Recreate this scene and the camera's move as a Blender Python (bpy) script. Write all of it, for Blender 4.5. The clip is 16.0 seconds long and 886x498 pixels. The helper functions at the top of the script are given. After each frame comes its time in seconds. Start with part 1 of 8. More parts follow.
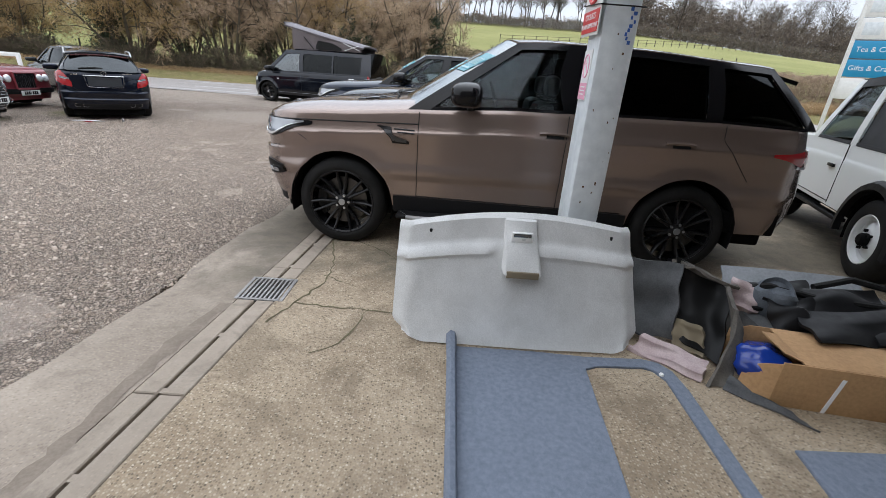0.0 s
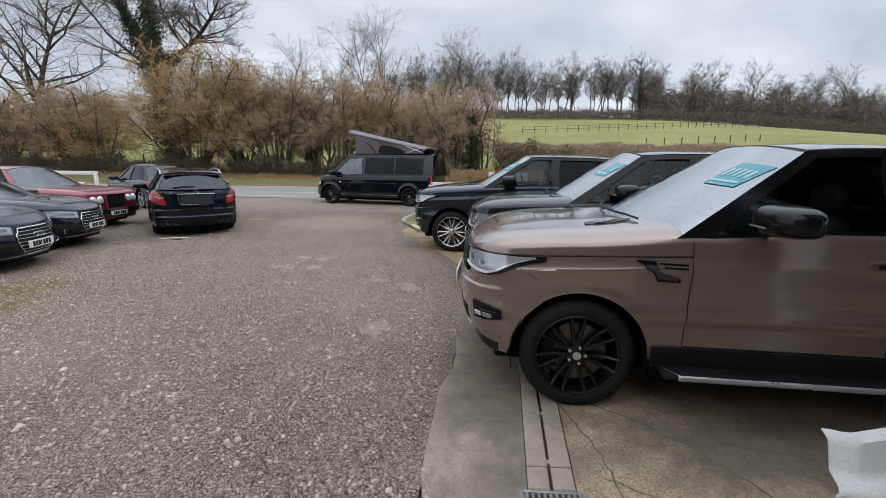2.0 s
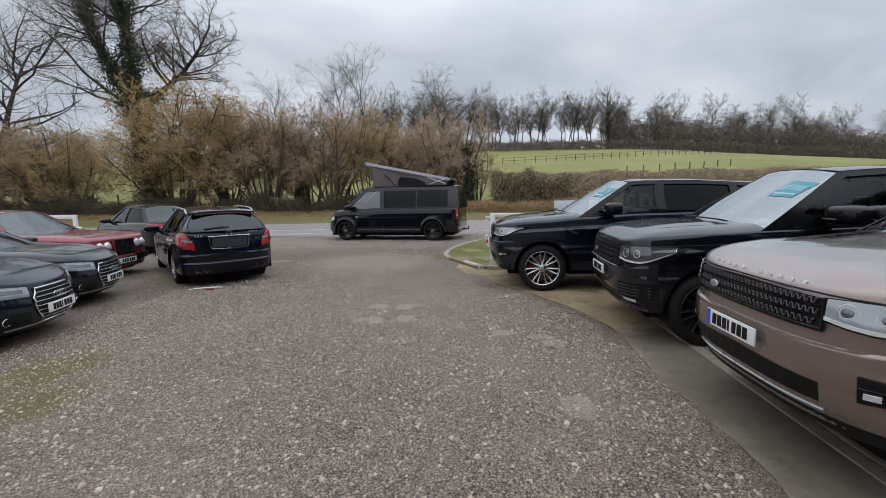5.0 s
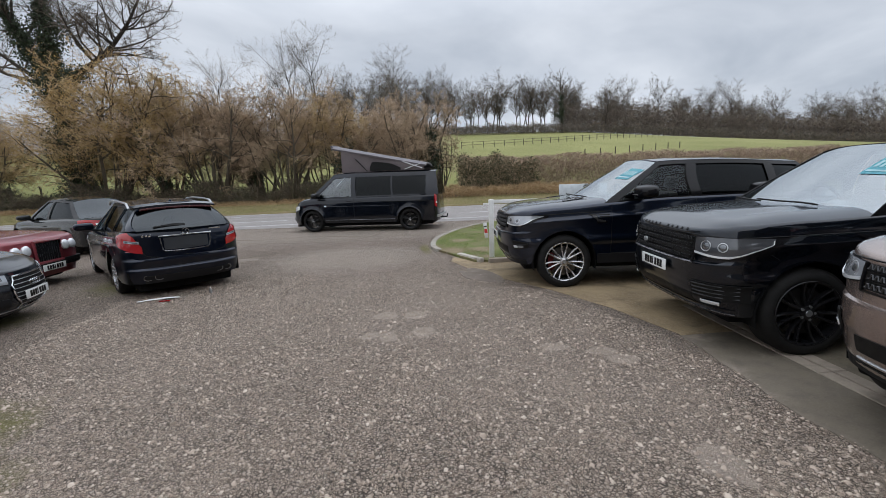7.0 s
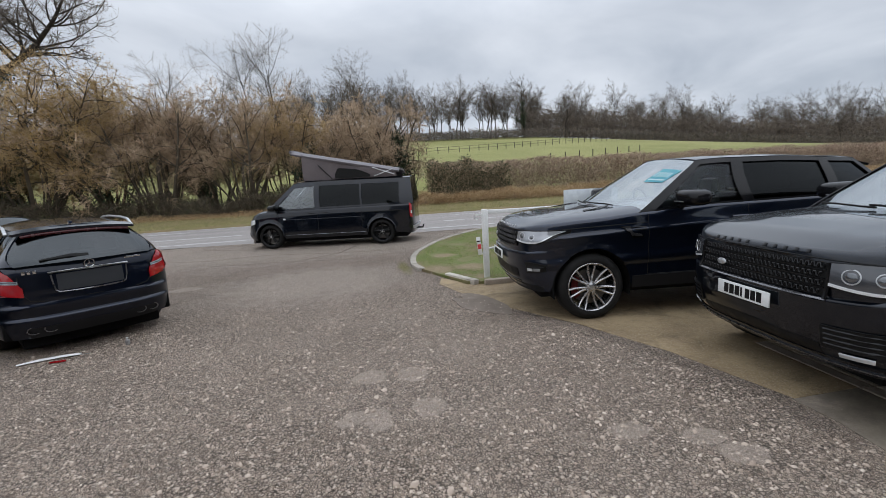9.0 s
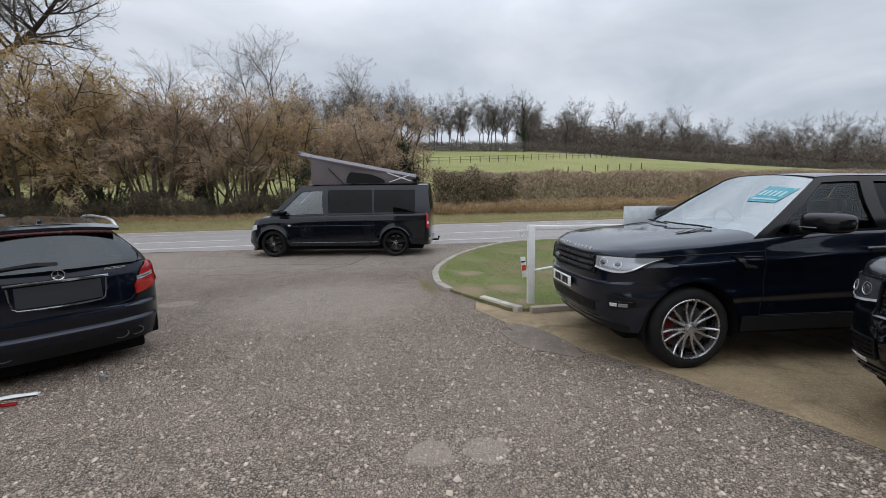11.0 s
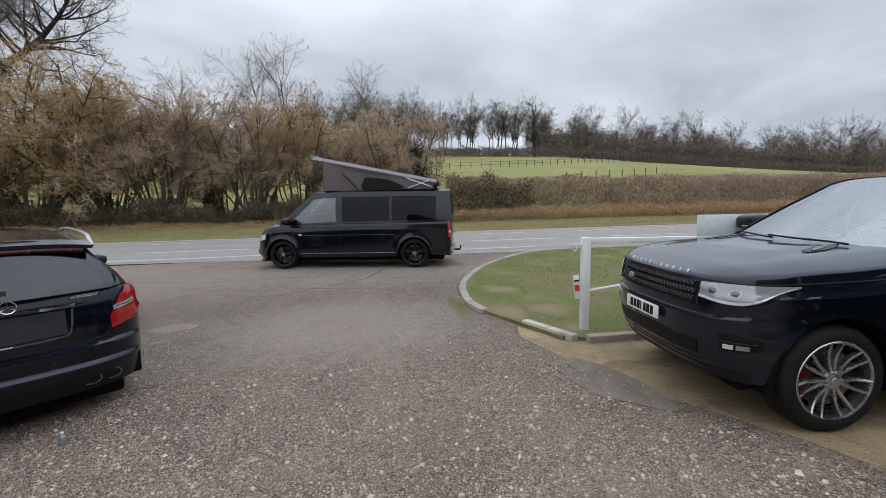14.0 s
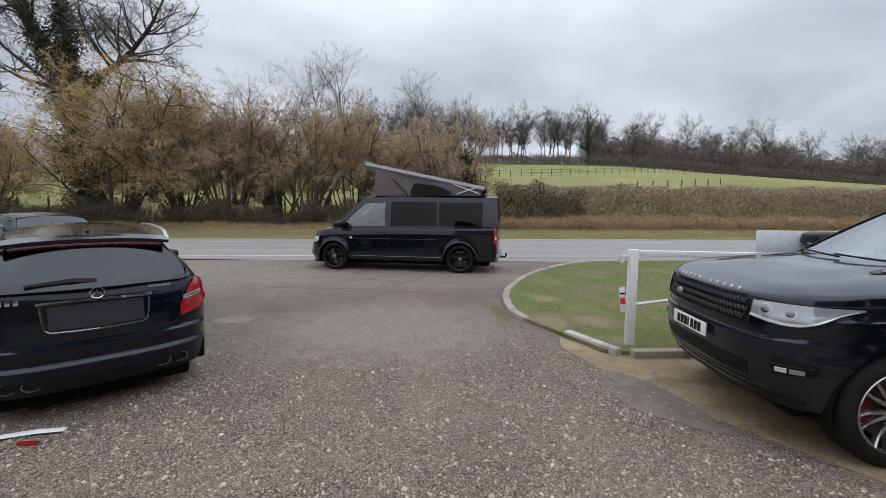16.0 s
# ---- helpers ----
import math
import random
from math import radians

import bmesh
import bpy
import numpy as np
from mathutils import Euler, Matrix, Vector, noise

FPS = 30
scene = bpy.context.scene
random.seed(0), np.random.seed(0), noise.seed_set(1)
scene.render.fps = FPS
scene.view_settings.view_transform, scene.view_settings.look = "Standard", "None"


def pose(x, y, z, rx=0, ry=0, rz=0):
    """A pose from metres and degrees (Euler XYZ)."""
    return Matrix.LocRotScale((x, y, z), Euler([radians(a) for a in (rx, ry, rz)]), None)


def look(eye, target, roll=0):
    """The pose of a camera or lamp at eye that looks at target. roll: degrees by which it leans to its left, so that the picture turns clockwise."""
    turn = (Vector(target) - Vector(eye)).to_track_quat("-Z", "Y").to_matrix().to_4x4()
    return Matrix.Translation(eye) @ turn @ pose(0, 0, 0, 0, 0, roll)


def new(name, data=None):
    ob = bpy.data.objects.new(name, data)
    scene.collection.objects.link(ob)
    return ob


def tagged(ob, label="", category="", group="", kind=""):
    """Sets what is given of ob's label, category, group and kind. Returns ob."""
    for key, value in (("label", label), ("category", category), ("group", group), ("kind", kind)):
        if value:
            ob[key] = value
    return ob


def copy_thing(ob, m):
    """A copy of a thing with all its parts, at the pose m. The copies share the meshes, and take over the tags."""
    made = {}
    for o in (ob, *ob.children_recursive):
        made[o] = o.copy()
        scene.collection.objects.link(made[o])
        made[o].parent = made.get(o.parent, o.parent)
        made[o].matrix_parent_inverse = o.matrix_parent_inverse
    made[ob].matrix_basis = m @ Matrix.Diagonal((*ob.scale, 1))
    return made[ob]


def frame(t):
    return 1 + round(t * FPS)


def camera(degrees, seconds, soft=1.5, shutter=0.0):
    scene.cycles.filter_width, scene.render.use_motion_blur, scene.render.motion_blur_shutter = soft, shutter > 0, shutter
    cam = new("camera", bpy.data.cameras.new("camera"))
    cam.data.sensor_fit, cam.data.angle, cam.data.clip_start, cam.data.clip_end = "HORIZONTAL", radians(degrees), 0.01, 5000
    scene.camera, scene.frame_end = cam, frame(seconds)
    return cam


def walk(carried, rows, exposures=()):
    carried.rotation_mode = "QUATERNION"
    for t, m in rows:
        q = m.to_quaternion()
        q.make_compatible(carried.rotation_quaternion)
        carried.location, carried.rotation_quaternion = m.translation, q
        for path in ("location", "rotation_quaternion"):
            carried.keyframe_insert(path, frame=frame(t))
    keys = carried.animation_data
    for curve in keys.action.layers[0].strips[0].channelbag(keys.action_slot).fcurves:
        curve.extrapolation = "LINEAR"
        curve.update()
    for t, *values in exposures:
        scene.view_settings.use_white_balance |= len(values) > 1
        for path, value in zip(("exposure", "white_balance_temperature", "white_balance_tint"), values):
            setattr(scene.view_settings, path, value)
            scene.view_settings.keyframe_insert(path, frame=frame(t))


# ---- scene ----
cam = camera(91.7, 16.0, soft=0.75)
PATH = [
    (0, (0.002, 0.015, 1.517), (0.016, 1.866, 0.759), 4.1),
    (0.5, (-0.397, 0.25, 1.532), (-0.444, 2.104, 0.782), 4.1),
    (1, (-0.8, 0.509, 1.581), (-0.854, 2.405, 0.947), 1.3),
    (1.5, (-1.232, 0.777, 1.639), (-1.335, 2.717, 1.163), 0.8),
    (2, (-1.663, 0.916, 1.681), (-1.778, 2.873, 1.286), 0.6),
    (2.5, (-2.007, 1.222, 1.688), (-2.124, 3.195, 1.386), 0.0),
    (3, (-2.352, 1.405, 1.691), (-2.468, 3.388, 1.457), -0.3),
    (5.5, (-3.823, 2.22, 1.618), (-3.777, 4.202, 1.355), -2.0),
    (6, (-3.983, 2.544, 1.623), (-3.887, 4.517, 1.309), -2.9),
    (6.5, (-4.214, 2.767, 1.654), (-4.034, 4.732, 1.333), -2.1),
    (7, (-4.349, 3.035, 1.638), (-4.151, 4.999, 1.319), -2.1),
    (7.5, (-4.397, 3.415, 1.631), (-4.187, 5.381, 1.334), -2.0),
    (8, (-4.48, 3.75, 1.628), (-4.258, 5.717, 1.341), -0.4),
    (8.5, (-4.522, 4.109, 1.644), (-4.192, 6.06, 1.356), -0.2),
    (9, (-4.523, 4.509, 1.667), (-4.167, 6.454, 1.369), -3.2),
    (9.5, (-4.642, 4.805, 1.665), (-4.308, 6.756, 1.378), -2.2),
    (12, (-5.086, 6.225, 1.679), (-4.672, 8.166, 1.437), -0.6),
    (12.5, (-5.137, 6.495, 1.686), (-4.718, 8.435, 1.437), -2.3),
    (13, (-5.197, 6.598, 1.709), (-4.788, 8.54, 1.463), -2.6),
    (13.5, (-5.194, 6.645, 1.696), (-4.809, 8.594, 1.46), -2.1),
    (14, (-5.149, 6.631, 1.696), (-4.801, 8.587, 1.47), -1.1),
    (14.5, (-5.118, 6.588, 1.689), (-4.814, 8.553, 1.473), -0.3),
    (15, (-5.116, 6.557, 1.691), (-4.882, 8.532, 1.478), -0.3),
    (15.5, (-5.13, 6.529, 1.707), (-4.953, 8.51, 1.497), 0.4),
    (16, (-5.123, 6.527, 1.701), (-4.991, 8.513, 1.506), 0.4),
]
walk(cam, [(t, look(eye, target, roll)) for t, eye, target, roll in PATH], exposures=[(0.0, 0.63), (0.9, 0.58), (1.5, 0.30), (2.2, 0.15), (3.0, 0.08), (5.5, -0.05), (7.0, 0.03), (16.0, 0.02)])

# ---- light: overcast winter daylight ----
world = bpy.data.worlds.new("overcast_sky")
scene.world = world
world.use_nodes = True
wn, wl = world.node_tree.nodes, world.node_tree.links
wn.clear()


def wnode(kind, **props):
    n = wn.new(kind)
    for k, v in props.items():
        setattr(n, k, v)
    return n


w_out = wnode("ShaderNodeOutputWorld")
w_bg = wnode("ShaderNodeBackground")
w_sky = wnode("ShaderNodeTexSky", sky_type="NISHITA", sun_disc=False, sun_elevation=radians(38), sun_rotation=radians(200), air_density=1.0, dust_density=3.0)
w_co = wnode("ShaderNodeTexCoord")
w_sep = wnode("ShaderNodeSeparateXYZ")
wl.new(w_co.outputs["Generated"], w_sep.inputs[0])
# cloud deck: direction divided by height, so that the clouds lie in a flat layer
w_h = wnode("ShaderNodeMath", operation="ADD")
w_abs = wnode("ShaderNodeMath", operation="ABSOLUTE")
wl.new(w_sep.outputs["Z"], w_abs.inputs[0])
wl.new(w_abs.outputs[0], w_h.inputs[0])
w_h.inputs[1].default_value = 0.22
w_div = wnode("ShaderNodeVectorMath", operation="DIVIDE")
w_comb = wnode("ShaderNodeCombineXYZ")
for i in range(3):
    wl.new(w_h.outputs[0], w_comb.inputs[i])
wl.new(w_co.outputs["Generated"], w_div.inputs[0])
wl.new(w_comb.outputs[0], w_div.inputs[1])
w_noise = wnode("ShaderNodeTexNoise")
w_noise.inputs["Scale"].default_value = 1.15
w_noise.inputs["Detail"].default_value = 5
w_noise.inputs["Roughness"].default_value = 0.52
w_noise.inputs["Distortion"].default_value = 0.35
wl.new(w_div.outputs[0], w_noise.inputs["Vector"])
w_ramp = wnode("ShaderNodeValToRGB")
w_ramp.color_ramp.elements[0].position, w_ramp.color_ramp.elements[0].color = 0.33, (0.455, 0.505, 0.585, 1)
w_ramp.color_ramp.elements[1].position, w_ramp.color_ramp.elements[1].color = 0.68, (0.71, 0.755, 0.83, 1)
wl.new(w_noise.outputs["Fac"], w_ramp.inputs[0])
# an overcast sky is brighter overhead than at the horizon
w_up = wnode("ShaderNodeMapRange", clamp=True)
w_up.inputs["From Min"].default_value, w_up.inputs["From Max"].default_value = 0.3, 1.0
w_up.inputs["To Min"].default_value, w_up.inputs["To Max"].default_value = 1.0, 2.7
wl.new(w_sep.outputs["Z"], w_up.inputs["Value"])
w_scale = wnode("ShaderNodeVectorMath", operation="SCALE")
wl.new(w_ramp.outputs[0], w_scale.inputs[0])
wl.new(w_up.outputs[0], w_scale.inputs["Scale"])
w_dim = wnode("ShaderNodeVectorMath", operation="SCALE")
w_dim.inputs["Scale"].default_value = 0.1
wl.new(w_sky.outputs[0], w_dim.inputs[0])
w_mix = wnode("ShaderNodeMixRGB")
w_mix.inputs[0].default_value = 0.93
wl.new(w_dim.outputs[0], w_mix.inputs[1])
wl.new(w_scale.outputs[0], w_mix.inputs[2])
wl.new(w_mix.outputs[0], w_bg.inputs["Color"])
w_bg.inputs["Strength"].default_value = 1.04
wl.new(w_bg.outputs[0], w_out.inputs["Surface"])

sun = new("sun", bpy.data.lights.new("sun", "SUN"))
sun.data.energy, sun.data.angle, sun.data.color = 0.55, radians(150), (1.0, 0.96, 0.9)
sun.matrix_world = look((0, 0, 30), (14, 22, 0))


# ---- mesh helpers ----
def part(name, bm, material, parent, label="", smooth=True):
    """Link a bmesh as one mesh object under a thing or a part."""
    me = bpy.data.meshes.new(name)
    bm.normal_update()
    bm.to_mesh(me)
    bm.free()
    return part_mesh(name, me, material, parent, label, smooth)


def part_mesh(name, me, material, parent, label="", smooth=True):
    if smooth and len(me.polygons):
        me.polygons.foreach_set("use_smooth", [True] * len(me.polygons))
        me.set_sharp_from_angle(angle=radians(40))
    if not me.materials:
        me.materials.append(material)
    ob = new(name, me)
    if parent is not None:
        ob.parent = parent
    if label:
        tagged(ob, label)
    return ob


def thing(name, m, label, category, group="", kind=""):
    ob = new(name)
    ob.empty_display_size = 0.2
    ob.matrix_basis = m
    return tagged(ob, label, category, group, kind)


def raw_mesh(name, verts, faces):
    me = bpy.data.meshes.new(name)
    me.from_pydata([tuple(v) for v in verts], [], [tuple(f) for f in faces])
    me.update()
    return me


def tri_mesh(name, verts, tris):
    """A mesh of triangles from two arrays."""
    verts, tris = np.asarray(verts, dtype=np.float32), np.asarray(tris, dtype=np.int32)
    me = bpy.data.meshes.new(name)
    me.vertices.add(len(verts))
    me.vertices.foreach_set("co", verts.ravel())
    me.loops.add(tris.size)
    me.loops.foreach_set("vertex_index", tris.ravel())
    me.polygons.add(len(tris))
    me.polygons.foreach_set("loop_start", np.arange(0, tris.size, 3, dtype=np.int32))
    me.update(calc_edges=True)
    return me


def grid_faces(bm, rows, closed=False):
    """Quads between rows of points."""
    vs = [[bm.verts.new(p) for p in row] for row in rows]
    for a, b in zip(vs, vs[1:]):
        n = len(a)
        for j in range(n if closed else n - 1):
            k = (j + 1) % n
            quad = [a[j], a[k], b[k], b[j]]
            try:
                bm.faces.new(quad)
            except ValueError:
                pass
    return vs


def grid_part(name, rows, material, parent, label="", thick=0.0, closed=False, flip=False):
    bm = bmesh.new()
    grid_faces(bm, rows, closed)
    bmesh.ops.remove_doubles(bm, verts=bm.verts, dist=1e-5)
    if flip:
        bmesh.ops.reverse_faces(bm, faces=bm.faces)
    if thick:
        bm.normal_update()
        bmesh.ops.solidify(bm, geom=bm.faces[:], thickness=thick)
    return part(name, bm, material, parent, label)


def box_bm(x0, y0, z0, x1, y1, z1, bevel=0.0, bm=None, segs=2):
    own = bmesh.new()
    bmesh.ops.create_cube(own, size=1)
    for v in own.verts:
        v.co = Vector(((x0 + x1) / 2 + v.co.x * (x1 - x0), (y0 + y1) / 2 + v.co.y * (y1 - y0), (z0 + z1) / 2 + v.co.z * (z1 - z0)))
    if bevel:
        bmesh.ops.bevel(own, geom=own.edges[:], offset=bevel, segments=segs, affect="EDGES", profile=0.5)
    if bm is None:
        return own
    join_bm(bm, own)
    return bm


def join_bm(bm, other, m=None):
    me = bpy.data.meshes.new("t")
    other.to_mesh(me)
    other.free()
    if m is not None:
        me.transform(m)
    bm.from_mesh(me)
    bpy.data.meshes.remove(me)
    return bm


def tube_bm(points, radius, sides=8, bm=None, flat=1.0):
    """A tube along points; radius may be a number or one for each point."""
    bm = bm or bmesh.new()
    pts = [Vector(p) for p in points]
    rings = []
    for i, p in enumerate(pts):
        d = (pts[min(i + 1, len(pts) - 1)] - pts[max(i - 1, 0)]).normalized()
        up = Vector((0, 0, 1)) if abs(d.z) < 0.95 else Vector((1, 0, 0))
        a = d.cross(up).normalized()
        b = d.cross(a).normalized()
        r = radius[i] if isinstance(radius, (list, tuple)) else radius
        rings.append([bm.verts.new(p + a * (r * math.cos(t)) + b * (r * flat * math.sin(t))) for t in [2 * math.pi * k / sides for k in range(sides)]])
    for a, b in zip(rings, rings[1:]):
        for k in range(sides):
            bm.faces.new((a[k], a[(k + 1) % sides], b[(k + 1) % sides], b[k]))
    bm.faces.new(list(reversed(rings[0])))
    bm.faces.new(rings[-1])
    return bm


def lathe_bm(profile, sides=40, axis="y", bm=None):
    """Turn (radius, along) pairs round an axis."""
    bm = bm or bmesh.new()
    rows = []
    for r, h in profile:
        row = []
        for k in range(sides):
            t = 2 * math.pi * k / sides
            c, s = r * math.cos(t), r * math.sin(t)
            row.append((c, h, s) if axis == "y" else (c, s, h))
        rows.append(row)
    grid_faces(bm, rows, closed=True)
    bmesh.ops.remove_doubles(bm, verts=bm.verts, dist=1e-5)
    bmesh.ops.recalc_face_normals(bm, faces=bm.faces)
    return bm


def lerp(a, b, t):
    return a + (b - a) * t


def smooth(t):
    t = min(max(t, 0.0), 1.0)
    return t * t * (3 - 2 * t)


def curve(x, pts):
    """A smooth line through (x, value) points in rising order of x."""
    if x <= pts[0][0]:
        return pts[0][1]
    for (x0, y0), (x1, y1) in zip(pts, pts[1:]):
        if x <= x1:
            return np.interp(x, (x0, x1), (y0, y1)) * 0.5 + lerp(y0, y1, smooth((x - x0) / (x1 - x0))) * 0.5
    return pts[-1][1]


# ---- materials ----
def material(name, build):
    m = bpy.data.materials.new(name)
    m.use_nodes = True
    nt = m.node_tree
    bsdf = nt.nodes["Principled BSDF"]
    build(nt, bsdf)
    return m


def node(nt, kind, inputs=(), **props):
    n = nt.nodes.new(kind)
    for k, v in props.items():
        setattr(n, k, v)
    for k, v in dict(inputs).items():
        if isinstance(v, bpy.types.NodeSocket):
            nt.links.new(v, n.inputs[k])
        else:
            n.inputs[k].default_value = v
    return n


def coords(nt, kind="Object"):
    return node(nt, "ShaderNodeTexCoord").outputs[kind]


def world_pos(nt):
    return node(nt, "ShaderNodeNewGeometry").outputs["Position"]


def noise_fac(nt, vec, scale, detail=4, rough=0.55, distortion=0.0):
    return node(nt, "ShaderNodeTexNoise", {"Vector": vec, "Scale": scale, "Detail": detail, "Roughness": rough, "Distortion": distortion}).outputs["Fac"]


def ramp(nt, fac, stops):
    n = node(nt, "ShaderNodeValToRGB", {"Fac": fac})
    els = n.color_ramp.elements
    while len(els) < len(stops):
        els.new(0.5)
    for e, (pos, col) in zip(els, stops):
        e.position = pos
        e.color = (*col, 1) if len(col) == 3 else col
    return n.outputs["Color"]


def mix(nt, fac, a, b, mode="MIX"):
    n = node(nt, "ShaderNodeMix", data_type="RGBA", blend_type=mode)
    for sock, v in ((n.inputs["Factor"], fac), (n.inputs["A"], a), (n.inputs["B"], b)):
        if isinstance(v, bpy.types.NodeSocket):
            nt.links.new(v, sock)
        elif isinstance(v, (int, float)):
            sock.default_value = v
        else:
            sock.default_value = (*v, 1)
    return n.outputs["Result"]


def bump(nt, bsdf, height, strength=0.3, distance=0.01):
    b = node(nt, "ShaderNodeBump", {"Height": height, "Strength": strength, "Distance": distance})
    nt.links.new(b.outputs["Normal"], bsdf.inputs["Normal"])
    return b


def mottled(name, a, b, scale=6.0, rough=0.6, grain=60.0, bump_strength=0.15, metallic=0.0, coat=0.0, space="Object", spread=0.22, shine=0.5):
    """Two tones in soft blotches with a fine grain."""
    def build(nt, p):
        v = coords(nt) if space == "Object" else world_pos(nt)
        big = noise_fac(nt, v, scale, 5)
        fine = noise_fac(nt, v, grain, 3)
        col = ramp(nt, big, [(0.5 - spread, a), (0.5 + spread, b)])
        col = mix(nt, 0.22, col, ramp(nt, fine, [(0.3, tuple(c * 0.55 for c in a)), (0.7, tuple(min(1, c * 1.35) for c in b))]))
        nt.links.new(col, p.inputs["Base Color"])
        p.inputs["Roughness"].default_value = rough
        p.inputs["Metallic"].default_value = metallic
        p.inputs["Specular IOR Level"].default_value = shine
        p.inputs["Coat Weight"].default_value = coat
        if bump_strength:
            bump(nt, p, fine, bump_strength, 0.004)
    return material(name, build)


def paint(name, colour, metallic=0.35, rough=0.35, coat=1.0, dust=0.08, flake=0.0, base_gloss=0.5, lacquer=1.5):
    """Car paint under clear lacquer, with a little road dust."""
    def build(nt, p):
        v = coords(nt)
        big = noise_fac(nt, v, 1.7, 4)
        fine = noise_fac(nt, v, 900, 1)
        col = mix(nt, node(nt, "ShaderNodeMath", {0: big, 1: dust}, operation="MULTIPLY").outputs[0], colour, (0.30, 0.28, 0.25))
        if flake:
            col = mix(nt, flake, col, ramp(nt, fine, [(0.35, tuple(c * 0.5 for c in colour)), (0.65, tuple(min(1, c * 1.9) for c in colour))]))
        nt.links.new(col, p.inputs["Base Color"])
        p.inputs["Metallic"].default_value = metallic
        p.inputs["Roughness"].default_value = rough
        p.inputs["Coat Weight"].default_value = coat
        p.inputs["Coat IOR"].default_value = lacquer
        p.inputs["Coat Tint"].default_value = (0.93, 0.97, 1, 1)
        p.inputs["Specular IOR Level"].default_value = base_gloss
        nt.links.new(ramp(nt, big, [(0.3, (0.03,) * 3), (0.75, (0.10,) * 3)]), p.inputs["Coat Roughness"])
    return material(name, build)


def plain(name, colour, rough=0.5, metallic=0.0, coat=0.0, transmission=0.0, ior=1.45, shine=0.5):
    def build(nt, p):
        v = coords(nt)
        f = noise_fac(nt, v, 14, 4)
        nt.links.new(mix(nt, f, tuple(c * 0.86 for c in colour), tuple(min(1, c * 1.1) for c in colour)), p.inputs["Base Color"])
        nt.links.new(ramp(nt, f, [(0.3, (rough * 0.8,) * 3), (0.7, (min(1, rough * 1.2),) * 3)]), p.inputs["Roughness"])
        p.inputs["Metallic"].default_value = metallic
        p.inputs["Coat Weight"].default_value = coat
        p.inputs["Transmission Weight"].default_value = transmission
        p.inputs["Specular IOR Level"].default_value = shine
        p.inputs["IOR"].default_value = ior
    return material(name, build)


def pane(name, tint, clear, index=1.9, silver=0.0):
    """Thin glazing: it mirrors by Fresnel and lets through a tinted share."""
    def build(nt, p):
        nt.nodes.remove(p)
        out = nt.nodes["Material Output"]
        tr = node(nt, "ShaderNodeBsdfTransparent", {"Color": (*(c * clear for c in tint), 1)})
        gl = node(nt, "ShaderNodeBsdfGlossy", {"Color": (0.9, 0.96, 1, 1), "Roughness": 0.02})
        fr = node(nt, "ShaderNodeFresnel", {"IOR": index})
        amount = node(nt, "ShaderNodeMath", {0: fr.outputs[0], 1: silver}, operation="ADD", use_clamp=True).outputs[0]
        mx = node(nt, "ShaderNodeMixShader", {0: amount, 1: tr.outputs[0], 2: gl.outputs[0]})
        nt.links.new(mx.outputs[0], out.inputs["Surface"])
    return material(name, build)


M = {}
M["bronze"] = paint("bronze_paint", (0.285, 0.207, 0.174), 0.62, 0.24, flake=0.25, dust=0.04)
M["black_paint"] = paint("black_paint", (0.007, 0.0095, 0.0155), 0.8, 0.32, dust=0.004, base_gloss=0.03, lacquer=1.52)
M["blue_black"] = paint("blue_black_paint", (0.009, 0.0135, 0.027), 0.8, 0.32, dust=0.003, flake=0.15, base_gloss=0.03, lacquer=1.54)
M["grey_black"] = paint("dark_navy_paint", (0.007, 0.0105, 0.022), 0.8, 0.32, dust=0.003, flake=0.15, base_gloss=0.03, lacquer=1.46)
M["maroon"] = paint("maroon_paint", (0.27, 0.036, 0.046), 0.35, 0.35, flake=0.2)
M["green_black"] = paint("green_black_paint", (0.004, 0.006, 0.007), 0.0, 0.4, base_gloss=0.03)
M["white_paint"] = paint("white_land_paint", (0.78, 0.78, 0.76), 0.0, 0.4, coat=0.4, dust=0.12)
M["gloss_black"] = plain("gloss_black_trim", (0.006, 0.006, 0.007), 0.15, ior=1.36)
M["black_plastic"] = plain("black_plastic", (0.011, 0.011, 0.012), 0.5, shine=0.22)
M["dark_under"] = plain("dark_underside", (0.007, 0.007, 0.007), 0.9, shine=0.1)
M["rubber"] = mottled("tyre_rubber", (0.007, 0.007, 0.007), (0.017, 0.0165, 0.016), 9, 0.7, 80, 0.2, shine=0.22)
M["silver"] = plain("silver_alloy", (0.46, 0.46, 0.47), 0.26, 0.95)
M["dark_alloy"] = plain("black_alloy", (0.006, 0.006, 0.007), 0.3, 0.0, shine=0.4)
M["grey_alloy"] = plain("grey_alloy", (0.22, 0.22, 0.23), 0.28, 0.9)
M["chrome"] = plain("chrome", (0.75, 0.76, 0.78), 0.1, 1.0)
M["satin"] = plain("satin_metal", (0.55, 0.56, 0.57), 0.32, 0.85)
M["glass_dark"] = pane("privacy_glass", (0.6, 0.65, 0.7), 0.03, 1.24)
M["glass"] = pane("clear_glass", (0.80, 0.90, 0.90), 0.62, 1.36)
M["screen"] = pane("coated_windscreen", (0.80, 0.90, 0.94), 0.75, 1.8, 0.21)
M["screen_plain"] = pane("clear_windscreen", (0.75, 0.88, 0.86), 0.60, 1.65, 0.06)
M["van_glass"] = pane("van_privacy_glass", (0.6, 0.65, 0.7), 0.05, 1.36, 0.0)
M["cab_glass"] = pane("tinted_cab_glass", (0.80, 0.92, 0.90), 0.70, 1.5, 0.12)
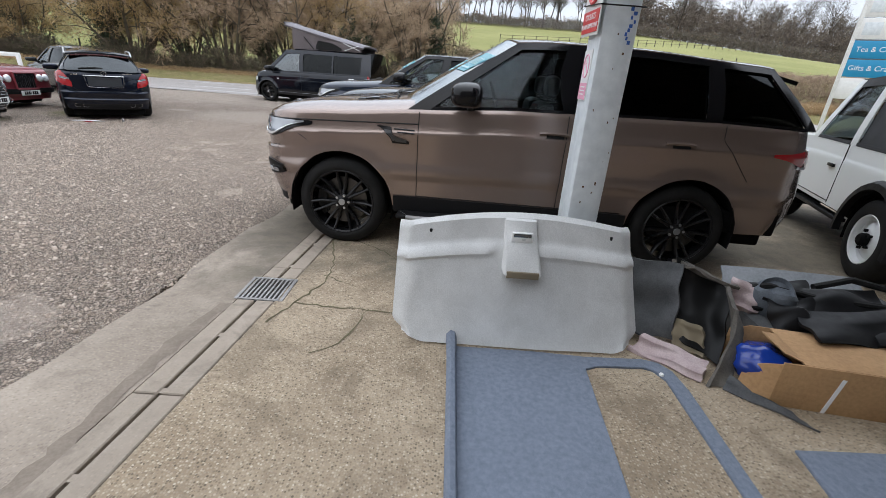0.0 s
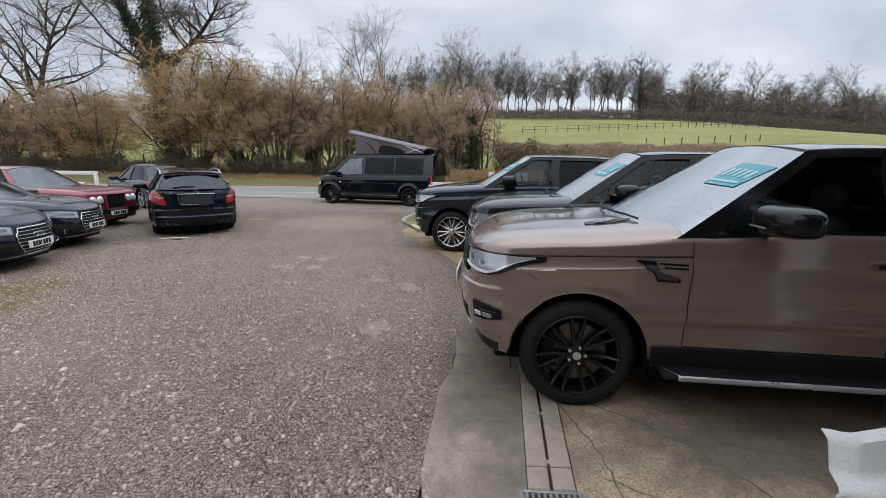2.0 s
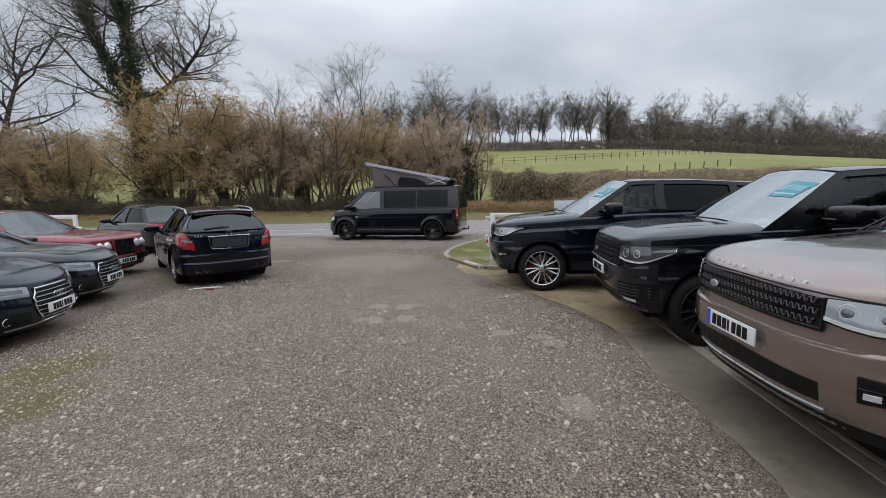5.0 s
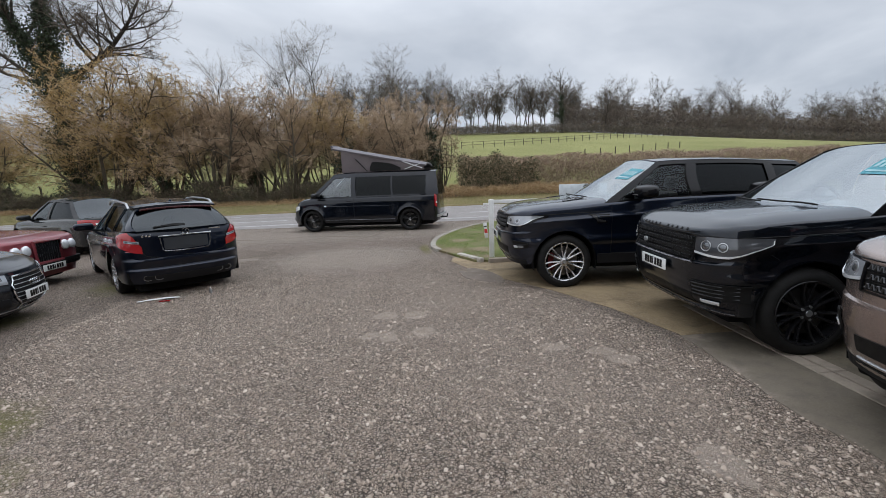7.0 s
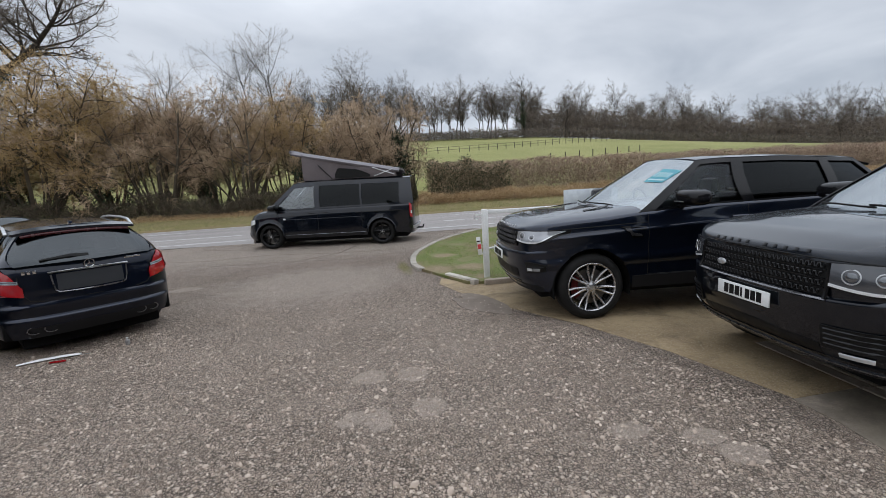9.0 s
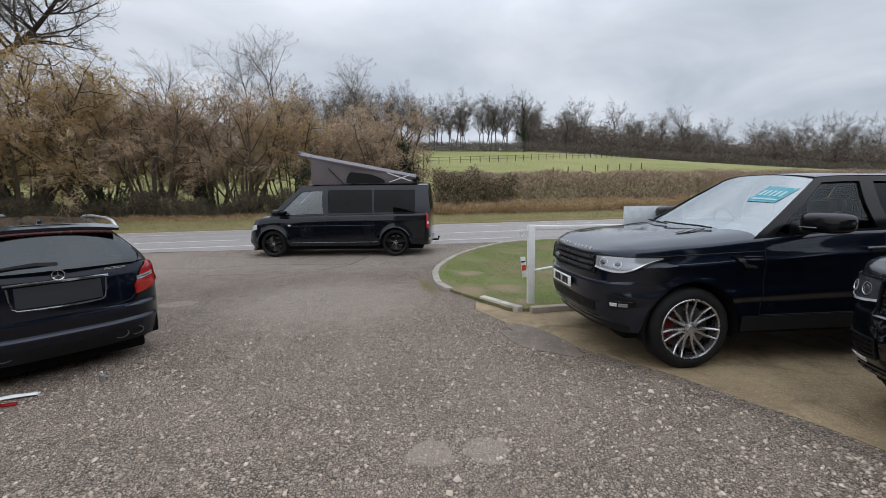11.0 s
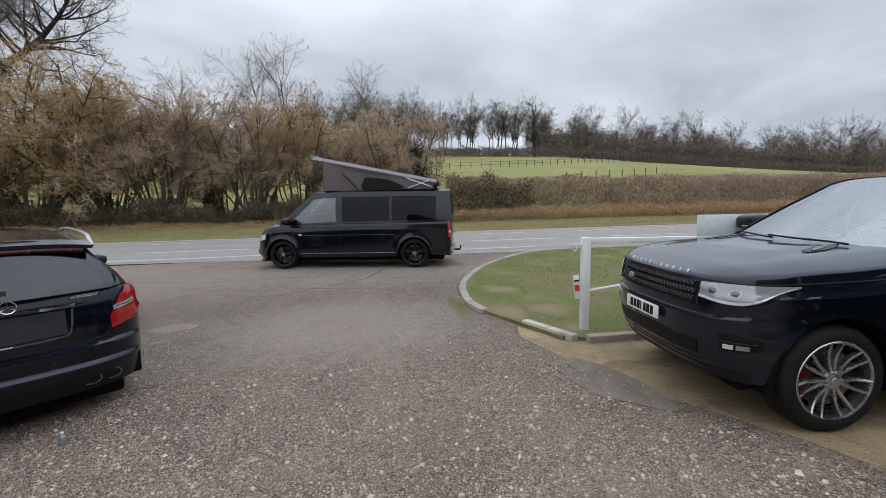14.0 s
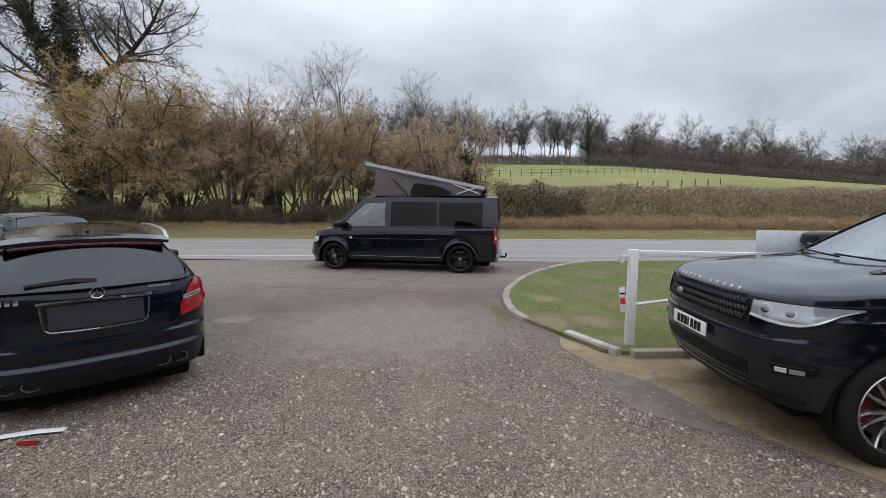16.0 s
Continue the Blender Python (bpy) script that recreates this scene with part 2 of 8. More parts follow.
M["rear_glass"] = pane("tinted_rear_glass", (0.6, 0.65, 0.7), 0.05, 1.6, 0.0)
M["lens"] = plain("lamp_lens", (0.86, 0.88, 0.90), 0.08, 0.3, coat=1.0)
M["lens_dark"] = plain("lamp_inner", (0.16, 0.17, 0.18), 0.12, 0.7, coat=1.0)
M["lens_mid"] = plain("lamp_reflector", (0.40, 0.42, 0.45), 0.14, 0.45, coat=1.0)
M["lens_smoke"] = plain("smoky_lamp_reflector", (0.10, 0.105, 0.115), 0.14, 0.5, coat=1.0)
M["dark_red_lens"] = plain("unlit_dark_red_lens", (0.045, 0.004, 0.006), 0.25)
M["red_lens"] = plain("red_lens", (0.36, 0.010, 0.014), 0.12, coat=1.0)
M["amber"] = plain("amber_lens", (0.75, 0.25, 0.03), 0.15, coat=1.0)
M["plate_white"] = plain("white_plate", (0.78, 0.79, 0.78), 0.35)
M["plate_yellow"] = plain("yellow_plate", (0.75, 0.55, 0.05), 0.35)
M["plate_blue"] = plain("blue_plate_band", (0.02, 0.10, 0.55), 0.35)
M["bar_black"] = plain("black_lettering", (0.008, 0.008, 0.008), 0.5, shine=0.25)
M["disc"] = plain("brake_disc", (0.12, 0.115, 0.11), 0.4, 0.9)
M["caliper"] = plain("red_caliper", (0.13, 0.012, 0.012), 0.5)
M["seat"] = mottled("dark_leather", (0.02, 0.02, 0.022), (0.035, 0.033, 0.032), 8, 0.5)
M["seat_tan"] = mottled("tan_leather", (0.28, 0.2, 0.13), (0.34, 0.25, 0.17), 8, 0.5)
M["cyan"] = plain("cyan_window_card", (0.045, 0.27, 0.33), 0.25)
M["recess_grey"] = plain("dusty_grey_recess", (0.032, 0.035, 0.04), 0.4)
M["grille_grey"] = plain("grey_mesh", (0.08, 0.08, 0.083), 0.3, 0.7)
M["letter_silver"] = plain("bright_lettering", (0.58, 0.58, 0.58), 0.35, 0.3)
M["banner_white"] = plain("white_banner_print", (0.30, 0.50, 0.54), 0.5)


# ---- ground ----
def hill(x, y):
    """Height of the land: level yard and road, then a field that climbs to a wood."""
    d = max(0.0, y - 35.0)
    rise = 0.138 * d * smooth(d / 14)
    rise *= 1.0 - 0.52 * smooth((x - 45.0) / 130.0) - 0.25 * smooth((-x - 40) / 120)
    top = 18.0 - 8.0 * smooth((x - 45) / 130)
    if rise > top:
        rise = top + (rise - top) * 0.15
    return rise + 0.4 * smooth((y - 31.5) / 3.0)


def soft_spot(nt, v, cx, cy, rx_, ry_, jitter):
    """A mask round a place, with a ragged edge."""
    m = node(nt, "ShaderNodeMapping", {"Vector": v, "Location": (-cx / rx_, -cy / ry_, 0), "Scale": (1 / rx_, 1 / ry_, 0)}).outputs[0]
    d = node(nt, "ShaderNodeVectorMath", {0: m}, operation="LENGTH").outputs["Value"]
    return node(nt, "ShaderNodeMath", {0: jitter, 1: 1.6, 2: d}, operation="MULTIPLY_ADD").outputs[0]


def gather_spots(nt, v, spots, jag, lo, hi):
    """One mask for several ragged places."""
    acc = None
    for s_ in spots:
        d = soft_spot(nt, v, *s_, jag)
        acc = d if acc is None else node(nt, "ShaderNodeMath", {0: acc, 1: d}, operation="MINIMUM").outputs[0]
    return node(nt, "ShaderNodeMapRange", {"Value": acc, "From Min": lo, "From Max": hi, "To Min": 1.0, "To Max": 0.0}, clamp=True).outputs[0]


def stone_tarmac(nt, p):
    v = world_pos(nt)
    warp = mix(nt, 0.012, v, node(nt, "ShaderNodeTexNoise", {"Vector": v, "Scale": 30.0, "Detail": 3.0}).outputs["Color"], "ADD")
    big = noise_fac(nt, v, 0.42, 6, 0.6)
    mid = noise_fac(nt, v, 1.9, 5, 0.6)
    jag = noise_fac(nt, v, 3.3, 6, 0.7)
    fine = noise_fac(nt, v, 240.0, 3, 0.7)
    # rolled stones of two sizes, parted by dark joints
    cell = node(nt, "ShaderNodeTexVoronoi", {"Vector": warp, "Scale": 46.0}, feature="F1")
    edge = node(nt, "ShaderNodeTexVoronoi", {"Vector": warp, "Scale": 46.0}, feature="DISTANCE_TO_EDGE").outputs["Distance"]
    small = node(nt, "ShaderNodeTexVoronoi", {"Vector": warp, "Scale": 104.0}, feature="F1")
    small_edge = node(nt, "ShaderNodeTexVoronoi", {"Vector": warp, "Scale": 104.0}, feature="DISTANCE_TO_EDGE").outputs["Distance"]
    parts_ = node(nt, "ShaderNodeSeparateColor", {0: cell.outputs["Color"]}).outputs
    tone2 = node(nt, "ShaderNodeSeparateColor", {0: small.outputs["Color"]}).outputs[1]
    chips = ramp(nt, parts_[0], [(0.0, (0.448, 0.349, 0.276)), (0.4, (0.560, 0.450, 0.364)), (0.85, (0.644, 0.529, 0.435)), (1.0, (0.728, 0.622, 0.526))])
    chips = mix(nt, ramp(nt, fine, [(0.35, (0.0,) * 3), (0.7, (0.3,) * 3)]), chips, (0.403, 0.308, 0.241))
    grit = ramp(nt, tone2, [(0.0, (0.319, 0.240, 0.179)), (0.5, (0.482, 0.375, 0.291)), (1.0, (0.610, 0.493, 0.396))])
    joint = node(nt, "ShaderNodeMapRange", {"Value": small_edge, "From Min": 0.0, "From Max": 0.17, "To Min": 0.0, "To Max": 1.0}, clamp=True).outputs[0]
    grit = mix(nt, joint, (0.075, 0.053, 0.040), grit)
    # some cells hold no large stone; trodden places have sunk stones
    keep = node(nt, "ShaderNodeMath", {0: parts_[1], 1: ramp(nt, mid, [(0.36, (0.62,) * 3), (0.60, (0.24,) * 3)])}, operation="GREATER_THAN").outputs[0]
    room = node(nt, "ShaderNodeMapRange", {"Value": parts_[2], "From Min": 0.0, "From Max": 1.0, "To Min": 0.05, "To Max": 0.17}, clamp=True).outputs[0]
    gap = node(nt, "ShaderNodeMath", {0: edge, 1: room}, operation="SUBTRACT").outputs[0]
    body = node(nt, "ShaderNodeMapRange", {"Value": gap, "From Min": 0.0, "From Max": 0.05, "To Min": 0.0, "To Max": 1.0}, clamp=True).outputs[0]
    show = node(nt, "ShaderNodeMath", {0: body, 1: keep}, operation="MULTIPLY").outputs[0]
    rim = node(nt, "ShaderNodeMath", {0: node(nt, "ShaderNodeMapRange", {"Value": gap, "From Min": -0.17, "From Max": -0.04, "To Min": 0.0, "To Max": 1.0}, clamp=True).outputs[0], 1: keep}, operation="MULTIPLY").outputs[0]
    grit = mix(nt, rim, grit, (0.055, 0.040, 0.030))
    col = mix(nt, show, grit, chips)
    col = mix(nt, ramp(nt, big, [(0.45, (0.0,) * 3), (0.72, (0.28,) * 3)]), col, (0.560, 0.454, 0.375))
    col = mix(nt, ramp(nt, noise_fac(nt, v, 0.9, 5, 0.65), [(0.54, (0,) * 3), (0.74, (0.38,) * 3)]), col, (0.213, 0.164, 0.125))
    # worn pale places and mossy places, each with a ragged edge
    gather = lambda spots, lo, hi: gather_spots(nt, v, spots, jag, lo, hi)
    worn = node(nt, "ShaderNodeMath", {0: gather(SMOOTH_SPOTS, 1.5, 1.62), 1: 0.6}, operation="MULTIPLY").outputs[0]
    col = mix(nt, worn, col, (0.58, 0.475, 0.395))
    pale = node(nt, "ShaderNodeMath", {0: gather(WORN_SPOTS, 1.4, 2.1), 1: 0.5}, operation="MULTIPLY").outputs[0]
    col = mix(nt, pale, col, (0.56, 0.475, 0.40))
    moss = node(nt, "ShaderNodeMath", {0: gather(MOSS_SPOTS, 1.25, 1.95), 1: 0.8}, operation="MULTIPLY").outputs[0]
    col = mix(nt, moss, col, ramp(nt, small.outputs["Distance"], [(0.1, (0.13, 0.125, 0.025)), (0.7, (0.27, 0.245, 0.075))]))
    nt.links.new(col, p.inputs["Base Color"])
    p.inputs["Roughness"].default_value = 0.82
    dome = node(nt, "ShaderNodeMapRange", {"Value": gap, "From Min": 0.0, "From Max": 0.22, "To Min": 0.0, "To Max": 1.0}, clamp=True, interpolation_type="SMOOTHSTEP").outputs[0]
    high = node(nt, "ShaderNodeMath", {0: dome, 1: keep}, operation="MULTIPLY").outputs[0]
    h = node(nt, "ShaderNodeMath", {0: joint, 1: 0.45, 2: high}, operation="MULTIPLY_ADD").outputs[0]
    bump(nt, p, h, 1.0, 0.024)


SMOOTH_SPOTS = [(-4.57, 8.21, 0.2, 0.2), (-4.22, 8.19, 0.2, 0.2), (-4.14, 7.55, 0.17, 0.2), (-4.71, 7.53, 0.15, 0.14), (-4.53, 7.46, 0.15, 0.2), (-2.91, 6.87, 0.22, 0.13), (-2.52, 6.7, 0.2, 0.11), (-2.42, 6.48, 0.2, 0.13), (-2.6, 5.08, 0.16, 0.3), (-2.6, 2.1, 0.4, 0.45), (-2.65, 1.4, 0.4, 0.5), (-7.82, 13.05, 0.36, 0.24)]
WORN_SPOTS = [(-6.2, 17.6, 7.0, 2.2), (-14.0, 18.5, 6.0, 2.4), (1.0, 17.9, 3.0, 1.5), (-5.5, 12.6, 1.6, 1.4)]
MOSS_SPOTS = [(-7.5, 6.0, 0.5, 0.65), (-7.0, 5.3, 0.4, 0.5), (-8.9, 11.2, 0.9, 1.0), (-9.7, 8.9, 0.5, 0.6), (-3.75, 13.3, 0.14, 0.8)]
M["yard"] = material("stony_yard_tarmac", stone_tarmac)


def land(nt, p):
    """Rough grass of the field and banks, brown under the trees."""
    v = world_pos(nt)
    big = noise_fac(nt, v, 0.05, 6, 0.6)
    mid = noise_fac(nt, v, 0.7, 5, 0.6)
    fine = noise_fac(nt, v, 22, 4, 0.7)
    green = ramp(nt, big, [(0.35, (0.20, 0.205, 0.055)), (0.6, (0.29, 0.285, 0.095))])
    green = mix(nt, ramp(nt, mid, [(0.45, (0,) * 3), (0.75, (0.45,) * 3)]), green, (0.32, 0.27, 0.11))
    green = mix(nt, ramp(nt, fine, [(0.3, (0.55,) * 3), (0.6, (0,) * 3)]), green, (0.075, 0.09, 0.024))
    brown = ramp(nt, mid, [(0.3, (0.055, 0.042, 0.026)), (0.7, (0.13, 0.1, 0.055))])
    yy = node(nt, "ShaderNodeSeparateXYZ", {0: v}).outputs["Y"]
    wob = node(nt, "ShaderNodeMath", {0: mid, 1: 3.0, 2: yy}, operation="MULTIPLY_ADD").outputs[0]
    band = node(nt, "ShaderNodeMapRange", {"Value": wob, "From Min": 39.0, "From Max": 43.0, "To Min": 1.0, "To Max": 0.0}, clamp=True).outputs[0]
    nt.links.new(mix(nt, band, green, brown), p.inputs["Base Color"])
    p.inputs["Roughness"].default_value = 0.95
    bump(nt, p, fine, 0.6, 0.05)


M["land"] = material("field_grass", land)

xs = [-900, -500, -300] + list(np.arange(-200, -60, 20)) + list(np.arange(-60, 90, 6.0)) + list(np.arange(90, 260, 20)) + [300, 500, 900]
ys = [-400, -120, -40, -15, 0, 15, 30, 31.5] + list(np.arange(32.4, 46, 0.9)) + list(np.arange(46, 100, 4)) + list(np.arange(100, 200, 10)) + [230, 300, 500, 1500]
ground = grid_part("ground", [[(x, y, hill(x, y) - 0.03) for x in xs] for y in ys], M["land"], None, flip=False)
tagged(ground, "green winter field rising behind the road to a wood", "ground", kind="structure")


def slab(name, outline, z, mat, label, category, kind="structure", depth=0.04, parent=None, bevel=0.0):
    """A flat piece with real thickness from its outline."""
    bm = bmesh.new()
    f = bm.faces.new([bm.verts.new((x, y, z)) for x, y in outline])
    if f.normal.z < 0 or sum(a[0] * b[1] - b[0] * a[1] for a, b in zip(outline, outline[1:] + outline[:1])) < 0:
        bmesh.ops.reverse_faces(bm, faces=[f])
    ext = bmesh.ops.extrude_face_region(bm, geom=[f])
    for v in [g for g in ext["geom"] if isinstance(g, bmesh.types.BMVert)]:
        v.co.z -= depth
    bmesh.ops.recalc_face_normals(bm, faces=bm.faces)
    if bevel:
        top = [e for e in bm.edges if all(abs(v.co.z - z) < 1e-4 for v in e.verts)]
        bmesh.ops.bevel(bm, geom=top, offset=bevel, segments=2, affect="EDGES")
    ob = part(name, bm, mat, parent, smooth=False)
    return tagged(ob, label, category, kind=kind) if parent is None else ob


def wobble(a, b, n, amp, seed):
    r = random.Random(seed)
    out = []
    for i in range(n):
        t = i / n
        nx, ny = -(b[1] - a[1]), b[0] - a[0]
        l = math.hypot(nx, ny) or 1
        k = r.uniform(-amp, amp) if i else 0
        out.append((lerp(a[0], b[0], t) + nx / l * k, lerp(a[1], b[1], t) + ny / l * k))
    return out


yard = slab("yard", [(-60, -14), (-1.9, -14)] + wobble((-1.95, -14), (-1.93, 2.0), 30, 0.05, 2) + wobble((-1.93, 2.0), (-1.56, 6.95), 16, 0.04, 1)
            + wobble((-1.56, 6.95), (-2.35, 10.5), 14, 0.05, 3) + wobble((-2.35, 10.5), (-3.2, 11.8), 5, 0.04, 4)
            + [(-3.0, 12.1), (-2.6, 12.0), (8.0, 16.0), (8.0, 19.9), (-60, 21.4)], 0.0, M["yard"],
            "worn stony tarmac of the sales yard", "yard", depth=0.2)


def asphalt(nt, p):
    v = world_pos(nt)
    cell = node(nt, "ShaderNodeTexVoronoi", {"Vector": v, "Scale": 70.0}, feature="F1")
    tone = node(nt, "ShaderNodeSeparateColor", {0: cell.outputs["Color"]}).outputs[0]
    col = ramp(nt, tone, [(0.0, (0.19, 0.172, 0.162)), (0.8, (0.33, 0.303, 0.287)), (1.0, (0.47, 0.44, 0.42))])
    st = node(nt, "ShaderNodeMapping", {"Vector": v, "Scale": (0.06, 1.2, 1)}).outputs[0]
    col = mix(nt, ramp(nt, noise_fac(nt, st, 1.0, 5), [(0.4, (0.0,) * 3), (0.7, (0.5,) * 3)]), col, (0.18, 0.163, 0.153))
    nt.links.new(col, p.inputs["Base Color"])
    p.inputs["Roughness"].default_value = 0.78
    bump(nt, p, cell.outputs["Distance"], 0.3, 0.006)


M["asphalt"] = material("road_asphalt", asphalt)
rx = [-160 + 8 * i for i in range(41)]
road = grid_part("road", [[(x, lerp(19.7 + 1.2 * smooth((-4 - x) / 10), 29.2, k / 8), 0.006 + 0.05 * math.sin(math.pi * k / 8)) for x in rx] for k in range(9)], M["asphalt"], None)
tagged(road, "grey asphalt country road with white markings", "road", kind="structure")


def concrete(nt, p, a=(0.27, 0.245, 0.21), b=(0.36, 0.335, 0.30), stones=0.5, dark_patches=0.0):
    v = world_pos(nt)
    big = noise_fac(nt, v, 1.1, 6, 0.62)
    mid = noise_fac(nt, v, 7, 5, 0.6)
    cell = node(nt, "ShaderNodeTexVoronoi", {"Vector": v, "Scale": 88.0}, feature="F1")
    tone = node(nt, "ShaderNodeSeparateColor", {0: cell.outputs["Color"]}).outputs[0]
    col = ramp(nt, big, [(0.3, a), (0.68, b)])
    pick = ramp(nt, tone, [(0.0, (0.10, 0.078, 0.052)), (0.35, (0.26, 0.205, 0.145)), (0.8, (0.42, 0.345, 0.255)), (1.0, (0.55, 0.475, 0.37))])
    show = node(nt, "ShaderNodeMath", {0: ramp(nt, cell.outputs["Distance"], [(0.28, (1,) * 3), (0.62, (0,) * 3)]), 1: stones}, operation="MULTIPLY").outputs[0]
    col = mix(nt, show, col, pick)
    col = mix(nt, ramp(nt, mid, [(0.52, (0,) * 3), (0.8, (0.5,) * 3)]), col, tuple(c * 0.6 for c in a))
    # large dark stains and patched places
    stain = noise_fac(nt, v, 1.7, 7, 0.68, 0.6)
    col = mix(nt, ramp(nt, stain, [(0.52, (0,) * 3), (0.60, (0.42,) * 3), (0.75, (0.5,) * 3)]), col, tuple(c * 0.5 for c in a))
    if dark_patches:
        # darker mossy-brown patches round the cars, the drain and the box, with ragged edges
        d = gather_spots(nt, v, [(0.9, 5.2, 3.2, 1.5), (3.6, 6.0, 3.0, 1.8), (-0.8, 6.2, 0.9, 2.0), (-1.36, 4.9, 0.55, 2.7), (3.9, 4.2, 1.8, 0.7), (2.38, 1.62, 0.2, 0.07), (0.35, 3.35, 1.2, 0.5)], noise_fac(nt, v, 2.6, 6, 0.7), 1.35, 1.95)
        col = mix(nt, node(nt, "ShaderNodeMath", {0: d, 1: dark_patches}, operation="MULTIPLY").outputs[0], col, ramp(nt, mid, [(0.4, (0.075, 0.064, 0.045)), (0.7, (0.13, 0.11, 0.075))]))
    nt.links.new(col, p.inputs["Base Color"])
    p.inputs["Roughness"].default_value = 0.85
    bump(nt, p, mix(nt, show, mid, (1, 1, 1)), 0.35, 0.006)


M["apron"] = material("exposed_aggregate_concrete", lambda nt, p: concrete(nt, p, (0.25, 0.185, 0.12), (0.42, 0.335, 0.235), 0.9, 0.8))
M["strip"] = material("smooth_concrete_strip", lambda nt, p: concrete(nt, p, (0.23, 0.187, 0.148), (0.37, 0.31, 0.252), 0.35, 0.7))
M["brown_conc"] = material("brown_stained_concrete", lambda nt, p: concrete(nt, p, (0.15, 0.102, 0.052), (0.37, 0.272, 0.15), 0.5))
M["channel"] = material("precast_channel_concrete", lambda nt, p: concrete(nt, p, (0.26, 0.215, 0.17), (0.37, 0.31, 0.25), 0.15))
M["kerb"] = material("kerb_concrete", lambda nt, p: concrete(nt, p, (0.27, 0.242, 0.205), (0.40, 0.37, 0.32), 0.15))
M["white_kerb"] = material("white_painted_kerb", lambda nt, p: concrete(nt, p, (0.36, 0.32, 0.265), (0.62, 0.585, 0.53), 0.3))
M["grass"] = mottled("mown_grass", (0.085, 0.115, 0.03), (0.17, 0.185, 0.06), 2.2, 0.95, 90, 0.6, space="World")


# ---- cars ----
class Shell:
    """The skin of a car: x ahead, y to its left, z up, the origin on the ground midway between the axles."""

    def __init__(self, s):
        self.s = s
        self.xf, self.xr = s["wb"] / 2 + s["fo"], -s["wb"] / 2 - s["ro"]
        fx, rx, n, m = s.get("nose", 0.55), s.get("tail", 0.45), s.get("nn", 2.8), s.get("tn", 3.2)
        W = s["W"]
        pts = []
        for i in range(19):
            a = math.pi / 2 * (1 - i / 18)
            pts.append((self.xf - fx + fx * max(math.sin(a), 0) ** (2 / n), W * max(math.cos(a), 0) ** (2 / n)))
        marks = set(np.linspace(self.xf - fx, self.xr + rx, 60)[1:-1])
        for ax in (s["wb"] / 2, -s["wb"] / 2):
            for k in range(25):
                marks.add(ax + s["arch"] * math.cos(math.pi * k / 24) * 0.999)
        pts += [(x, W) for x in sorted(marks, reverse=True) if self.xr + rx < x < self.xf - fx]
        for i in range(19):
            a = math.pi / 2 * i / 18
            pts.append((self.xr + rx - rx * max(math.sin(a), 0) ** (2 / m), W * max(math.cos(a), 0) ** (2 / m)))
        taper = s.get("taper", 0.05)
        half = (self.xf - self.xr) / 2
        mid = (self.xf + self.xr) / 2
        self.pts = [(x, y * (1 - taper * abs((x - mid) / half) ** 3)) for x, y in pts]
        self.nrm = []
        for i in range(len(self.pts)):
            a, b = self.pts[max(i - 1, 0)], self.pts[min(i + 1, len(self.pts) - 1)]
            dx, dy = b[0] - a[0], b[1] - a[1]
            l = math.hypot(dx, dy) or 1
            self.nrm.append((dy / l, -dx / l))
        self.nrm[0], self.nrm[-1] = (1, 0), (-1, 0)
        self.v = [0.0, 0.05, 0.1, 0.14, 0.19, 0.24, 0.27, 0.28, 0.295, 0.31, 0.33, 0.35, 0.375, 0.39, 0.41, 0.44, 0.455, 0.47, 0.485, 0.52, 0.55, 0.57, 0.585, 0.6, 0.62, 0.66, 0.7, 0.74, 0.76, 0.775, 0.79, 0.81, 0.83, 0.86, 0.89, 0.925, 0.955, 0.98, 1.0]
        self.nf = max(i for i, q in enumerate(self.pts) if q[0] > self.xf - fx - 1e-6)
        self.nr = min(i for i, q in enumerate(self.pts) if q[0] < self.xr + rx + 1e-6)

    def zbot(self, x):
        s = self.s
        z = curve(x, [(self.xr, s["zr"]), (self.xr + 0.5, s["sill"] + 0.03), (-s["wb"] / 2 + 0.5, s["sill"]), (s["wb"] / 2 - 0.5, s["sill"]), (self.xf - 0.5, s["sill"] - 0.02), (self.xf, s["zf"])])
        for ax in (s["wb"] / 2, -s["wb"] / 2):
            d = abs(x - ax)
            if d < s["arch"]:
                z = max(z, s["hub"] + math.sqrt(s["arch"] ** 2 - d * d))
        return z

    def ztop(self, x):
        return curve(x, self.s["top"])

    def at(self, p, z=None, v=None, out=0.0):
        """A point of the skin: p counts along the plan line from the nose to the tail; by height z or by share v."""
        i = min(int(p), len(self.pts) - 2)
        f = p - i
        x, y = lerp(self.pts[i][0], self.pts[i + 1][0], f), lerp(self.pts[i][1], self.pts[i + 1][1], f)
        nx, ny = lerp(self.nrm[i][0], self.nrm[i + 1][0], f), lerp(self.nrm[i][1], self.nrm[i + 1][1], f)
        zb, zt = self.zbot(x), self.ztop(x)
        if z is None:
            z = lerp(zb, zt, v)
        base = self.s["sill"]
        h = min(max((z - base) / (zt - base), -0.3), 1.0)
        ends = "front" if x > 0 else "rear"
        d = curve(h, self.s["side"]) * ny * ny + curve(h, self.s[ends]) * nx * nx
        for ax in (self.s["wb"] / 2, -self.s["wb"] / 2):
            r = math.hypot(x - ax, z - self.s["hub"]) - self.s["arch"]
            d -= self.s.get("flare", 0.015) * math.exp(-((r / 0.06) ** 2)) * ny * ny if r > -0.02 else 0
        d -= out
        return Vector((x - nx * d, y - ny * d, z))

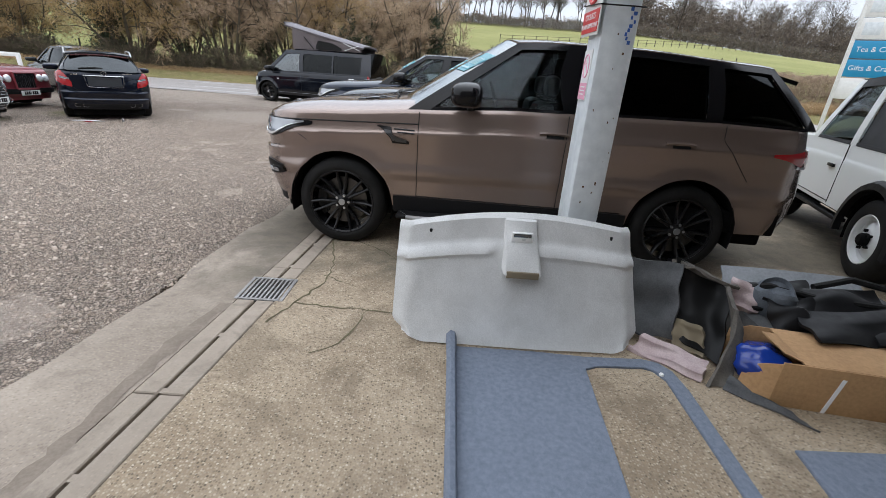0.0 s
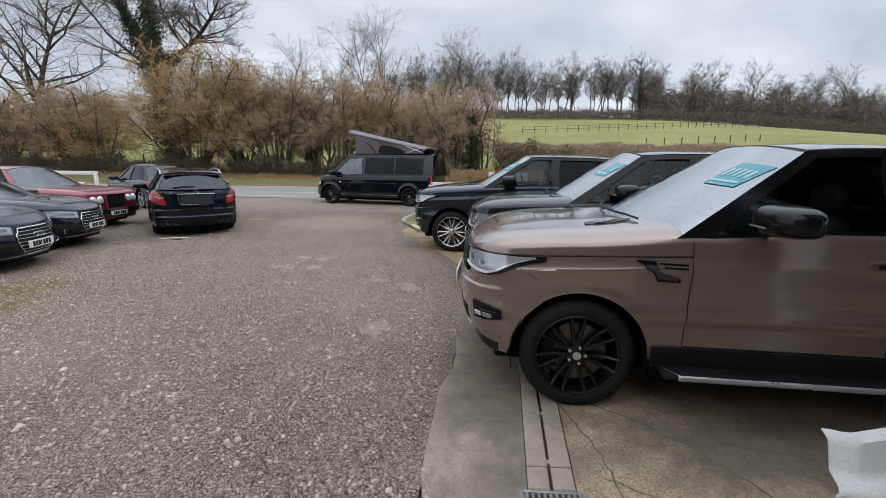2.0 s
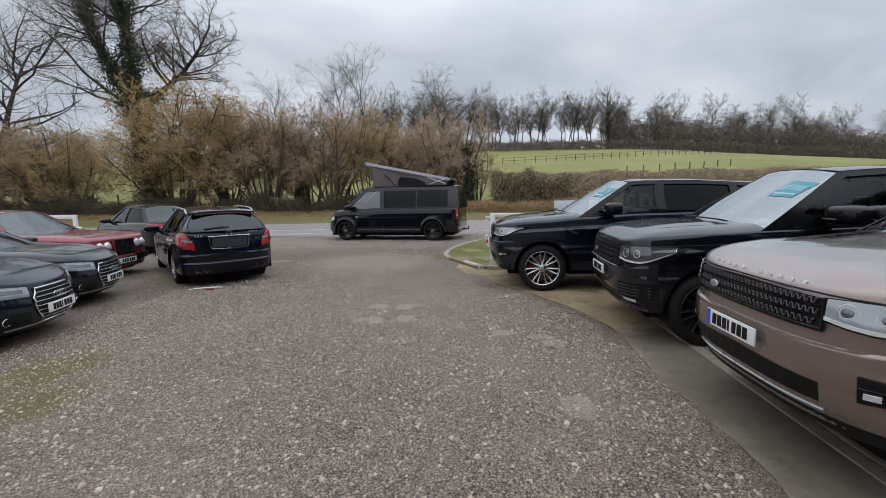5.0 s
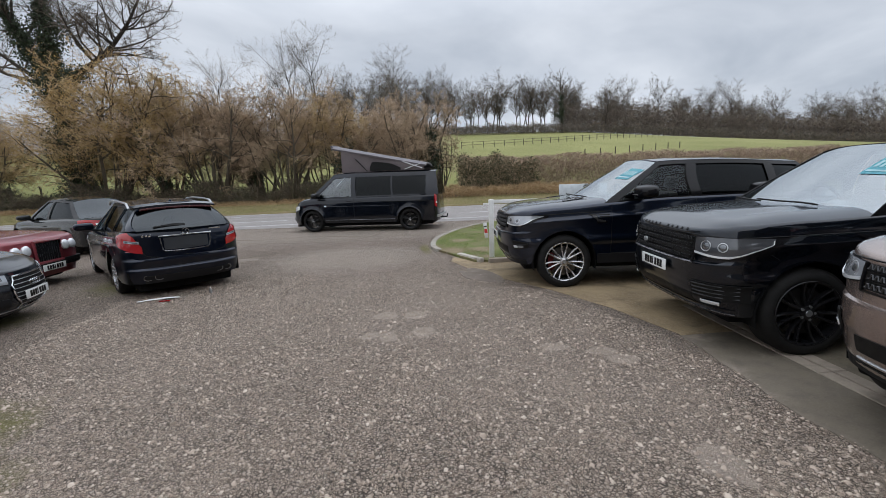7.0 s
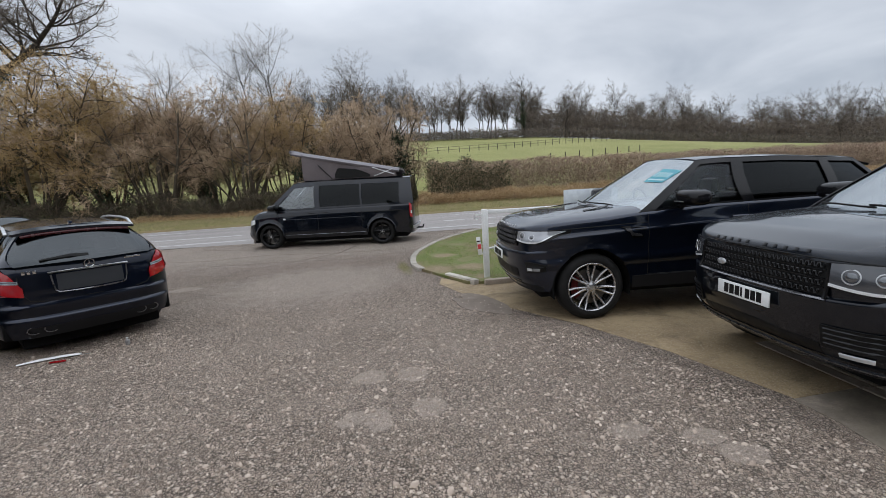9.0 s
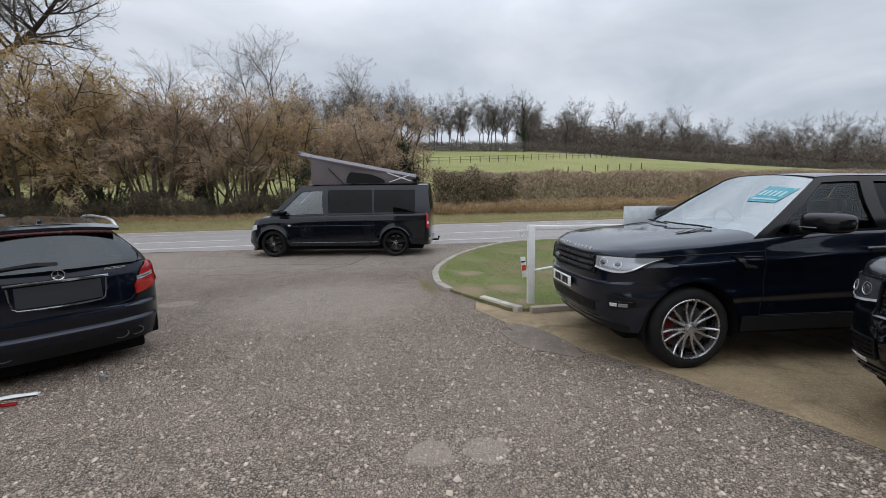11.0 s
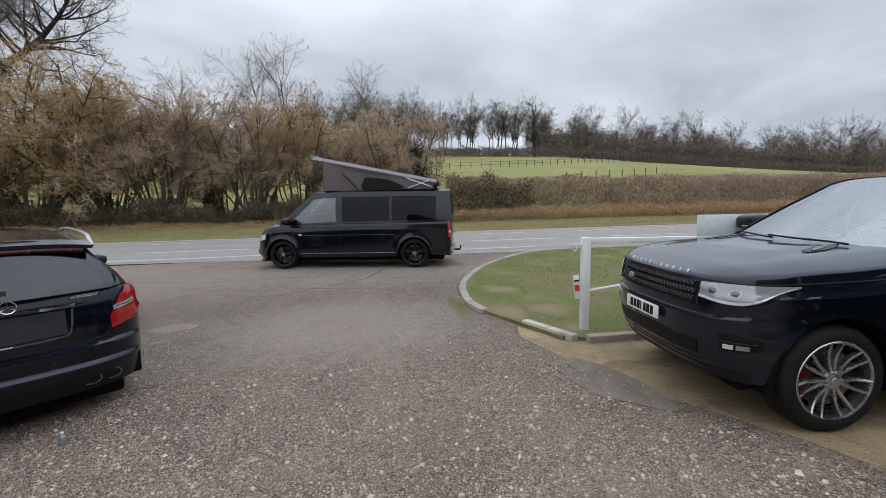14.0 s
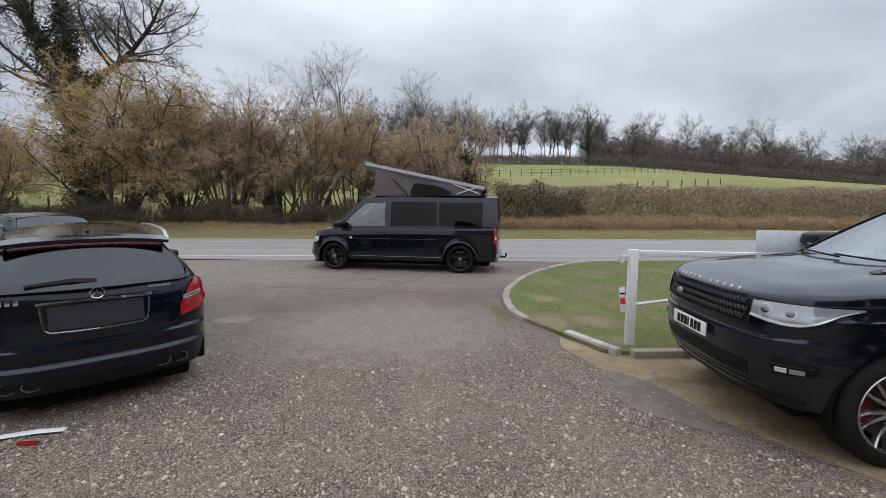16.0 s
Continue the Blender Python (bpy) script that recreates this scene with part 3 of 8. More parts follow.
    def normal(self, p, z):
        a = self.at(p + 0.05, z=z) - self.at(max(p - 0.05, 0.0), z=z)
        b = self.at(p, z=z + 0.01) - self.at(p, z=z - 0.01)
        n = a.cross(b).normalized()
        return n if n.dot(self.at(p, z=z, out=0.1) - self.at(p, z=z)) > 0 else -n

    def pf(self, y):
        """Place on the plan line of the front at this distance from the middle."""
        ys_ = [q[1] for q in self.pts[: self.nf + 1]]
        return float(np.interp(y, ys_, range(len(ys_))))

    def ps(self, x):
        xs_ = [-q[0] for q in self.pts]
        return float(np.interp(-x, xs_, range(len(xs_))))

    def pr(self, y):
        seg = list(range(self.nr, len(self.pts)))[::-1]
        return float(np.interp(y, [self.pts[i][1] for i in seg], seg))


def outward(ob, centre=(0.0, 0.0, 0.9)):
    """Turn a pane's faces away from the middle of the car."""
    me = ob.data
    c = Vector(centre)
    if sum((p.center - c).dot(p.normal) * p.area for p in me.polygons) < 0:
        me.flip_normals()
    return ob


def mirror_rows(rows):
    return [[(p[0], -p[1], p[2]) for p in row] for row in rows]


def skin_part(car, sh, name, mat, p0, p1, zb, zt, out=0.004, label="", thick=0.01, both=True, n=14, k=5):
    """A panel that lies on the skin between two places, with its lower and upper edge as lists of heights."""
    made = []
    ts = [i / n for i in range(n + 1)]
    lo = lambda t: float(np.interp(t, np.linspace(0, 1, len(zb)), zb))
    hi = lambda t: float(np.interp(t, np.linspace(0, 1, len(zt)), zt))
    rows = [[tuple(sh.at(lerp(p0, p1, t), z=lerp(lo(t), hi(t), j / k), out=out)) for t in ts] for j in range(k + 1)]
    for side in (1, -1) if both else (1,):
        r = rows if side == 1 else mirror_rows(rows)
        made.append(grid_part(name, r, mat, car, label, thick=thick, flip=side == 1))
    return made


def span_part(car, sh, name, mat, front, y, zb, zt, out=0.004, label="", thick=0.01, n=16, k=4):
    """A panel that spans the nose or the tail from side to side, |y| up to y."""
    get = sh.pf if front else sh.pr
    rows = []
    for j in range(k + 1):
        row = []
        for i in range(-n, n + 1):
            t = abs(i) / n
            q = sh.at(get(y * t), z=lerp(zb if not isinstance(zb, (list, tuple)) else lerp(zb[0], zb[1], t), zt if not isinstance(zt, (list, tuple)) else lerp(zt[0], zt[1], t), j / k), out=out)
            row.append((q.x, q.y if i >= 0 else -q.y, q.z))
        rows.append(row)
    return grid_part(name, rows, mat, car, label, thick=thick, flip=not front)


def skin_line(car, sh, name, mat, pts, r=0.003, both=True, label="", out=0.0, sides=5):
    """A thin bead on the skin through (p, z) points."""
    line = [sh.at(p, z=z, out=out) for p, z in pts]
    for side in (1, -1) if both else (1,):
        part(name, tube_bm([(q.x, q.y * side, q.z) for q in line], r, sides), mat, car, label)


def wheel_parts(car, x, y, s, style, rim_mat, caliper=None):
    """One wheel with tyre, rim, hub cap and brake, outer face towards +y or -y."""
    R, w, hub = s["tyre"], s.get("tw", 0.27), s["hub"]
    side = 1 if y > 0 else -1
    wheel = new("wheel")
    wheel.parent = car
    wheel.location = (x, y, hub)
    if side < 0:
        wheel.rotation_euler = (0, 0, math.pi)
    rr = s["rim"]
    prof = [(rr - 0.012, -w + 0.03), (rr + 0.02, -w + 0.008), (R - 0.05, -w), (R - 0.012, -w + 0.03), (R, -w + 0.055), (R, -0.055), (R - 0.012, -0.028), (R - 0.035, -0.010), (R - 0.06, 0.0), (rr + 0.025, 0.002), (rr + 0.008, -0.004), (rr - 0.008, -0.014)]
    part("tyre", lathe_bm(prof, 56), M["rubber"], wheel)
    bm = lathe_bm([(rr - 0.008, -0.012), (rr + 0.004, -0.008), (rr - 0.002, -0.002), (rr - 0.016, -0.010), (rr - 0.02, -0.05), (rr - 0.03, -0.17), (rr - 0.03, -w + 0.02)], 56)
    part("rim", bm, rim_mat if style != "steel" else M["white_paint"], wheel)
    if style == "steel":
        part("wheel_disc", lathe_bm([(rr - 0.02, -0.06), (rr - 0.05, -0.075), (rr - 0.075, -0.05), (0.10, -0.03), (0.085, -0.025), (0.06, -0.03), (0.0, -0.03)], 40), M["white_paint"], wheel, "cream-white pressed steel disc")
        part("hub_cap", lathe_bm([(0.062, -0.04), (0.058, 0.015), (0.042, 0.03), (0.0, 0.032)], 20), M["dark_under"], wheel, "rusty dark hub")
        for k in range(5):
            a = 2 * math.pi * k / 5
            b = lathe_bm([(0.014, -0.03), (0.014, 0.0), (0.0, 0.002)], 8)
            b.transform(Matrix.Translation((0.085 * math.cos(a), 0, 0.085 * math.sin(a))))
            part("wheel_nut", b, M["dark_under"], wheel)
        return wheel
    n, twin, curl, t0 = style
    for k in range(n):
        a = 2 * math.pi * k / n
        bm = bmesh.new()
        arms = (-1, 1) if twin else (0,)
        for arm in arms:
            rows = []
            for j in range(9):
                t = j / 8
                r = lerp(0.055, rr - 0.012, t)
                off = arm * (twin * (0.25 + 0.75 * math.sin(math.pi * min(t * 0.62, 0.5)))) * (0.5 + 0.5 * t) + curl * math.sin(math.pi * t)
                wd = lerp(t0, t0 * 0.62, t) if twin else lerp(t0 * 0.8, t0 * 1.15, t)
                dep = lerp(-0.028, -0.006, t) - 0.02 * math.sin(math.pi * t)
                rows.append([(off - wd, dep - 0.03, r), (off - wd * 0.8, dep, r), (off, dep + 0.006, r), (off + wd * 0.8, dep, r), (off + wd, dep - 0.03, r)])
            grid_faces(bm, rows)
        bm.transform(Matrix.Rotation(a, 4, "Y"))
        bmesh.ops.recalc_face_normals(bm, faces=bm.faces)
        part("spoke", bm, rim_mat, wheel)
    part("hub_cap", lathe_bm([(0.062, -0.045), (0.06, -0.016), (0.04, -0.008), (0.034, -0.004), (0.0, -0.002)], 28), rim_mat, wheel)
    part("centre_badge", lathe_bm([(0.031, -0.006), (0.028, 0.0), (0.0, 0.001)], 20), M["satin"], wheel, "round bright centre badge")
    for k in range(5):
        a = 2 * math.pi * (k + 0.5) / 5
        b = lathe_bm([(0.012, -0.03), (0.012, -0.01), (0.0, -0.009)], 6)
        b.transform(Matrix.Translation((0.058 * math.cos(a), 0, 0.058 * math.sin(a))))
        part("wheel_nut", b, M["satin"], wheel)
    part("brake_disc", lathe_bm([(rr - 0.075, -0.12), (rr - 0.075, -0.09), (0.08, -0.085), (0.0, -0.085)], 36), M["disc"], wheel)
    bm = bmesh.new()
    rows = []
    for j in range(7):
        a = radians(-38 + 76 * j / 6)
        rows.append([((rr - 0.05) * math.cos(a), -0.06, (rr - 0.05) * math.sin(a)), ((rr - 0.13) * math.cos(a), -0.055, (rr - 0.13) * math.sin(a))])
    grid_faces(bm, rows)
    bmesh.ops.solidify(bm, geom=bm.faces[:], thickness=0.04)
    part("caliper", bm, M["caliper"] if caliper else M["dark_alloy"], wheel)
    return wheel


def car_body(car, s, mats):
    """Lower body, bonnet, glasshouse, wheels and underside of a car."""
    sh = Shell(s)
    body = mats["body"]
    base = s["sill"]
    rows = []
    for v in sh.v:
        row = []
        for i, (x, _y) in enumerate(sh.pts):
            zb_ = sh.zbot(x)
            row.append(tuple(sh.at(i, z=zb_ if v == 0 else max(zb_, lerp(base, sh.ztop(x), v)))))
        rows.append(row)
    bm = bmesh.new()
    grid_faces(bm, rows)
    grid_faces(bm, list(reversed(mirror_rows(rows))))
    g = s["gh"]
    # bonnet and rear deck close the top between the shoulders
    top = [sh.at(i, v=1.0) for i in range(len(sh.pts))]
    crown = s.get("crown", 0.05)

    def rise(x, y, cr, sculpt):
        """How far the deck stands above its rim: a quick roll at the edge, then nearly flat."""
        ahead = float(np.interp(abs(y), [t.y for t in top[: sh.nf + 1]], [t.x for t in top[: sh.nf + 1]])) - x
        side = float(np.interp(-x, [-t.x for t in top], [t.y for t in top])) - abs(y)
        d = max(side, 0.0) if x <= 0 else (max(ahead, 1e-4) ** -3 + max(side * 1.4, 1e-4) ** -3) ** (-1 / 3)
        z = cr * (1 - math.exp(-d / s.get("roll", 0.13)))
        if sculpt:
            z -= sculpt * math.exp(-(((side - 0.33) / 0.07) ** 2)) * smooth(ahead / 0.5)
        return z

    def deck(idx, cr, sculpt):
        out = []
        for i in idx:
            q = top[i]
            out.append([(q.x, q.y * math.sin(math.pi / 2 * (1 - j / 12)), q.z + rise(q.x, q.y * math.sin(math.pi / 2 * (1 - j / 12)), cr, sculpt)) for j in range(25)])
        return out
    sh.deck = lambda x, y: Vector((x, y, sh.ztop(x) + rise(x, y, crown, s.get("sculpt", 0.012))))
    hood = [i for i, q in enumerate(top) if q.x >= g["ws0"] - 0.35]
    grid_faces(bm, deck(hood, crown, s.get("sculpt", 0.012)))
    tail = [i for i, q in enumerate(top) if q.x <= g["rg0"] + 0.1]
    grid_faces(bm, deck(tail, s.get("tail_crown", 0.03), 0))
    bmesh.ops.remove_doubles(bm, verts=bm.verts, dist=0.0008)
    bmesh.ops.recalc_face_normals(bm, faces=bm.faces)
    part("body", bm, body, car)
    if s.get("clad"):
        ax = s["wb"] / 2
        for a, b in ((ax - s["arch"] - 0.01, -ax + s["arch"] + 0.01),):
            skin_part(car, sh, "sill_cladding", M["black_plastic"], sh.ps(a), sh.ps(b), [s["sill"] - 0.02] * 2, [s["sill"] + s["clad"]] * 2, out=0.012, n=20)
    # underside and wheel wells
    part("underbody", box_bm(sh.xr + 0.25, -s["W"] + 0.22, s["sill"] - 0.12, sh.xf - 0.3, s["W"] - 0.22, s["sill"] + 0.18, 0.03), M["dark_under"], car)
    part("cabin_floor", box_bm(g["rg0"] + 0.1, -s["W"] + 0.09, s["sill"] + 0.02, g["ws0"] - 0.1, s["W"] - 0.09, s["sill"] + 0.22, 0.02), M["dark_under"], car)
    for ax in (s["wb"] / 2, -s["wb"] / 2):
        for side in (1, -1):
            rws = []
            for k in range(15):
                a = math.pi * (-0.08 + 1.16 * k / 14)
                rws.append([(ax + s["arch"] * math.cos(a), side * (s["W"] - d), s["hub"] + s["arch"] * math.sin(a)) for d in (0.035, 0.2, 0.36)])
            grid_part("arch_liner", rws, M["dark_under"], car, thick=0.006)
            part("well_wall", _well(ax, side, s), M["dark_under"], car)
    # glasshouse
    x0 = lambda v: lerp(g["ws0"], g["ws1"], v)
    x1 = lambda v: lerp(g["rg0"], g["rg1"], max(v, 0.0) ** g.get("rpow", 1.0))
    zr = lambda x: curve(x, g["roof"])
    yb = lambda x: sh.at(sh.ps(x), v=1.0).y - 0.012
    T = g.get("tumble", 0.24)

    def side_pt(u, v, out=0.0):
        x = lerp(x0(v), x1(v), u)
        xb = lerp(x0(0), x1(0), u)
        base = sh.ztop(x) - 0.005
        z = lerp(base, zr(x), v)
        y = yb(min(max(x, sh.xr + 0.12), g["ws0"] + 0.2)) * (1 - 0.10 * smooth((abs(u - 0.5) - 0.25) / 0.25) * v * 0.6) - T * (max(v, 0.0) ** 1.25)
        return (x, y + out, z)

    nv = 10
    vs = [i / nv for i in range(nv + 1)]

    def side_strip(name, mat, u0, u1, v0, v1, out=0.0, thick=0.012, label="", n=8):
        pick = lambda u, v: lerp(u[0], u[1], v) if isinstance(u, tuple) else u
        rws = []
        for i in range(9):
            v = lerp(v0, v1, i / 8)
            rws.append([side_pt(lerp(pick(u0, v), pick(u1, v), j / n), v, out) for j in range(n + 1)])
        for sd in (1, -1):
            ob = grid_part(name, rws if sd == 1 else mirror_rows(rws), mat, car, label, thick=thick, flip=sd == 1)
            if not thick:
                outward(ob)

    pill = mats.get("pillar", M["gloss_black"])
    rail = g.get("rail", 0.9)
    def share(x):
        return tuple((x0(v) - x) / (x0(v) - x1(v)) for v in (0.0, 1.0))
    # pairs of edges along the side, as shares, or as upright posts by their place: A, B, C, D
    us = [(share(q[1]), share(q[2])) if q[0] == "x" else q for q in g["pillars"]]
    lo_win = g.get("lo_win", 0.03)
    for k, (a, b) in enumerate(us):
        side_strip("pillar", body if k in g.get("body_pillars", (0,)) else pill, a, b, 0.0, 1.0, 0.004, label="", n=4)
    wins = list(zip([p[1] for p in us], [p[0] for p in us[1:]]))
    for k, (a, b) in enumerate(wins):
        side_strip("side_window", mats["win"][min(k, len(mats["win"]) - 1)], a, b, lo_win, rail, -0.006, thick=0.0)
        side_strip("window_rail", mats.get("frame", pill), a, b, rail, 1.0, 0.003, n=10)
        side_strip("belt_trim", mats.get("belt", pill), a, b, -0.01, lo_win + 0.012, 0.004, n=10)
    # windscreen, roof and rear window
    bulge, rb = g.get("bulge", 0.2), g.get("rbulge", 0.08)

    def across(pt, push, crown_, n=20):
        row = []
        for j in range(n + 1):
            t = 1 - 2 * j / n
            row.append((pt[0] + push * (1 - t * t), pt[1] * t, pt[2] + crown_ * (1 - abs(t) ** 2.5)))
        return row
    rc = g.get("crown", 0.045)
    ws_rows = [across(side_pt(0, v), bulge * (1 - 0.6 * v), rc * v + 0.01) for v in np.linspace(-0.04, 1.0, 12)]
    outward(grid_part("windscreen", ws_rows, mats.get("screen", M["screen"]), car))
    rf = []
    for i in range(25):
        u = i / 24
        e = side_pt(u, 1.0)
        blend_f, blend_r = math.exp(-u * 9), math.exp(-(1 - u) * 9)
        rf.append(across((e[0], e[1] + 0.004, e[2]), bulge * 0.4 * blend_f - rb * 0.8 * blend_r, rc))
    grid_part("roof", rf, mats.get("roof", body), car, thick=0.015)
    rg_rows = [across(side_pt(1, v), -rb * (1 - 0.2 * v), rc * v + 0.01) for v in np.linspace(-0.02, 1.0, 10)]
    outward(grid_part("rear_window", rg_rows, mats.get("rear", M["glass_dark"]), car, flip=True))
    # dash and seats
    seat = mats.get("seat", M["seat"])
    zs = s["sill"] + 0.2
    zbelt = sh.ztop(0)
    part("dashboard", box_bm(g["ws0"] - 0.55, -s["W"] + 0.2, zs + 0.1, g["ws0"] + 0.02, s["W"] - 0.2, zbelt - 0.02, 0.08), M["black_plastic"], car)
    for sx in g["seats"]:
        for sy in (0.38, -0.38):
            bm = box_bm(sx - 0.1, sy - 0.25, zs, sx + 0.42, sy + 0.25, zs + 0.26, 0.06)
            join_bm(bm, box_bm(sx - 0.24, sy - 0.24, zs + 0.15, sx - 0.06, sy + 0.24, zbelt + 0.06, 0.07), Matrix.Rotation(0, 4, "Y"))
            join_bm(bm, box_bm(sx - 0.27, sy - 0.13, zbelt + 0.1, sx - 0.15, sy + 0.13, zbelt + 0.28, 0.05))
            part("seat", bm, seat, car)
    bm = bmesh.new()
    ring = [(g["ws0"] - 0.72 + 0.06 * math.sin(2 * math.pi * k / 20), -0.38 + 0.185 * math.cos(2 * math.pi * k / 20), zbelt + 0.0 + 0.175 * math.sin(2 * math.pi * k / 20)) for k in range(21)]
    tube_bm(ring, 0.016, 6, bm)
    tube_bm([ring[0], ring[10]], 0.02, 6, bm)
    part("steering_wheel", bm, M["black_plastic"], car)
    for x in (s["wb"] / 2, -s["wb"] / 2):
        for side in (1, -1):
            wheel_parts(car, x, side * (s["W"] - s.get("wheel_in", 0.035)), s, mats["wheel"], mats["rim"], mats.get("caliper"))
    sh.side_pt = side_pt
    return sh


def _well(ax, side, s):
    bm = bmesh.new()
    c = [bm.verts.new((ax + s["arch"] * math.cos(a), side * (s["W"] - 0.36), s["hub"] + s["arch"] * math.sin(a))) for a in [math.pi * k / 12 for k in range(13)]]
    c += [bm.verts.new((ax - s["arch"], side * (s["W"] - 0.36), s["sill"] - 0.05)), bm.verts.new((ax + s["arch"], side * (s["W"] - 0.36), s["sill"] - 0.05))]
    bm.faces.new(c)
    return bm


def mirror_parts(car, sh, x, z, mat, size=1.0, lamp=True):
    """Door mirrors on stalks, both sides."""
    y = sh.at(sh.ps(x), z=min(z, sh.ztop(x) - 0.01)).y
    for side in (1, -1):
        bm = bmesh.new()
        bmesh.ops.create_uvsphere(bm, u_segments=18, v_segments=12, radius=1)
        for v in bm.verts:
            c = v.co
            v.co = Vector((0.105 * math.copysign(abs(c.x) ** 0.7, c.x) * (1.2 if c.x > 0 else 0.6), 0.165 * math.copysign(abs(c.y) ** 0.55, c.y), 0.074 * math.copysign(abs(c.z) ** 0.6, c.z) * (1 - 0.12 * c.y * side))) * size
            v.co += Vector((x, side * (y + 0.175 * size), z + 0.075 * size))
        mir = part("mirror", bm, mat, car)
        part("mirror_foot", tube_bm([(x + 0.01, side * (y - 0.02), z - 0.01), (x, side * (y + 0.05), z + 0.02), (x, side * (y + 0.10), z + 0.05)], [0.035, 0.03, 0.035], 8), M["black_plastic"], mir)
        if lamp:
            part("repeater", box_bm(x + 0.118 * size, side * (y + 0.08), z + 0.05, x + 0.126 * size, side * (y + 0.24), z + 0.058, 0.002), M["satin"], mir)


def plate_parts(car, x, z, facing, mat, bars=7, blue=False, w=0.52, h=0.11, tilt=0.0):
    """A number plate whose characters are plain bars."""
    pl = part("number_plate", box_bm(x - 0.006, -w / 2, z - h / 2, x + 0.006, w / 2, z + h / 2, 0.003), mat, car, "number plate with plain dark bars")
    sgn = 1 if facing else -1
    r = random.Random(int(1000 * abs(x) + 10 * z))
    pos = -w / 2 + 0.075
    for k in range(bars):
        wd = r.choice((0.042, 0.044, 0.046, 0.018 if k == 3 else 0.045))
        part("plate_bar", box_bm(x + sgn * 0.006, pos, z - h * 0.34, x + sgn * 0.0085, pos + wd, z + h * 0.34), M["bar_black"], pl)
        pos += wd + (0.03 if k == bars - 4 else 0.012)
    if blue:
        part("plate_band", box_bm(x + sgn * 0.006, (w / 2 - 0.045) * -sgn if facing else w / 2 - 0.045, z - h * 0.48, x + sgn * 0.008, (w / 2 - 0.004) * -sgn if facing else w / 2 - 0.004, z + h * 0.48), M["plate_blue"], pl)
    return pl


RR_SIDE = [(-0.3, 0.07), (0.0, 0.045), (0.14, 0.034), (0.29, 0.034), (0.375, 0.010), (0.41, 0.009), (0.48, 0.020), (0.62, 0.016), (0.74, 0.003), (0.775, 0.0), (0.79, 0.008), (0.85, 0.024), (0.93, 0.034), (0.975, 0.042), (1.0, 0.060)]


def suv_spec(**over):
    """A large off-roader."""
    s = dict(wb=2.923, fo=0.865, ro=1.065, W=0.985, hub=0.39, tyre=0.392, rim=0.285, tw=0.28, arch=0.455, sill=0.38, zf=0.34, zr=0.42,
             top=[(-2.6, 1.27), (-1.6, 1.295), (0.0, 1.275), (0.75, 1.23), (1.5, 1.175), (2.05, 1.14), (2.33, 1.105)],
             side=RR_SIDE, front=[(-0.3, 0.20), (0.0, 0.12), (0.14, 0.045), (0.27, 0.022), (0.35, 0.012), (0.46, 0.002), (0.57, 0.0), (0.585, 0.004), (0.60, 0.028), (0.78, 0.036), (0.86, 0.042), (0.94, 0.052), (0.98, 0.066), (1.0, 0.088)],
             rear=[(-0.3, 0.15), (0.0, 0.09), (0.2, 0.0), (0.45, 0.0), (0.7, 0.03), (1.0, 0.09)],
             nose=0.62, tail=0.55, nn=2.9, tn=3.4, taper=0.05, crown=0.085, sculpt=0.012, roll=0.20, clad=0.12,
             gh=dict(ws0=0.88, ws1=0.04, rg0=-2.38, rg1=-2.02, tumble=0.235, bulge=0.26, rbulge=0.10, crown=0.045,
                     roof=[(-2.4, 1.65), (-1.9, 1.715), (-0.9, 1.775), (-0.2, 1.785), (0.2, 1.765)],
                     pillars=[(-0.006, 0.05), ("x", -0.36, -0.50), ("x", -1.46, -1.58), (0.965, 1.0)], body_pillars=(), seats=(-0.1, -1.05)))
    gh = over.pop("gh", {})
    s.update(over)
    s["gh"] = {**s["gh"], **gh}
    return s


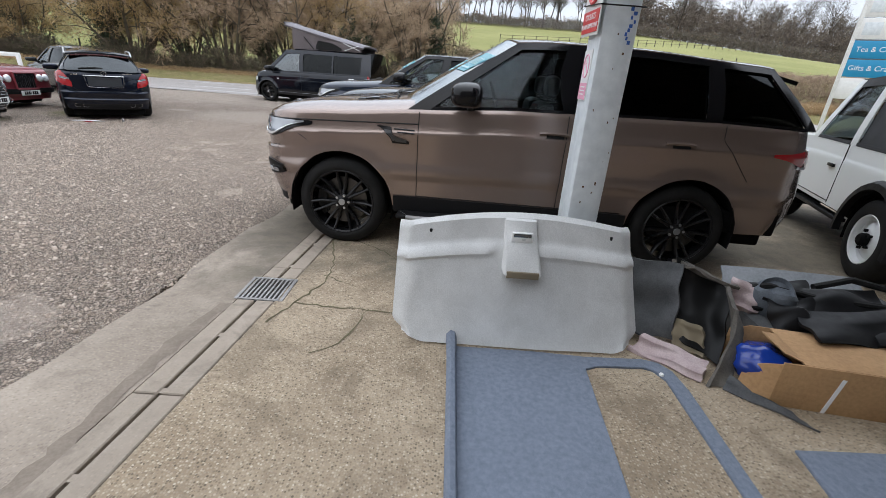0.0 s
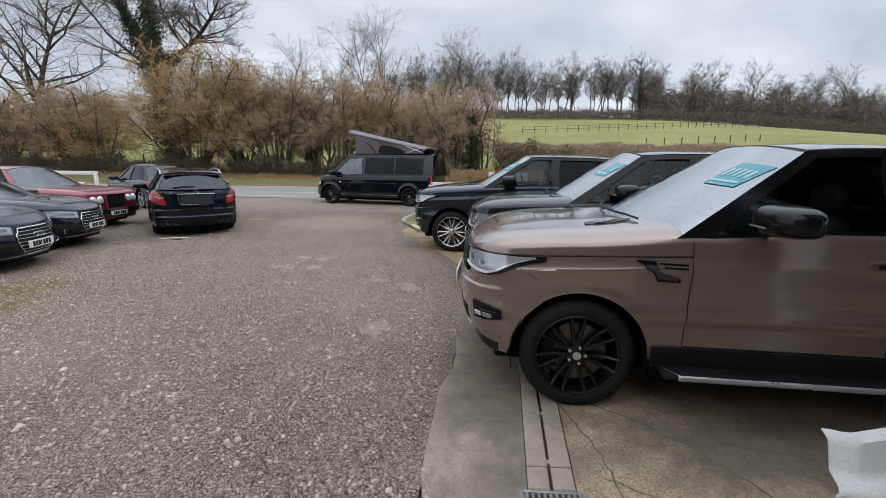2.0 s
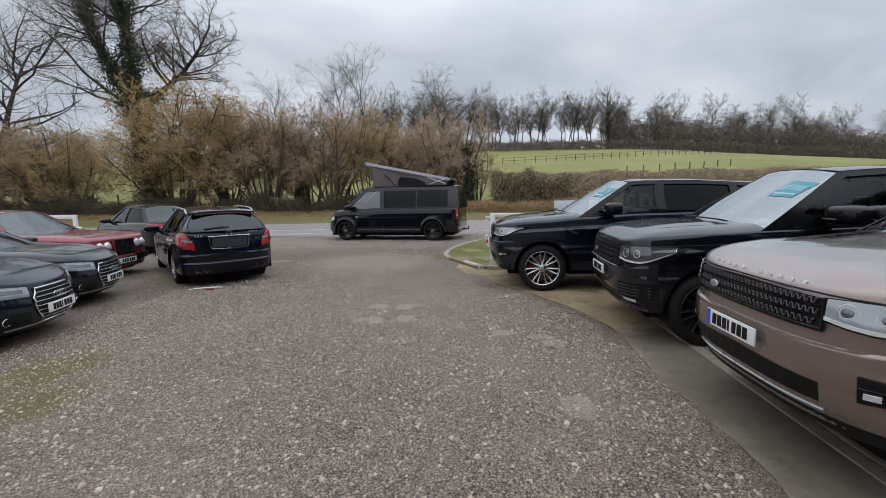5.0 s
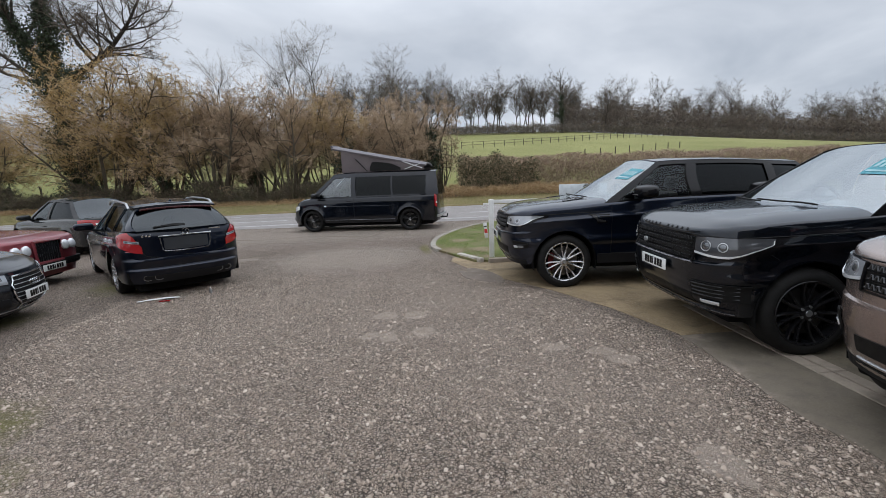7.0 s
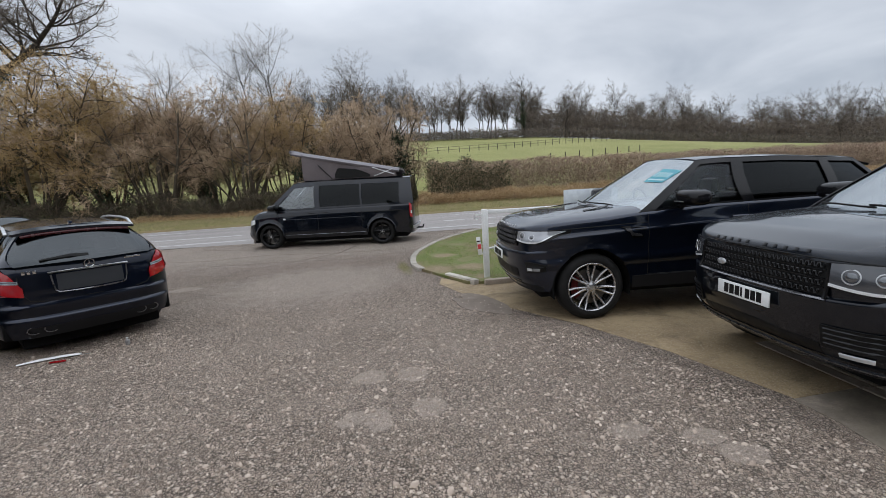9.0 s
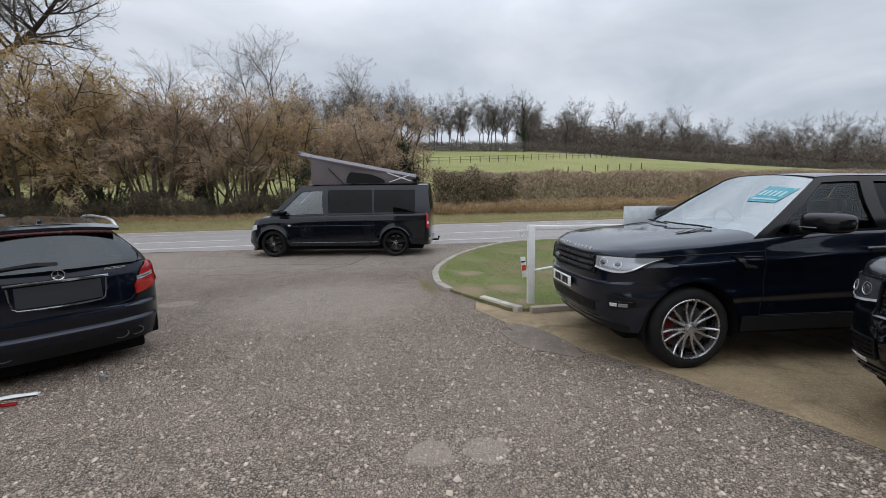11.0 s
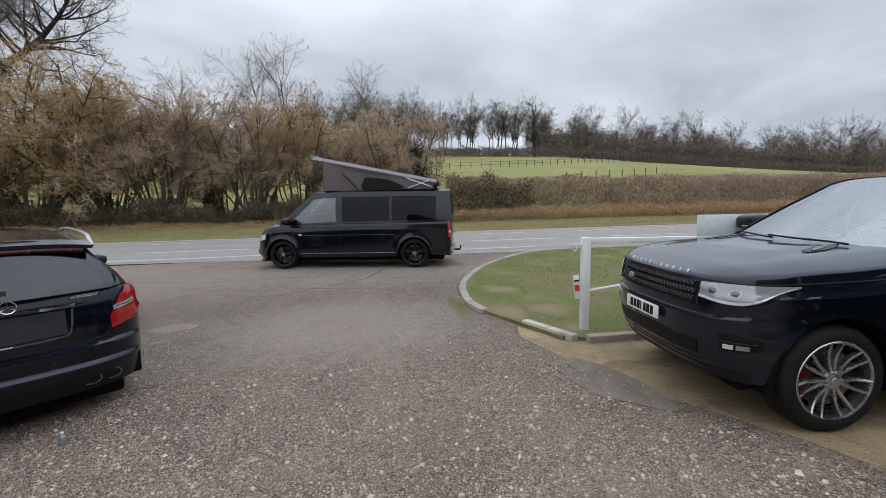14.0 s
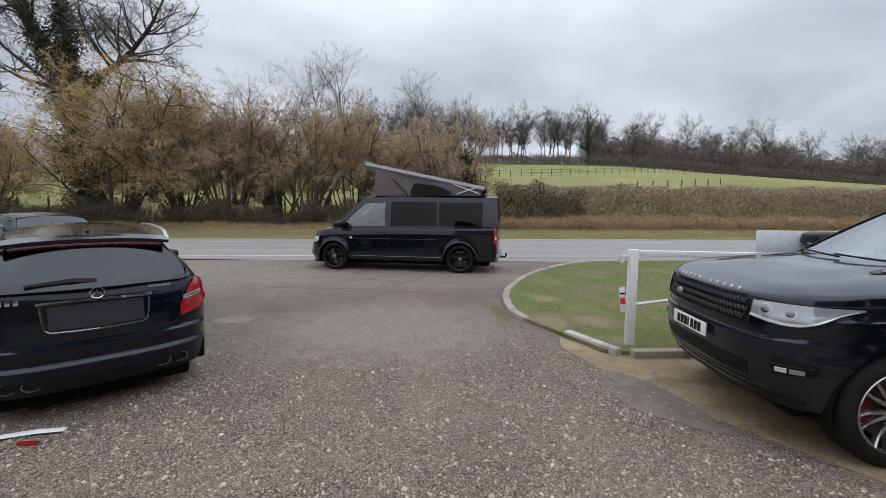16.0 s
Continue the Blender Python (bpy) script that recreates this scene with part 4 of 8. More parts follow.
def sports_suv(place, body, label, wheel_mat, wheel_style, plate_blue=False, caliper=None, step=None, card=False, group="range of parked off-roaders", lux=False, silver_lip=False):
    car = thing("off_road_car", place, label, "car", group)
    s = suv_spec() if not lux else suv_spec(ro=1.21, top=[(-2.7, 1.26), (-1.6, 1.27), (0.0, 1.245), (0.75, 1.22), (1.5, 1.185), (2.05, 1.15), (2.35, 1.11)], nose=0.50, nn=3.2,
                                            gh=dict(ws0=1.0, ws1=0.16, rg0=-2.5, rg1=-2.15, roof=[(-2.5, 1.70), (-1.9, 1.76), (-0.9, 1.79), (-0.2, 1.795), (0.2, 1.775)]))
    mats = dict(body=body, wheel=wheel_style, rim=wheel_mat, caliper=caliper, win=[M["glass"], M["glass_dark"], M["glass_dark"]], seat=M["seat"], pillar=M["gloss_black"])
    sh = car_body(car, s, mats)
    # face: grille, lamps, intakes, lettering bars
    dz = 0.082 if not lux else 0.03
    zt = 0.985 + dz if not lux else 1.02 + dz
    zg = 0.815 + dz if not lux else 0.79 + dz
    span_part(car, sh, "grille_panel", M["bar_black"], True, 0.58, zg, [zt, zt - 0.015], 0.004)
    n_rows = 4 if lux else 3
    for k in range(n_rows):
        z = lerp(zg + 0.028, zt - 0.030, k / (n_rows - 1))
        pts = []
        for i in range(-15, 15):
            for f, up in ((0.0, -1), (0.32, -1), (0.5, 1), (0.82, 1)):
                y = 0.562 * (i + f + (0.5 if k % 2 else 0.0)) / 15
                if abs(y) < 0.566:
                    q = sh.at(sh.pf(abs(y)), z=z + 0.0125 * up, out=0.013)
                    pts.append((q.x, y, q.z))
        part("grille_mesh", tube_bm(pts, 0.006, 5), M["dark_alloy"] if lux else M["grille_grey"], car)
        if k < n_rows - 1:
            z += 0.5 * (zt - zg - 0.058) / (n_rows - 1)
            span_part(car, sh, "grille_bar", M["gloss_black"], True, 0.575, z - 0.004, z + 0.004, 0.010)
    span_part(car, sh, "grille_trim", M["grey_alloy"] if lux else M["gloss_black"], True, 0.60, zg - 0.018, zg - 0.004, 0.012)
    for sd in (1, -1):
        pts = [sh.at(sh.pf(0.595), z=z, out=0.010) for z in np.linspace(zg - 0.01, zt - 0.01, 5)]
        part("grille_end", tube_bm([(q.x, q.y * sd, q.z) for q in pts], 0.012, 6), M["gloss_black"], car)
    q = sh.at(sh.pf(0.28), z=lerp(zg, zt, 0.36), out=0.018)
    bm = lathe_bm([(0.05, -0.004), (0.05, 0.003), (0.044, 0.006), (0.0, 0.007)], 28, "z")
    for v in bm.verts:
        v.co = Vector((v.co.z, v.co.y, v.co.x * 0.5))
    badge = part("badge", bm, M["satin"], car, "small oval maker's badge")
    badge.matrix_basis = Matrix.Translation((q.x, -0.30, q.z)) @ Matrix.Rotation(radians(-10), 4, "Y")
    for i in range(11):
        y = 0.435 - 0.087 * i
        z = zt + 0.042
        q, d = sh.at(sh.pf(abs(y)), z=z, out=0.003), sh.normal(sh.pf(abs(y)), z)
        if i != 5:
            bm = box_bm(-0.014, -0.013, -0.002, 0.014, 0.013, 0.003, 0.001)
            bm.transform(Matrix.Translation(q * 1.0 if y >= 0 else Vector((q.x, -q.y, q.z))) @ Matrix.Rotation(math.atan2(d.x, d.z), 4, "Y"))
            part("bonnet_letter", bm, M["letter_silver"] if not lux else M["gloss_black"], car)
    # shut line of the bonnet, round the nose and back to the doors
    seam = [(sh.pf(y), zt + 0.010 - 0.006 * (y / 0.8) ** 2) for y in (0.0, 0.15, 0.3, 0.45, 0.6, 0.72, 0.82)] + [(sh.ps(x), lerp(zt + 0.004, zt + 0.045, (2.05 - x) / 1.25)) for x in np.linspace(2.05, 0.80, 12)]
    skin_line(car, sh, "bonnet_seam", M["bar_black"], seam, 0.0052, out=0.0005)
    a, b = sh.pf(0.605), sh.ps(1.80 if lux else 1.77)
    mid = lambda t: lerp(a, b, t)
    low = [z + dz for z in (0.862, 0.844, 0.836, 0.842, 0.872, 0.932)] + [zt - 0.012]
    high = [zt - 0.012, zt - 0.004, zt - 0.002, zt - 0.001, zt, zt, zt]
    lo_at = lambda t: float(np.interp(t, np.linspace(0, 1, 7), low))
    hi_at = lambda t: float(np.interp(t, np.linspace(0, 1, 7), high))
    skin_part(car, sh, "lamp_surround", M["gloss_black"], sh.pf(0.595), sh.ps(1.70), [z - 0.008 for z in low], [z + 0.005 for z in high], 0.002, n=20)
    skin_part(car, sh, "headlight", M["lens_smoke"] if lux else M["lens_mid"], a, b, low, high, 0.006, "clear wrap-round headlight", n=20)
    ts = np.linspace(0.0, 0.97, 9)
    skin_part(car, sh, "lamp_strip", M["lens"], mid(0.0), mid(0.97), [lo_at(t) + 0.004 for t in ts], [lo_at(t) + (0.022 if t < 0.6 else 0.022 * (1.3 - t)) for t in ts], 0.012)
    for t, r0 in ((0.15, 0.050), (0.40, 0.042)):
        z = lerp(lo_at(t), hi_at(t), 0.55)
        q, nn_ = sh.at(mid(t), z=z, out=0.005), sh.normal(mid(t), z)
        for sd in (1, -1):
            d = Vector((nn_.x, nn_.y * sd, nn_.z))
            m = Matrix.Translation((q.x, q.y * sd, q.z)) @ d.to_track_quat("Z", "Y").to_matrix().to_4x4()
            ring = part("lamp_ring", lathe_bm([(r0 * 0.82, 0.0), (r0, 0.004), (r0, 0.010), (r0 * 0.86, 0.011), (r0 * 0.80, 0.006)], 24, "z"), M["satin"], car)
            ring.matrix_basis = m
            part("projector", lathe_bm([(r0 * 0.82, 0.004), (r0 * 0.6, 0.010), (r0 * 0.3, 0.013), (0.0, 0.014)], 20, "z"), M["lens_dark"], ring)
    skin_line(car, sh, "wing_seam", M["bar_black"], [(sh.ps(1.88), 0.915 + dz), (sh.ps(1.82), 0.88 + dz), (sh.ps(1.75), 0.835 + dz)], 0.0025)
    if lux:
        for k in range(4):
            skin_line(car, sh, "intake_bar", M["gloss_black"], [(sh.pf(y), 0.515 + 0.034 * k) for y in (0.60, 0.72, 0.84, 0.93)], 0.008, out=0.014)
        skin_part(car, sh, "side_intake", M["bar_black"], sh.pf(0.58), sh.pf(0.95), [0.49, 0.49], [0.64, 0.64], 0.004)
        span_part(car, sh, "lower_intake", M["bar_black"], True, 0.56, 0.42, [0.52, 0.50], 0.004)
        for k in range(2):
            span_part(car, sh, "bumper_trim", M["grey_alloy"] if k else M["gloss_black"], True, 0.92, 0.405 - 0.04 * k, 0.411 - 0.04 * k, 0.014)
        skin_part(car, sh, "fog_lamp", M["lens"], sh.pf(0.68), sh.pf(0.84), [0.448, 0.448], [0.474, 0.474], 0.014)
    else:
        span_part(car, sh, "lower_intake", M["bar_black"], True, 0.60, 0.50, [0.625, 0.605], 0.006)
        span_part(car, sh, "bumper_trim", M["satin"] if silver_lip else M["gloss_black"], True, 0.62, 0.44, 0.455, 0.012)
        span_part(car, sh, "bumper_lip", M["black_plastic"], True, 0.9, 0.345, 0.415, 0.006)
        skin_part(car, sh, "fog_intake", M["bar_black"], sh.pf(0.755), sh.ps(1.99), [0.572, 0.58, 0.61], [0.708, 0.702, 0.68], 0.005)
        skin_part(car, sh, "fog_lamp", M["lens"], sh.pf(0.775), sh.pf(0.825), [0.602, 0.604], [0.632, 0.634], 0.014)
        skin_part(car, sh, "fog_lamp", M["lens_mid"], sh.pf(0.835), sh.pf(0.885), [0.604, 0.607], [0.634, 0.636], 0.014)
        skin_line(car, sh, "fog_trim", M["gloss_black"], [(sh.pf(0.76), 0.652), (sh.pf(0.84), 0.654), (sh.pf(0.90), 0.656), (sh.ps(2.02), 0.656)], 0.007, out=0.012)
        for sd in (1, -1):
            for nm, mt, w0, w1, up in (("bonnet_vent", M["gloss_black"], 0.0, 1.0, 0.004), ("vent_grille", M["grey_alloy"], 0.25, 0.72, 0.009)):
                rows = []
                for v in np.linspace(w0, w1, 4):
                    rows.append([tuple(sh.deck(lerp(1.40, 1.06, lerp(w0 * 0.8, w1, u)), sd * (lerp(0.56, 0.50, u) + 0.085 * (v - 0.5) * math.sin(math.pi * lerp(0.12, 1.0, u)) ** 0.6)) + Vector((0, 0, up))) for u in np.linspace(0.0, 0.98, 9)])
                grid_part(nm, rows, mt, car, thick=0.006, flip=sd < 0)
    q = sh.at(0, z=0.74, out=0.02)
    plate_parts(car, q.x + 0.012, 0.70 + dz * 0.4, True, M["plate_white"], blue=plate_blue)
    # side: vents, seams, handles, steps
    zv = zt + 0.012
    skin_part(car, sh, "side_vent", M["gloss_black"], sh.ps(1.14), sh.ps(0.87), [zv - 0.006, zv - 0.045, zv - 0.098, zv - 0.13, zv - 0.13], [zv, zv, zv - 0.006, zv - 0.065, zv - 0.11], 0.004, n=12, k=3)
    skin_part(car, sh, "vent_mesh", M["grille_grey"], sh.ps(1.08), sh.ps(0.89), [zv - 0.040, zv - 0.075, zv - 0.108, zv - 0.120], [zv - 0.022, zv - 0.030, zv - 0.062, zv - 0.102], 0.010, n=10, k=3)
    for k in range(2):
        skin_line(car, sh, "vent_bar", M["gloss_black"], [(sh.ps(1.0 - 0.03 * k), zv - 0.016 - 0.024 * k), (sh.ps(0.83), zv - 0.018 - 0.024 * k)], 0.006, out=0.004)
    for x, w in ((0.80, 0.0), (-0.40, 0.0), (-1.62, 0.3)):
        skin_line(car, sh, "door_seam", M["bar_black"], [(sh.ps(x - w * max(0, 0.75 - t) * 1.2), lerp(0.50 if not w else 0.86, sh.ztop(x) - 0.02, t)) for t in np.linspace(0, 1, 24)], 0.0036)
    skin_line(car, sh, "sill_seam", M["bar_black"], [(sh.ps(x), 0.505) for x in np.linspace(0.8, -0.95, 12)], 0.0045)
    for x in (0.02 - 0.28, -1.25):
        skin_part(car, sh, "handle_cup", M["black_plastic"], sh.ps(x + 0.02), sh.ps(x - 0.12), [1.0 + dz, 1.0 + dz], [1.045 + dz, 1.045 + dz], 0.001, n=4, k=2)
        skin_line(car, sh, "door_handle", body, [(sh.ps(x + 0.08), 1.035 + dz), (sh.ps(x + 0.02), 1.04 + dz), (sh.ps(x - 0.1), 1.04 + dz), (sh.ps(x - 0.15), 1.035 + dz)], 0.014, out=0.024)
    if step:
        for sd in (1, -1):
            y = (s["W"] + 0.03) * sd
            part("side_step", box_bm(-0.95, y - 0.09, 0.335, 0.95, y + 0.09, 0.37, 0.015), M["black_plastic"], car, "black side step with a bright rim")
            part("step_rim", tube_bm([(0.93, y - 0.03 * sd, 0.352), (0.85, y + 0.085 * sd, 0.352), (-0.85, y + 0.085 * sd, 0.352), (-0.93, y - 0.03 * sd, 0.352)], 0.019, 8), M["satin"], car)
    mirror_parts(car, sh, 0.38, 1.28, M["gloss_black"], 1.25)
    # tail
    skin_part(car, sh, "tail_light", M["red_lens"], sh.ps(-2.02), sh.pr(0.66), [1.07, 1.0, 0.98, 0.98], [1.09, 1.12, 1.13, 1.13], 0.006, "red wrap-round tail light")
    skin_part(car, sh, "tail_lens", M["lens"], sh.ps(-2.25), sh.pr(0.7), [0.985, 0.97], [1.005, 1.0], 0.008)
    span_part(car, sh, "tailgate_band", M["gloss_black"], False, 0.6, 0.98, 1.08, 0.006)
    q = sh.at(sh.pr(0.0), z=0.85, out=0.012)
    plate_parts(car, q.x - 0.006, 0.85, False, M["plate_yellow"])
    sp = [[(-2.0 - 0.22 * i / 4, y, 1.675 - 0.012 * i - 0.02 * (abs(y) / 0.6) ** 2) for y in np.linspace(-0.62, 0.62, 13)] for i in range(5)]
    grid_part("roof_spoiler", sp, M["gloss_black"], car, thick=0.03, flip=True)
    for y0, y1 in ((0.55, -0.1), (-0.05, -0.62)):
        pts = []
        for t in np.linspace(0, 1, 6):
            y = lerp(y0, y1, t)
            e = sh.side_pt(0, 0.05)
            k = y / e[1]
            wx = e[0] + 0.26 * (1 - k * k) + 0.03
            pts.append((wx, y, sh.deck(wx, y).z + 0.018 + 0.02 * t))
        part("wiper", tube_bm(pts, 0.009, 5), M["bar_black"], car)
    if card:
        def on_glass(y, z, out):
            e = sh.side_pt(0, z)
            k = y / e[1]
            return (e[0] + 0.26 * (1 - 0.6 * z) * (1 - k * k) + out, y, e[2] + (0.05 * z + 0.01) * (1 - abs(k) ** 2.5) + out * 0.8)
        ban = grid_part("sales_card", [[on_glass(y, z, 0.003) for y in np.linspace(0.40, 0.66, 12)] for z in np.linspace(0.54, 0.80, 7)], M["cyan"], car, "cyan sales banner with unreadable bars")
        for k in range(5):
            y = 0.425 + 0.044 * k
            grid_part("banner_bar", [[on_glass(y + w, z, 0.006) for w in (0.0, 0.013, 0.026)] for z in np.linspace(0.64, 0.73, 4)], M["banner_white"], ban)
        grid_part("banner_bar", [[on_glass(y, z, 0.006) for y in np.linspace(0.42, 0.64, 8)] for z in (0.575, 0.598)], M["banner_white"], ban)
    return car, sh


def place(x, y, deg, z=0.0):
    return pose(x, y, z, 0, 0, deg)


SPORT = (7, 0.044, 0.0, 0.0185)
sports_suv(place(0.618, 4.558, 176.3), M["bronze"], "bronze-brown sports off-roader with black alloy wheels and side steps", M["dark_alloy"], SPORT, plate_blue=True, step=True, card=True, silver_lip=True)
sports_suv(place(-0.416, 9.744, 173.4), M["blue_black"], "dark blue sports off-roader with bright alloy wheels", M["silver"], SPORT, caliper=True, card=True)
sports_suv(place(0.665, 6.995, 173.1), M["black_paint"], "large black luxury off-roader with black alloy wheels", M["dark_alloy"], SPORT, card=True, lux=True)


def road_car(name, where, label, s, mats, group="row of parked cars"):
    car = thing(name, where, label, "car", group)
    return car, car_body(car, s, mats)


LOW_SIDE = [(-0.3, 0.07), (0.0, 0.035), (0.15, 0.012), (0.4, 0.004), (0.62, 0.0), (0.74, 0.002), (0.79, 0.018), (0.92, 0.028), (1.0, 0.08)]


def low_spec(**over):
    s = dict(wb=2.76, fo=0.84, ro=0.99, W=0.885, hub=0.325, tyre=0.325, rim=0.245, tw=0.24, arch=0.37, sill=0.22, zf=0.19, zr=0.24,
             top=[(-2.4, 0.96), (-1.3, 0.97), (0.0, 0.925), (0.7, 0.915), (1.4, 0.86), (2.0, 0.77), (2.25, 0.68)],
             side=LOW_SIDE, front=[(-0.3, 0.2), (0.0, 0.1), (0.2, 0.0), (0.45, 0.0), (0.7, 0.04), (1.0, 0.16)],
             rear=[(-0.3, 0.12), (0.0, 0.07), (0.2, 0.0), (0.45, 0.0), (0.6, 0.035), (1.0, 0.09)],
             nose=0.75, tail=0.5, nn=2.4, tn=3.0, taper=0.07, crown=0.05, flare=0.012,
             gh=dict(ws0=0.78, ws1=0.05, rg0=-2.25, rg1=-1.85, tumble=0.24, bulge=0.28, rbulge=0.14, crown=0.05,
                     roof=[(-2.3, 1.33), (-1.8, 1.38), (-0.7, 1.425), (0.0, 1.42), (0.3, 1.39)],
                     pillars=[(0.0, 0.05), ("x", -0.40, -0.50), ("x", -1.30, -1.38), (0.955, 1.0)], body_pillars=(0, 3), seats=(-0.2, -1.05)))
    gh = over.pop("gh", {})
    s.update(over)
    s["gh"] = {**s["gh"], **gh}
    return s


ESTATE_MATS = dict(body=M["grey_black"], wheel=(5, 0.04, 0.0, 0.018), rim=M["silver"], win=[M["glass"], M["glass_dark"], M["glass_dark"]], rear=M["rear_glass"], screen=M["screen_plain"])
estate, esh = road_car("estate_car", place(-9.126, 11.915, 128.9), "dark blue-black estate car with roof rails and no rear plate", low_spec(top=[(-2.4, 1.055), (-1.3, 1.0), (0.0, 0.93), (0.7, 0.915), (1.4, 0.86), (2.0, 0.77), (2.25, 0.68)], rear=[(-0.3, 0.12), (0.0, 0.08), (0.14, 0.03), (0.27, 0.0), (0.28, 0.004), (0.31, 0.034), (0.44, 0.010), (0.455, 0.013), (0.485, 0.05), (0.62, 0.056), (0.85, 0.068), (1.0, 0.10)]), ESTATE_MATS)
SALOON = dict(wb=2.74, W=0.925, gh=dict(pillars=[(0.0, 0.05), ("x", -0.35, -0.44), (0.90, 1.0)], rg0=-2.0, rg1=-1.15, roof=[(-2.0, 1.2), (-1.2, 1.40), (-0.5, 1.46), (0.1, 1.45)]))
saloon, ssh = road_car("saloon_car", place(-13.72, 16.72, 148), "black five-door saloon with red tail lights", low_spec(**SALOON), {**ESTATE_MATS, "body": M["green_black"]})
coupe, csh = road_car("coupe", place(-11.27, 8.50, 14), "black coupe with a chrome-framed grille", low_spec(top=[(-2.4, 0.96), (-1.3, 0.97), (0.0, 0.935), (0.7, 0.925), (1.4, 0.875), (2.0, 0.805), (2.25, 0.74)], front=[(-0.3, 0.2), (0.0, 0.1), (0.2, 0.0), (0.45, 0.0), (0.7, 0.025), (0.92, 0.06), (1.0, 0.11)], roll=0.1, gh=dict(pillars=[(0.0, 0.05), ("x", -0.45, -0.53), (0.90, 1.0)], rg0=-2.0, rg1=-1.1, roof=[(-2.0, 1.1), (-1.2, 1.33), (-0.5, 1.37), (0.1, 1.36)])), {**ESTATE_MATS, "body": M["black_paint"]})
hatch, hsh = road_car("saloon_car", place(-10.50, 6.60, 14), "dark blue saloon with a chrome-framed grille", low_spec(top=[(-2.4, 0.96), (-1.3, 0.97), (0.0, 0.935), (0.7, 0.925), (1.4, 0.875), (2.0, 0.805), (2.25, 0.74)], front=[(-0.3, 0.2), (0.0, 0.1), (0.2, 0.0), (0.45, 0.0), (0.7, 0.025), (0.92, 0.06), (1.0, 0.11)], roll=0.1), {**ESTATE_MATS, "body": M["blue_black"]})
limo, lsh = road_car("luxury_saloon", place(-12.96, 11.25, 1), "maroon classic luxury saloon with twin round headlights", low_spec(wb=3.06, W=0.94, top=[(-2.7, 0.98), (0.0, 0.975), (0.7, 0.97), (1.4, 0.95), (2.0, 0.915), (2.45, 0.87)], nose=0.32, nn=4.5, crown=0.035, roll=0.1, sculpt=0.0, front=[(-0.3, 0.1), (0.0, 0.05), (0.3, 0.0), (0.8, 0.01), (0.95, 0.03), (1.0, 0.06)], gh=dict(ws0=0.85, ws1=0.25, bulge=0.14)), {**ESTATE_MATS, "body": M["maroon"]})

VAN = dict(wb=3.4, fo=0.90, ro=0.99, W=0.952, hub=0.37, tyre=0.37, rim=0.28, tw=0.25, arch=0.425, sill=0.30, zf=0.22, zr=0.30,
           top=[(-2.7, 1.17), (0.0, 1.15), (1.5, 1.12), (1.9, 1.09), (2.3, 1.0), (2.6, 0.84)],
           side=[(-0.3, 0.05), (0.0, 0.02), (0.2, 0.0), (0.8, 0.0), (0.93, 0.012), (1.0, 0.03)],
           front=[(-0.3, 0.2), (0.0, 0.08), (0.2, 0.0), (0.5, 0.02), (0.8, 0.08), (1.0, 0.2)], rear=[(-0.3, 0.06), (0.0, 0.03), (0.3, 0.0), (1.0, 0.02)],
           nose=0.7, tail=0.25, nn=2.5, tn=4, taper=0.03, crown=0.07,
           gh=dict(ws0=1.78, ws1=0.92, rg0=-2.68, rg1=-2.60, tumble=0.14, bulge=0.28, rbulge=0.03, crown=0.06,
                   roof=[(-2.7, 1.92), (0.0, 1.945), (0.7, 1.93), (1.0, 1.9)], rail=0.84, lo_win=0.05,
                   pillars=[(0.0, 0.045), ("x", 0.26, 0.10), ("x", -1.10, -1.16), (0.905, 1.0)], body_pillars=(0, 1, 2, 3), seats=(0.35,)))
van, vsh = road_car("camper_van", place(-5.41, 18.7, 166.6), "black camper van with a raised pop-up roof", VAN,
                    dict(body=M["black_paint"], wheel=(5, 0.03, 0.0, 0.016), rim=M["dark_alloy"], frame=M["black_paint"], belt=M["black_paint"], win=[M["cab_glass"], M["van_glass"], M["van_glass"]]), "vehicles by the road")


# ---- estate car: tail, rails and trim ----
def round_badge(car, x, z, r, mat, facing=-1, y=0.0):
    bm = bmesh.new()
    ring = [(x, y + r * math.cos(a), z + r * math.sin(a)) for a in np.linspace(0, 2 * math.pi, 25)]
    tube_bm(ring, r * 0.13, 6, bm)
    for k in range(3):
        a = math.pi / 2 + 2 * math.pi * k / 3
        tube_bm([(x, y, z), (x, y + r * math.cos(a), z + r * math.sin(a))], [r * 0.16, r * 0.05], 6, bm)
    return part("badge", bm, mat, car, "round chrome badge")


def letter_bars(car, sh, y0, n, z, h, w, gap, mat, front=False):
    get = sh.pf if front else sh.pr
    for k in range(n):
        y = y0 - k * (w + gap)
        q = sh.at(get(abs(y)), z=z, out=0.006)
        part("letter_bar", box_bm(q.x - 0.004, y - w / 2, z - h / 2, q.x + 0.004, y + w / 2, z + h / 2, 0.001), mat, car)


def tail_pipe(car, x, y, z):
    bm = lathe_bm([(0.046, 0.06), (0.05, -0.005), (0.052, -0.012), (0.044, -0.012), (0.042, 0.05), (0.0, 0.05)], 22, "y")
    for v in bm.verts:
        v.co.x *= 1.25
        v.co.z *= 0.85
    ob = part("tail_pipe", bm, M["grey_alloy"], car)
    ob.matrix_basis = Matrix.Translation((x, y, z)) @ Matrix.Rotation(radians(-90), 4, "Z")


